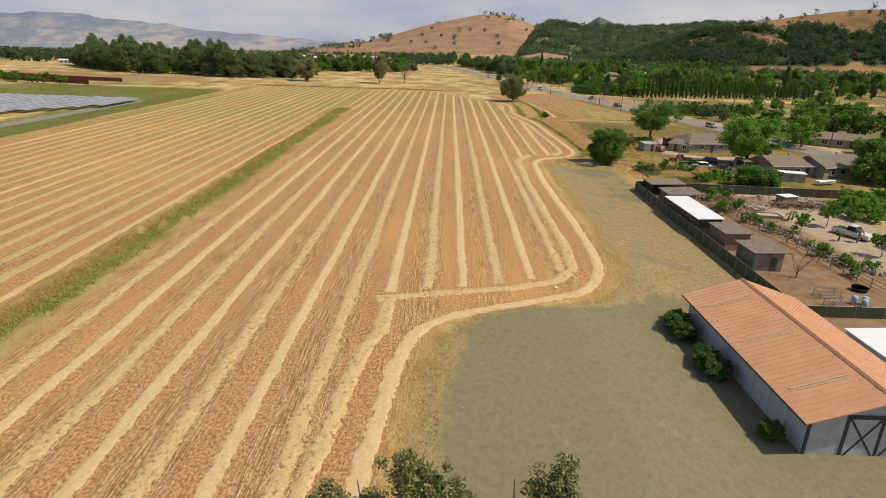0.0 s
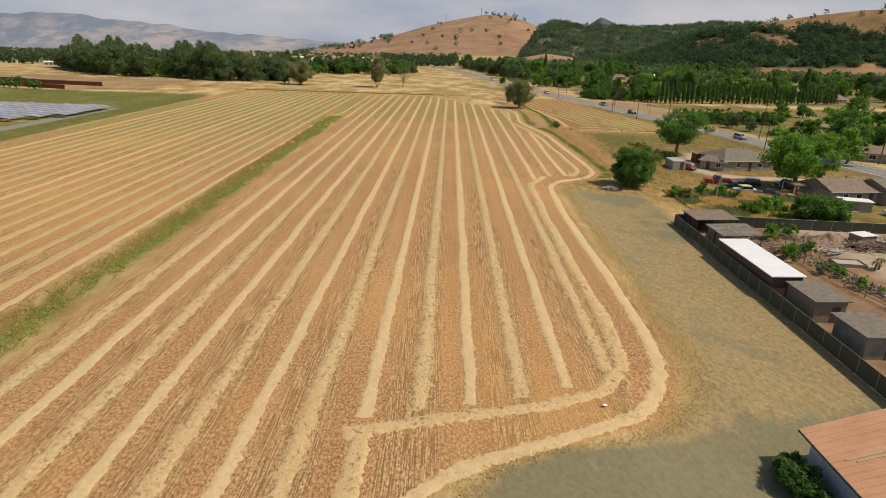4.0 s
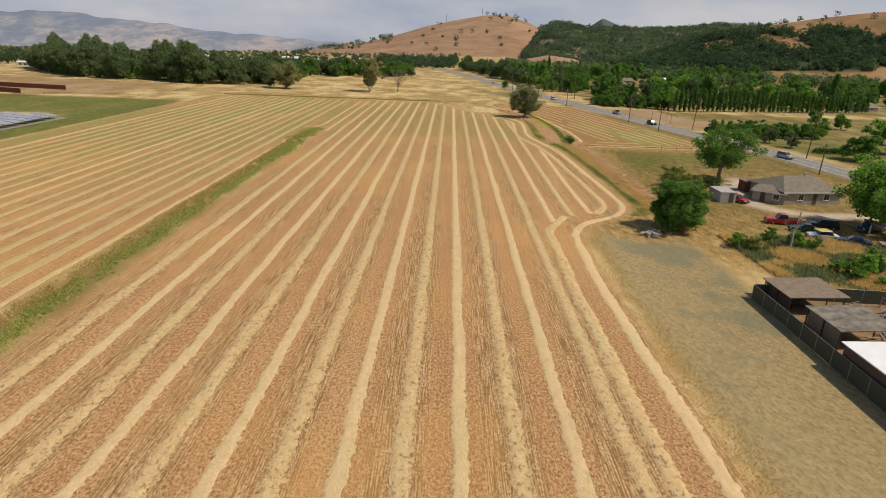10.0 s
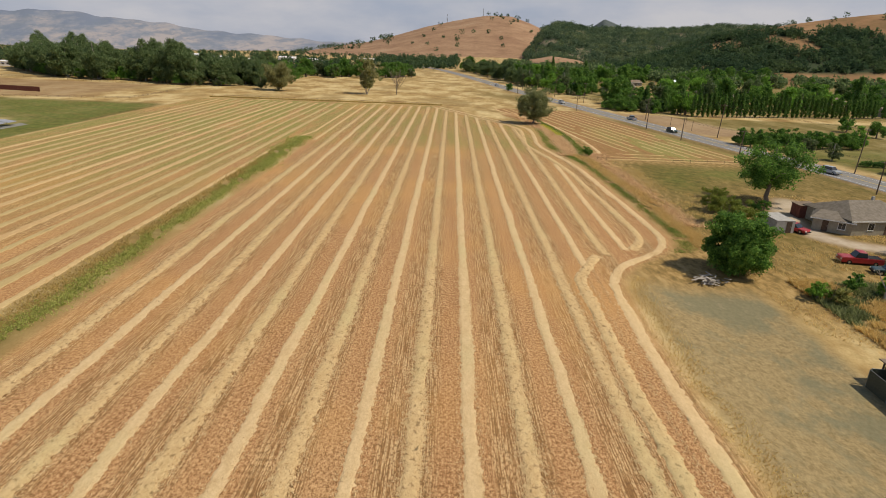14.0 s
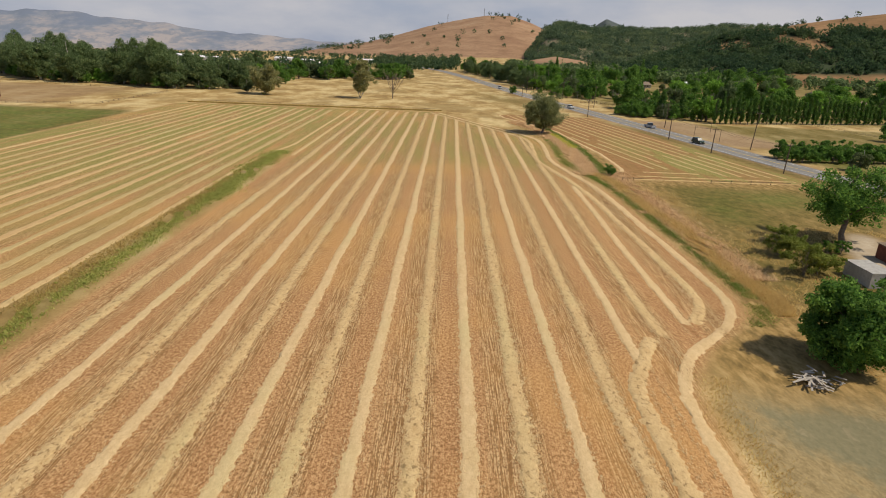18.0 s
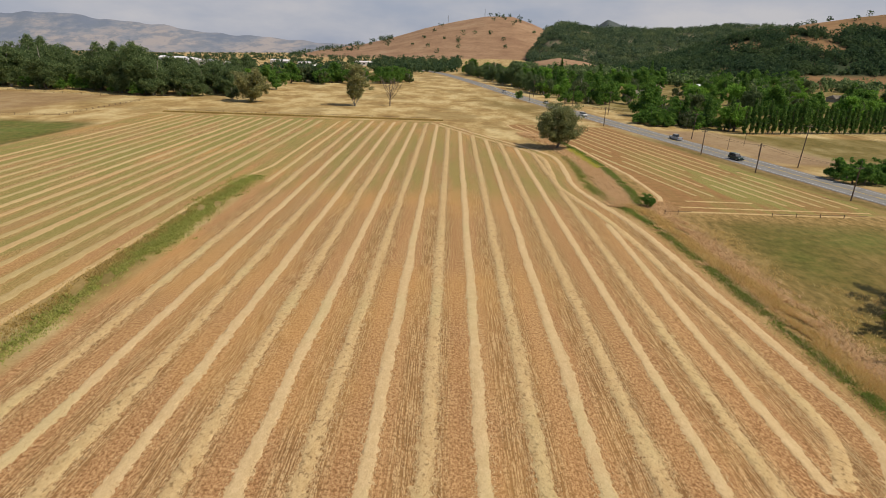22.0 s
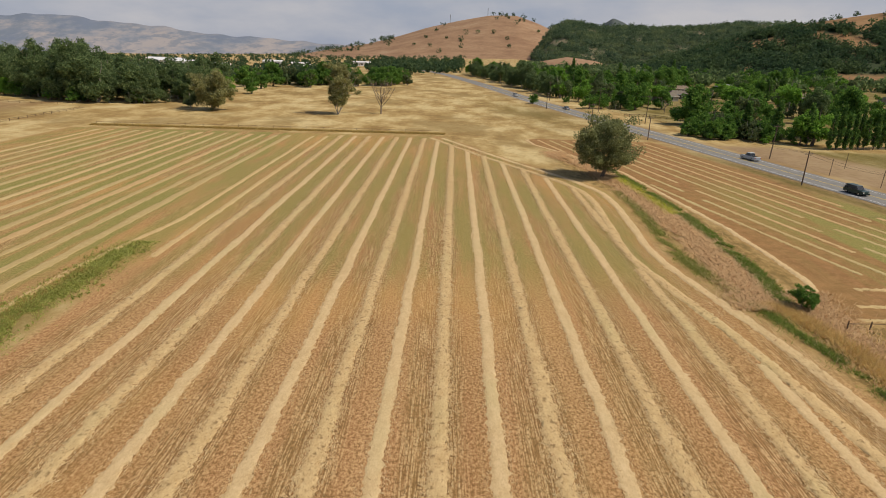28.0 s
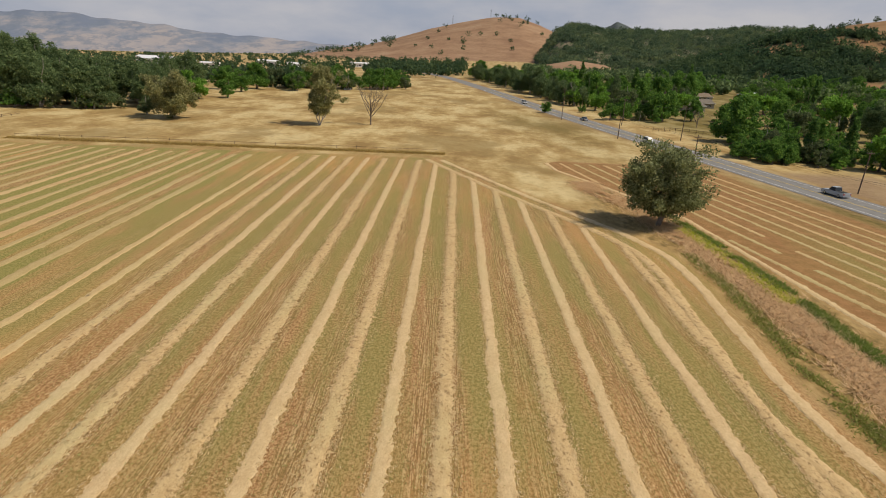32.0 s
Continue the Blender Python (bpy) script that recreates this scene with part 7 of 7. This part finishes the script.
ROWS = [(1.4 + 3.95 * k, 69 if k >= -2 else 34, 346) for k in range(-9, 9)]
straw_on(ROWS, 32.0, 61, "loose_straw", STRAW, "loose straw on and beside the hay rows", 0.16, 0.15, 1, 0.58)
# Dark stalks added to imitate the shaded gaps between tossed hay.
straw_on(ROWS[0::2], 26.0, 62, "dark_straw", CHAFF, "brown stalks standing in for shaded gaps in the tossed hay rows", 0.55, 0.13, 1)
straw_on(ROWS[0::2], 36.0, 66, "tossed_straw", STRAW, "straw tossed beside the hay rows", 0.35, 0.17, 1, 0.6)
straw_on([(c + 1.98 + d, 240, b) for c, a, b in ROWS for d in (-0.6, 0.7)], 9.0, 65, "green_regrowth", stalks("green_regrowth", (0.20, 0.19, 0.05), (0.28, 0.26, 0.08), (0.38, 0.35, 0.13)), "green regrowth in the stubble", 0.5, 0.1, 1)

# rows of the second field, in line with the road
for k in range(13):
    off = 13.5 + 3.4 * k
    ys = np.arange(236, 356, 1.0)
    xs = np.interp(ys, RY, RX) - off * np.interp(ys, RY, ACROSS)
    ok = (xs > np.interp(ys, FIELD2_Y, FIELD2_X) + 2.2) & (ys < 354) & (ys > np.where(xs < 63, 245, 239))
    # broken by short gaps where the hay lies thin
    ok &= (ys > 298) | (np.sin(ys * 0.31 + k * 2.3) + np.sin(ys * 0.13 + k * 1.7) > -1.6)
    ends = np.flatnonzero(np.diff(np.concatenate([[0], ok.astype(int), [0]])))
    for a, b in zip(ends[0::2], ends[1::2]):
        if b - a > 8:
            hay_row("windrow", xs[a:b], ys[a:b], 0.85, 0.03, 120 + k, HAY_OLD if k % 3 else HAY_FAINT, "thin pale hay row in the second field")
ys = np.arange(240, 353, 0.8)
hay_row("windrow", np.interp(ys, FIELD2_Y, FIELD2_X) + 1.0, ys, 0.9, 0.05, 140, HAY, "pale hay row along the second field's edge")
for yy, x0, x1 in ((241.2, 48, 62), (236.2, 45, 82), (232.8, 43, 76)):
    xs = np.arange(x0, x1, 0.8)
    hay_row("windrow", xs, yy + 0.01 * (xs - 44), 0.8, 0.04, 141, HAY_THIN, "pale hay row across the second field's end")
# headland turns at the near corner
HX, HY = np.array((16.7, 15.8, 13.2, 7.2, 0.0, -5.0, -7.2)), np.array((87, 77, 72.6, 70.0, 68.2, 66.8, 66.2))
t = np.linspace(0, 6, 60)
hay_row("windrow", np.interp(t, np.arange(7), HX), np.interp(t, np.arange(7), HY), 1.4, 0.08, 150, HAY_ROUGH, "pale hay row turning along the headland")
ys = np.arange(26, 67, 0.6)
hay_row("windrow", np.minimum(field_edge(ys) - 4.3, -5.6), ys, 1.4, 0.09, 151, HAY_ROUGH, "rough hay row inside the field edge")
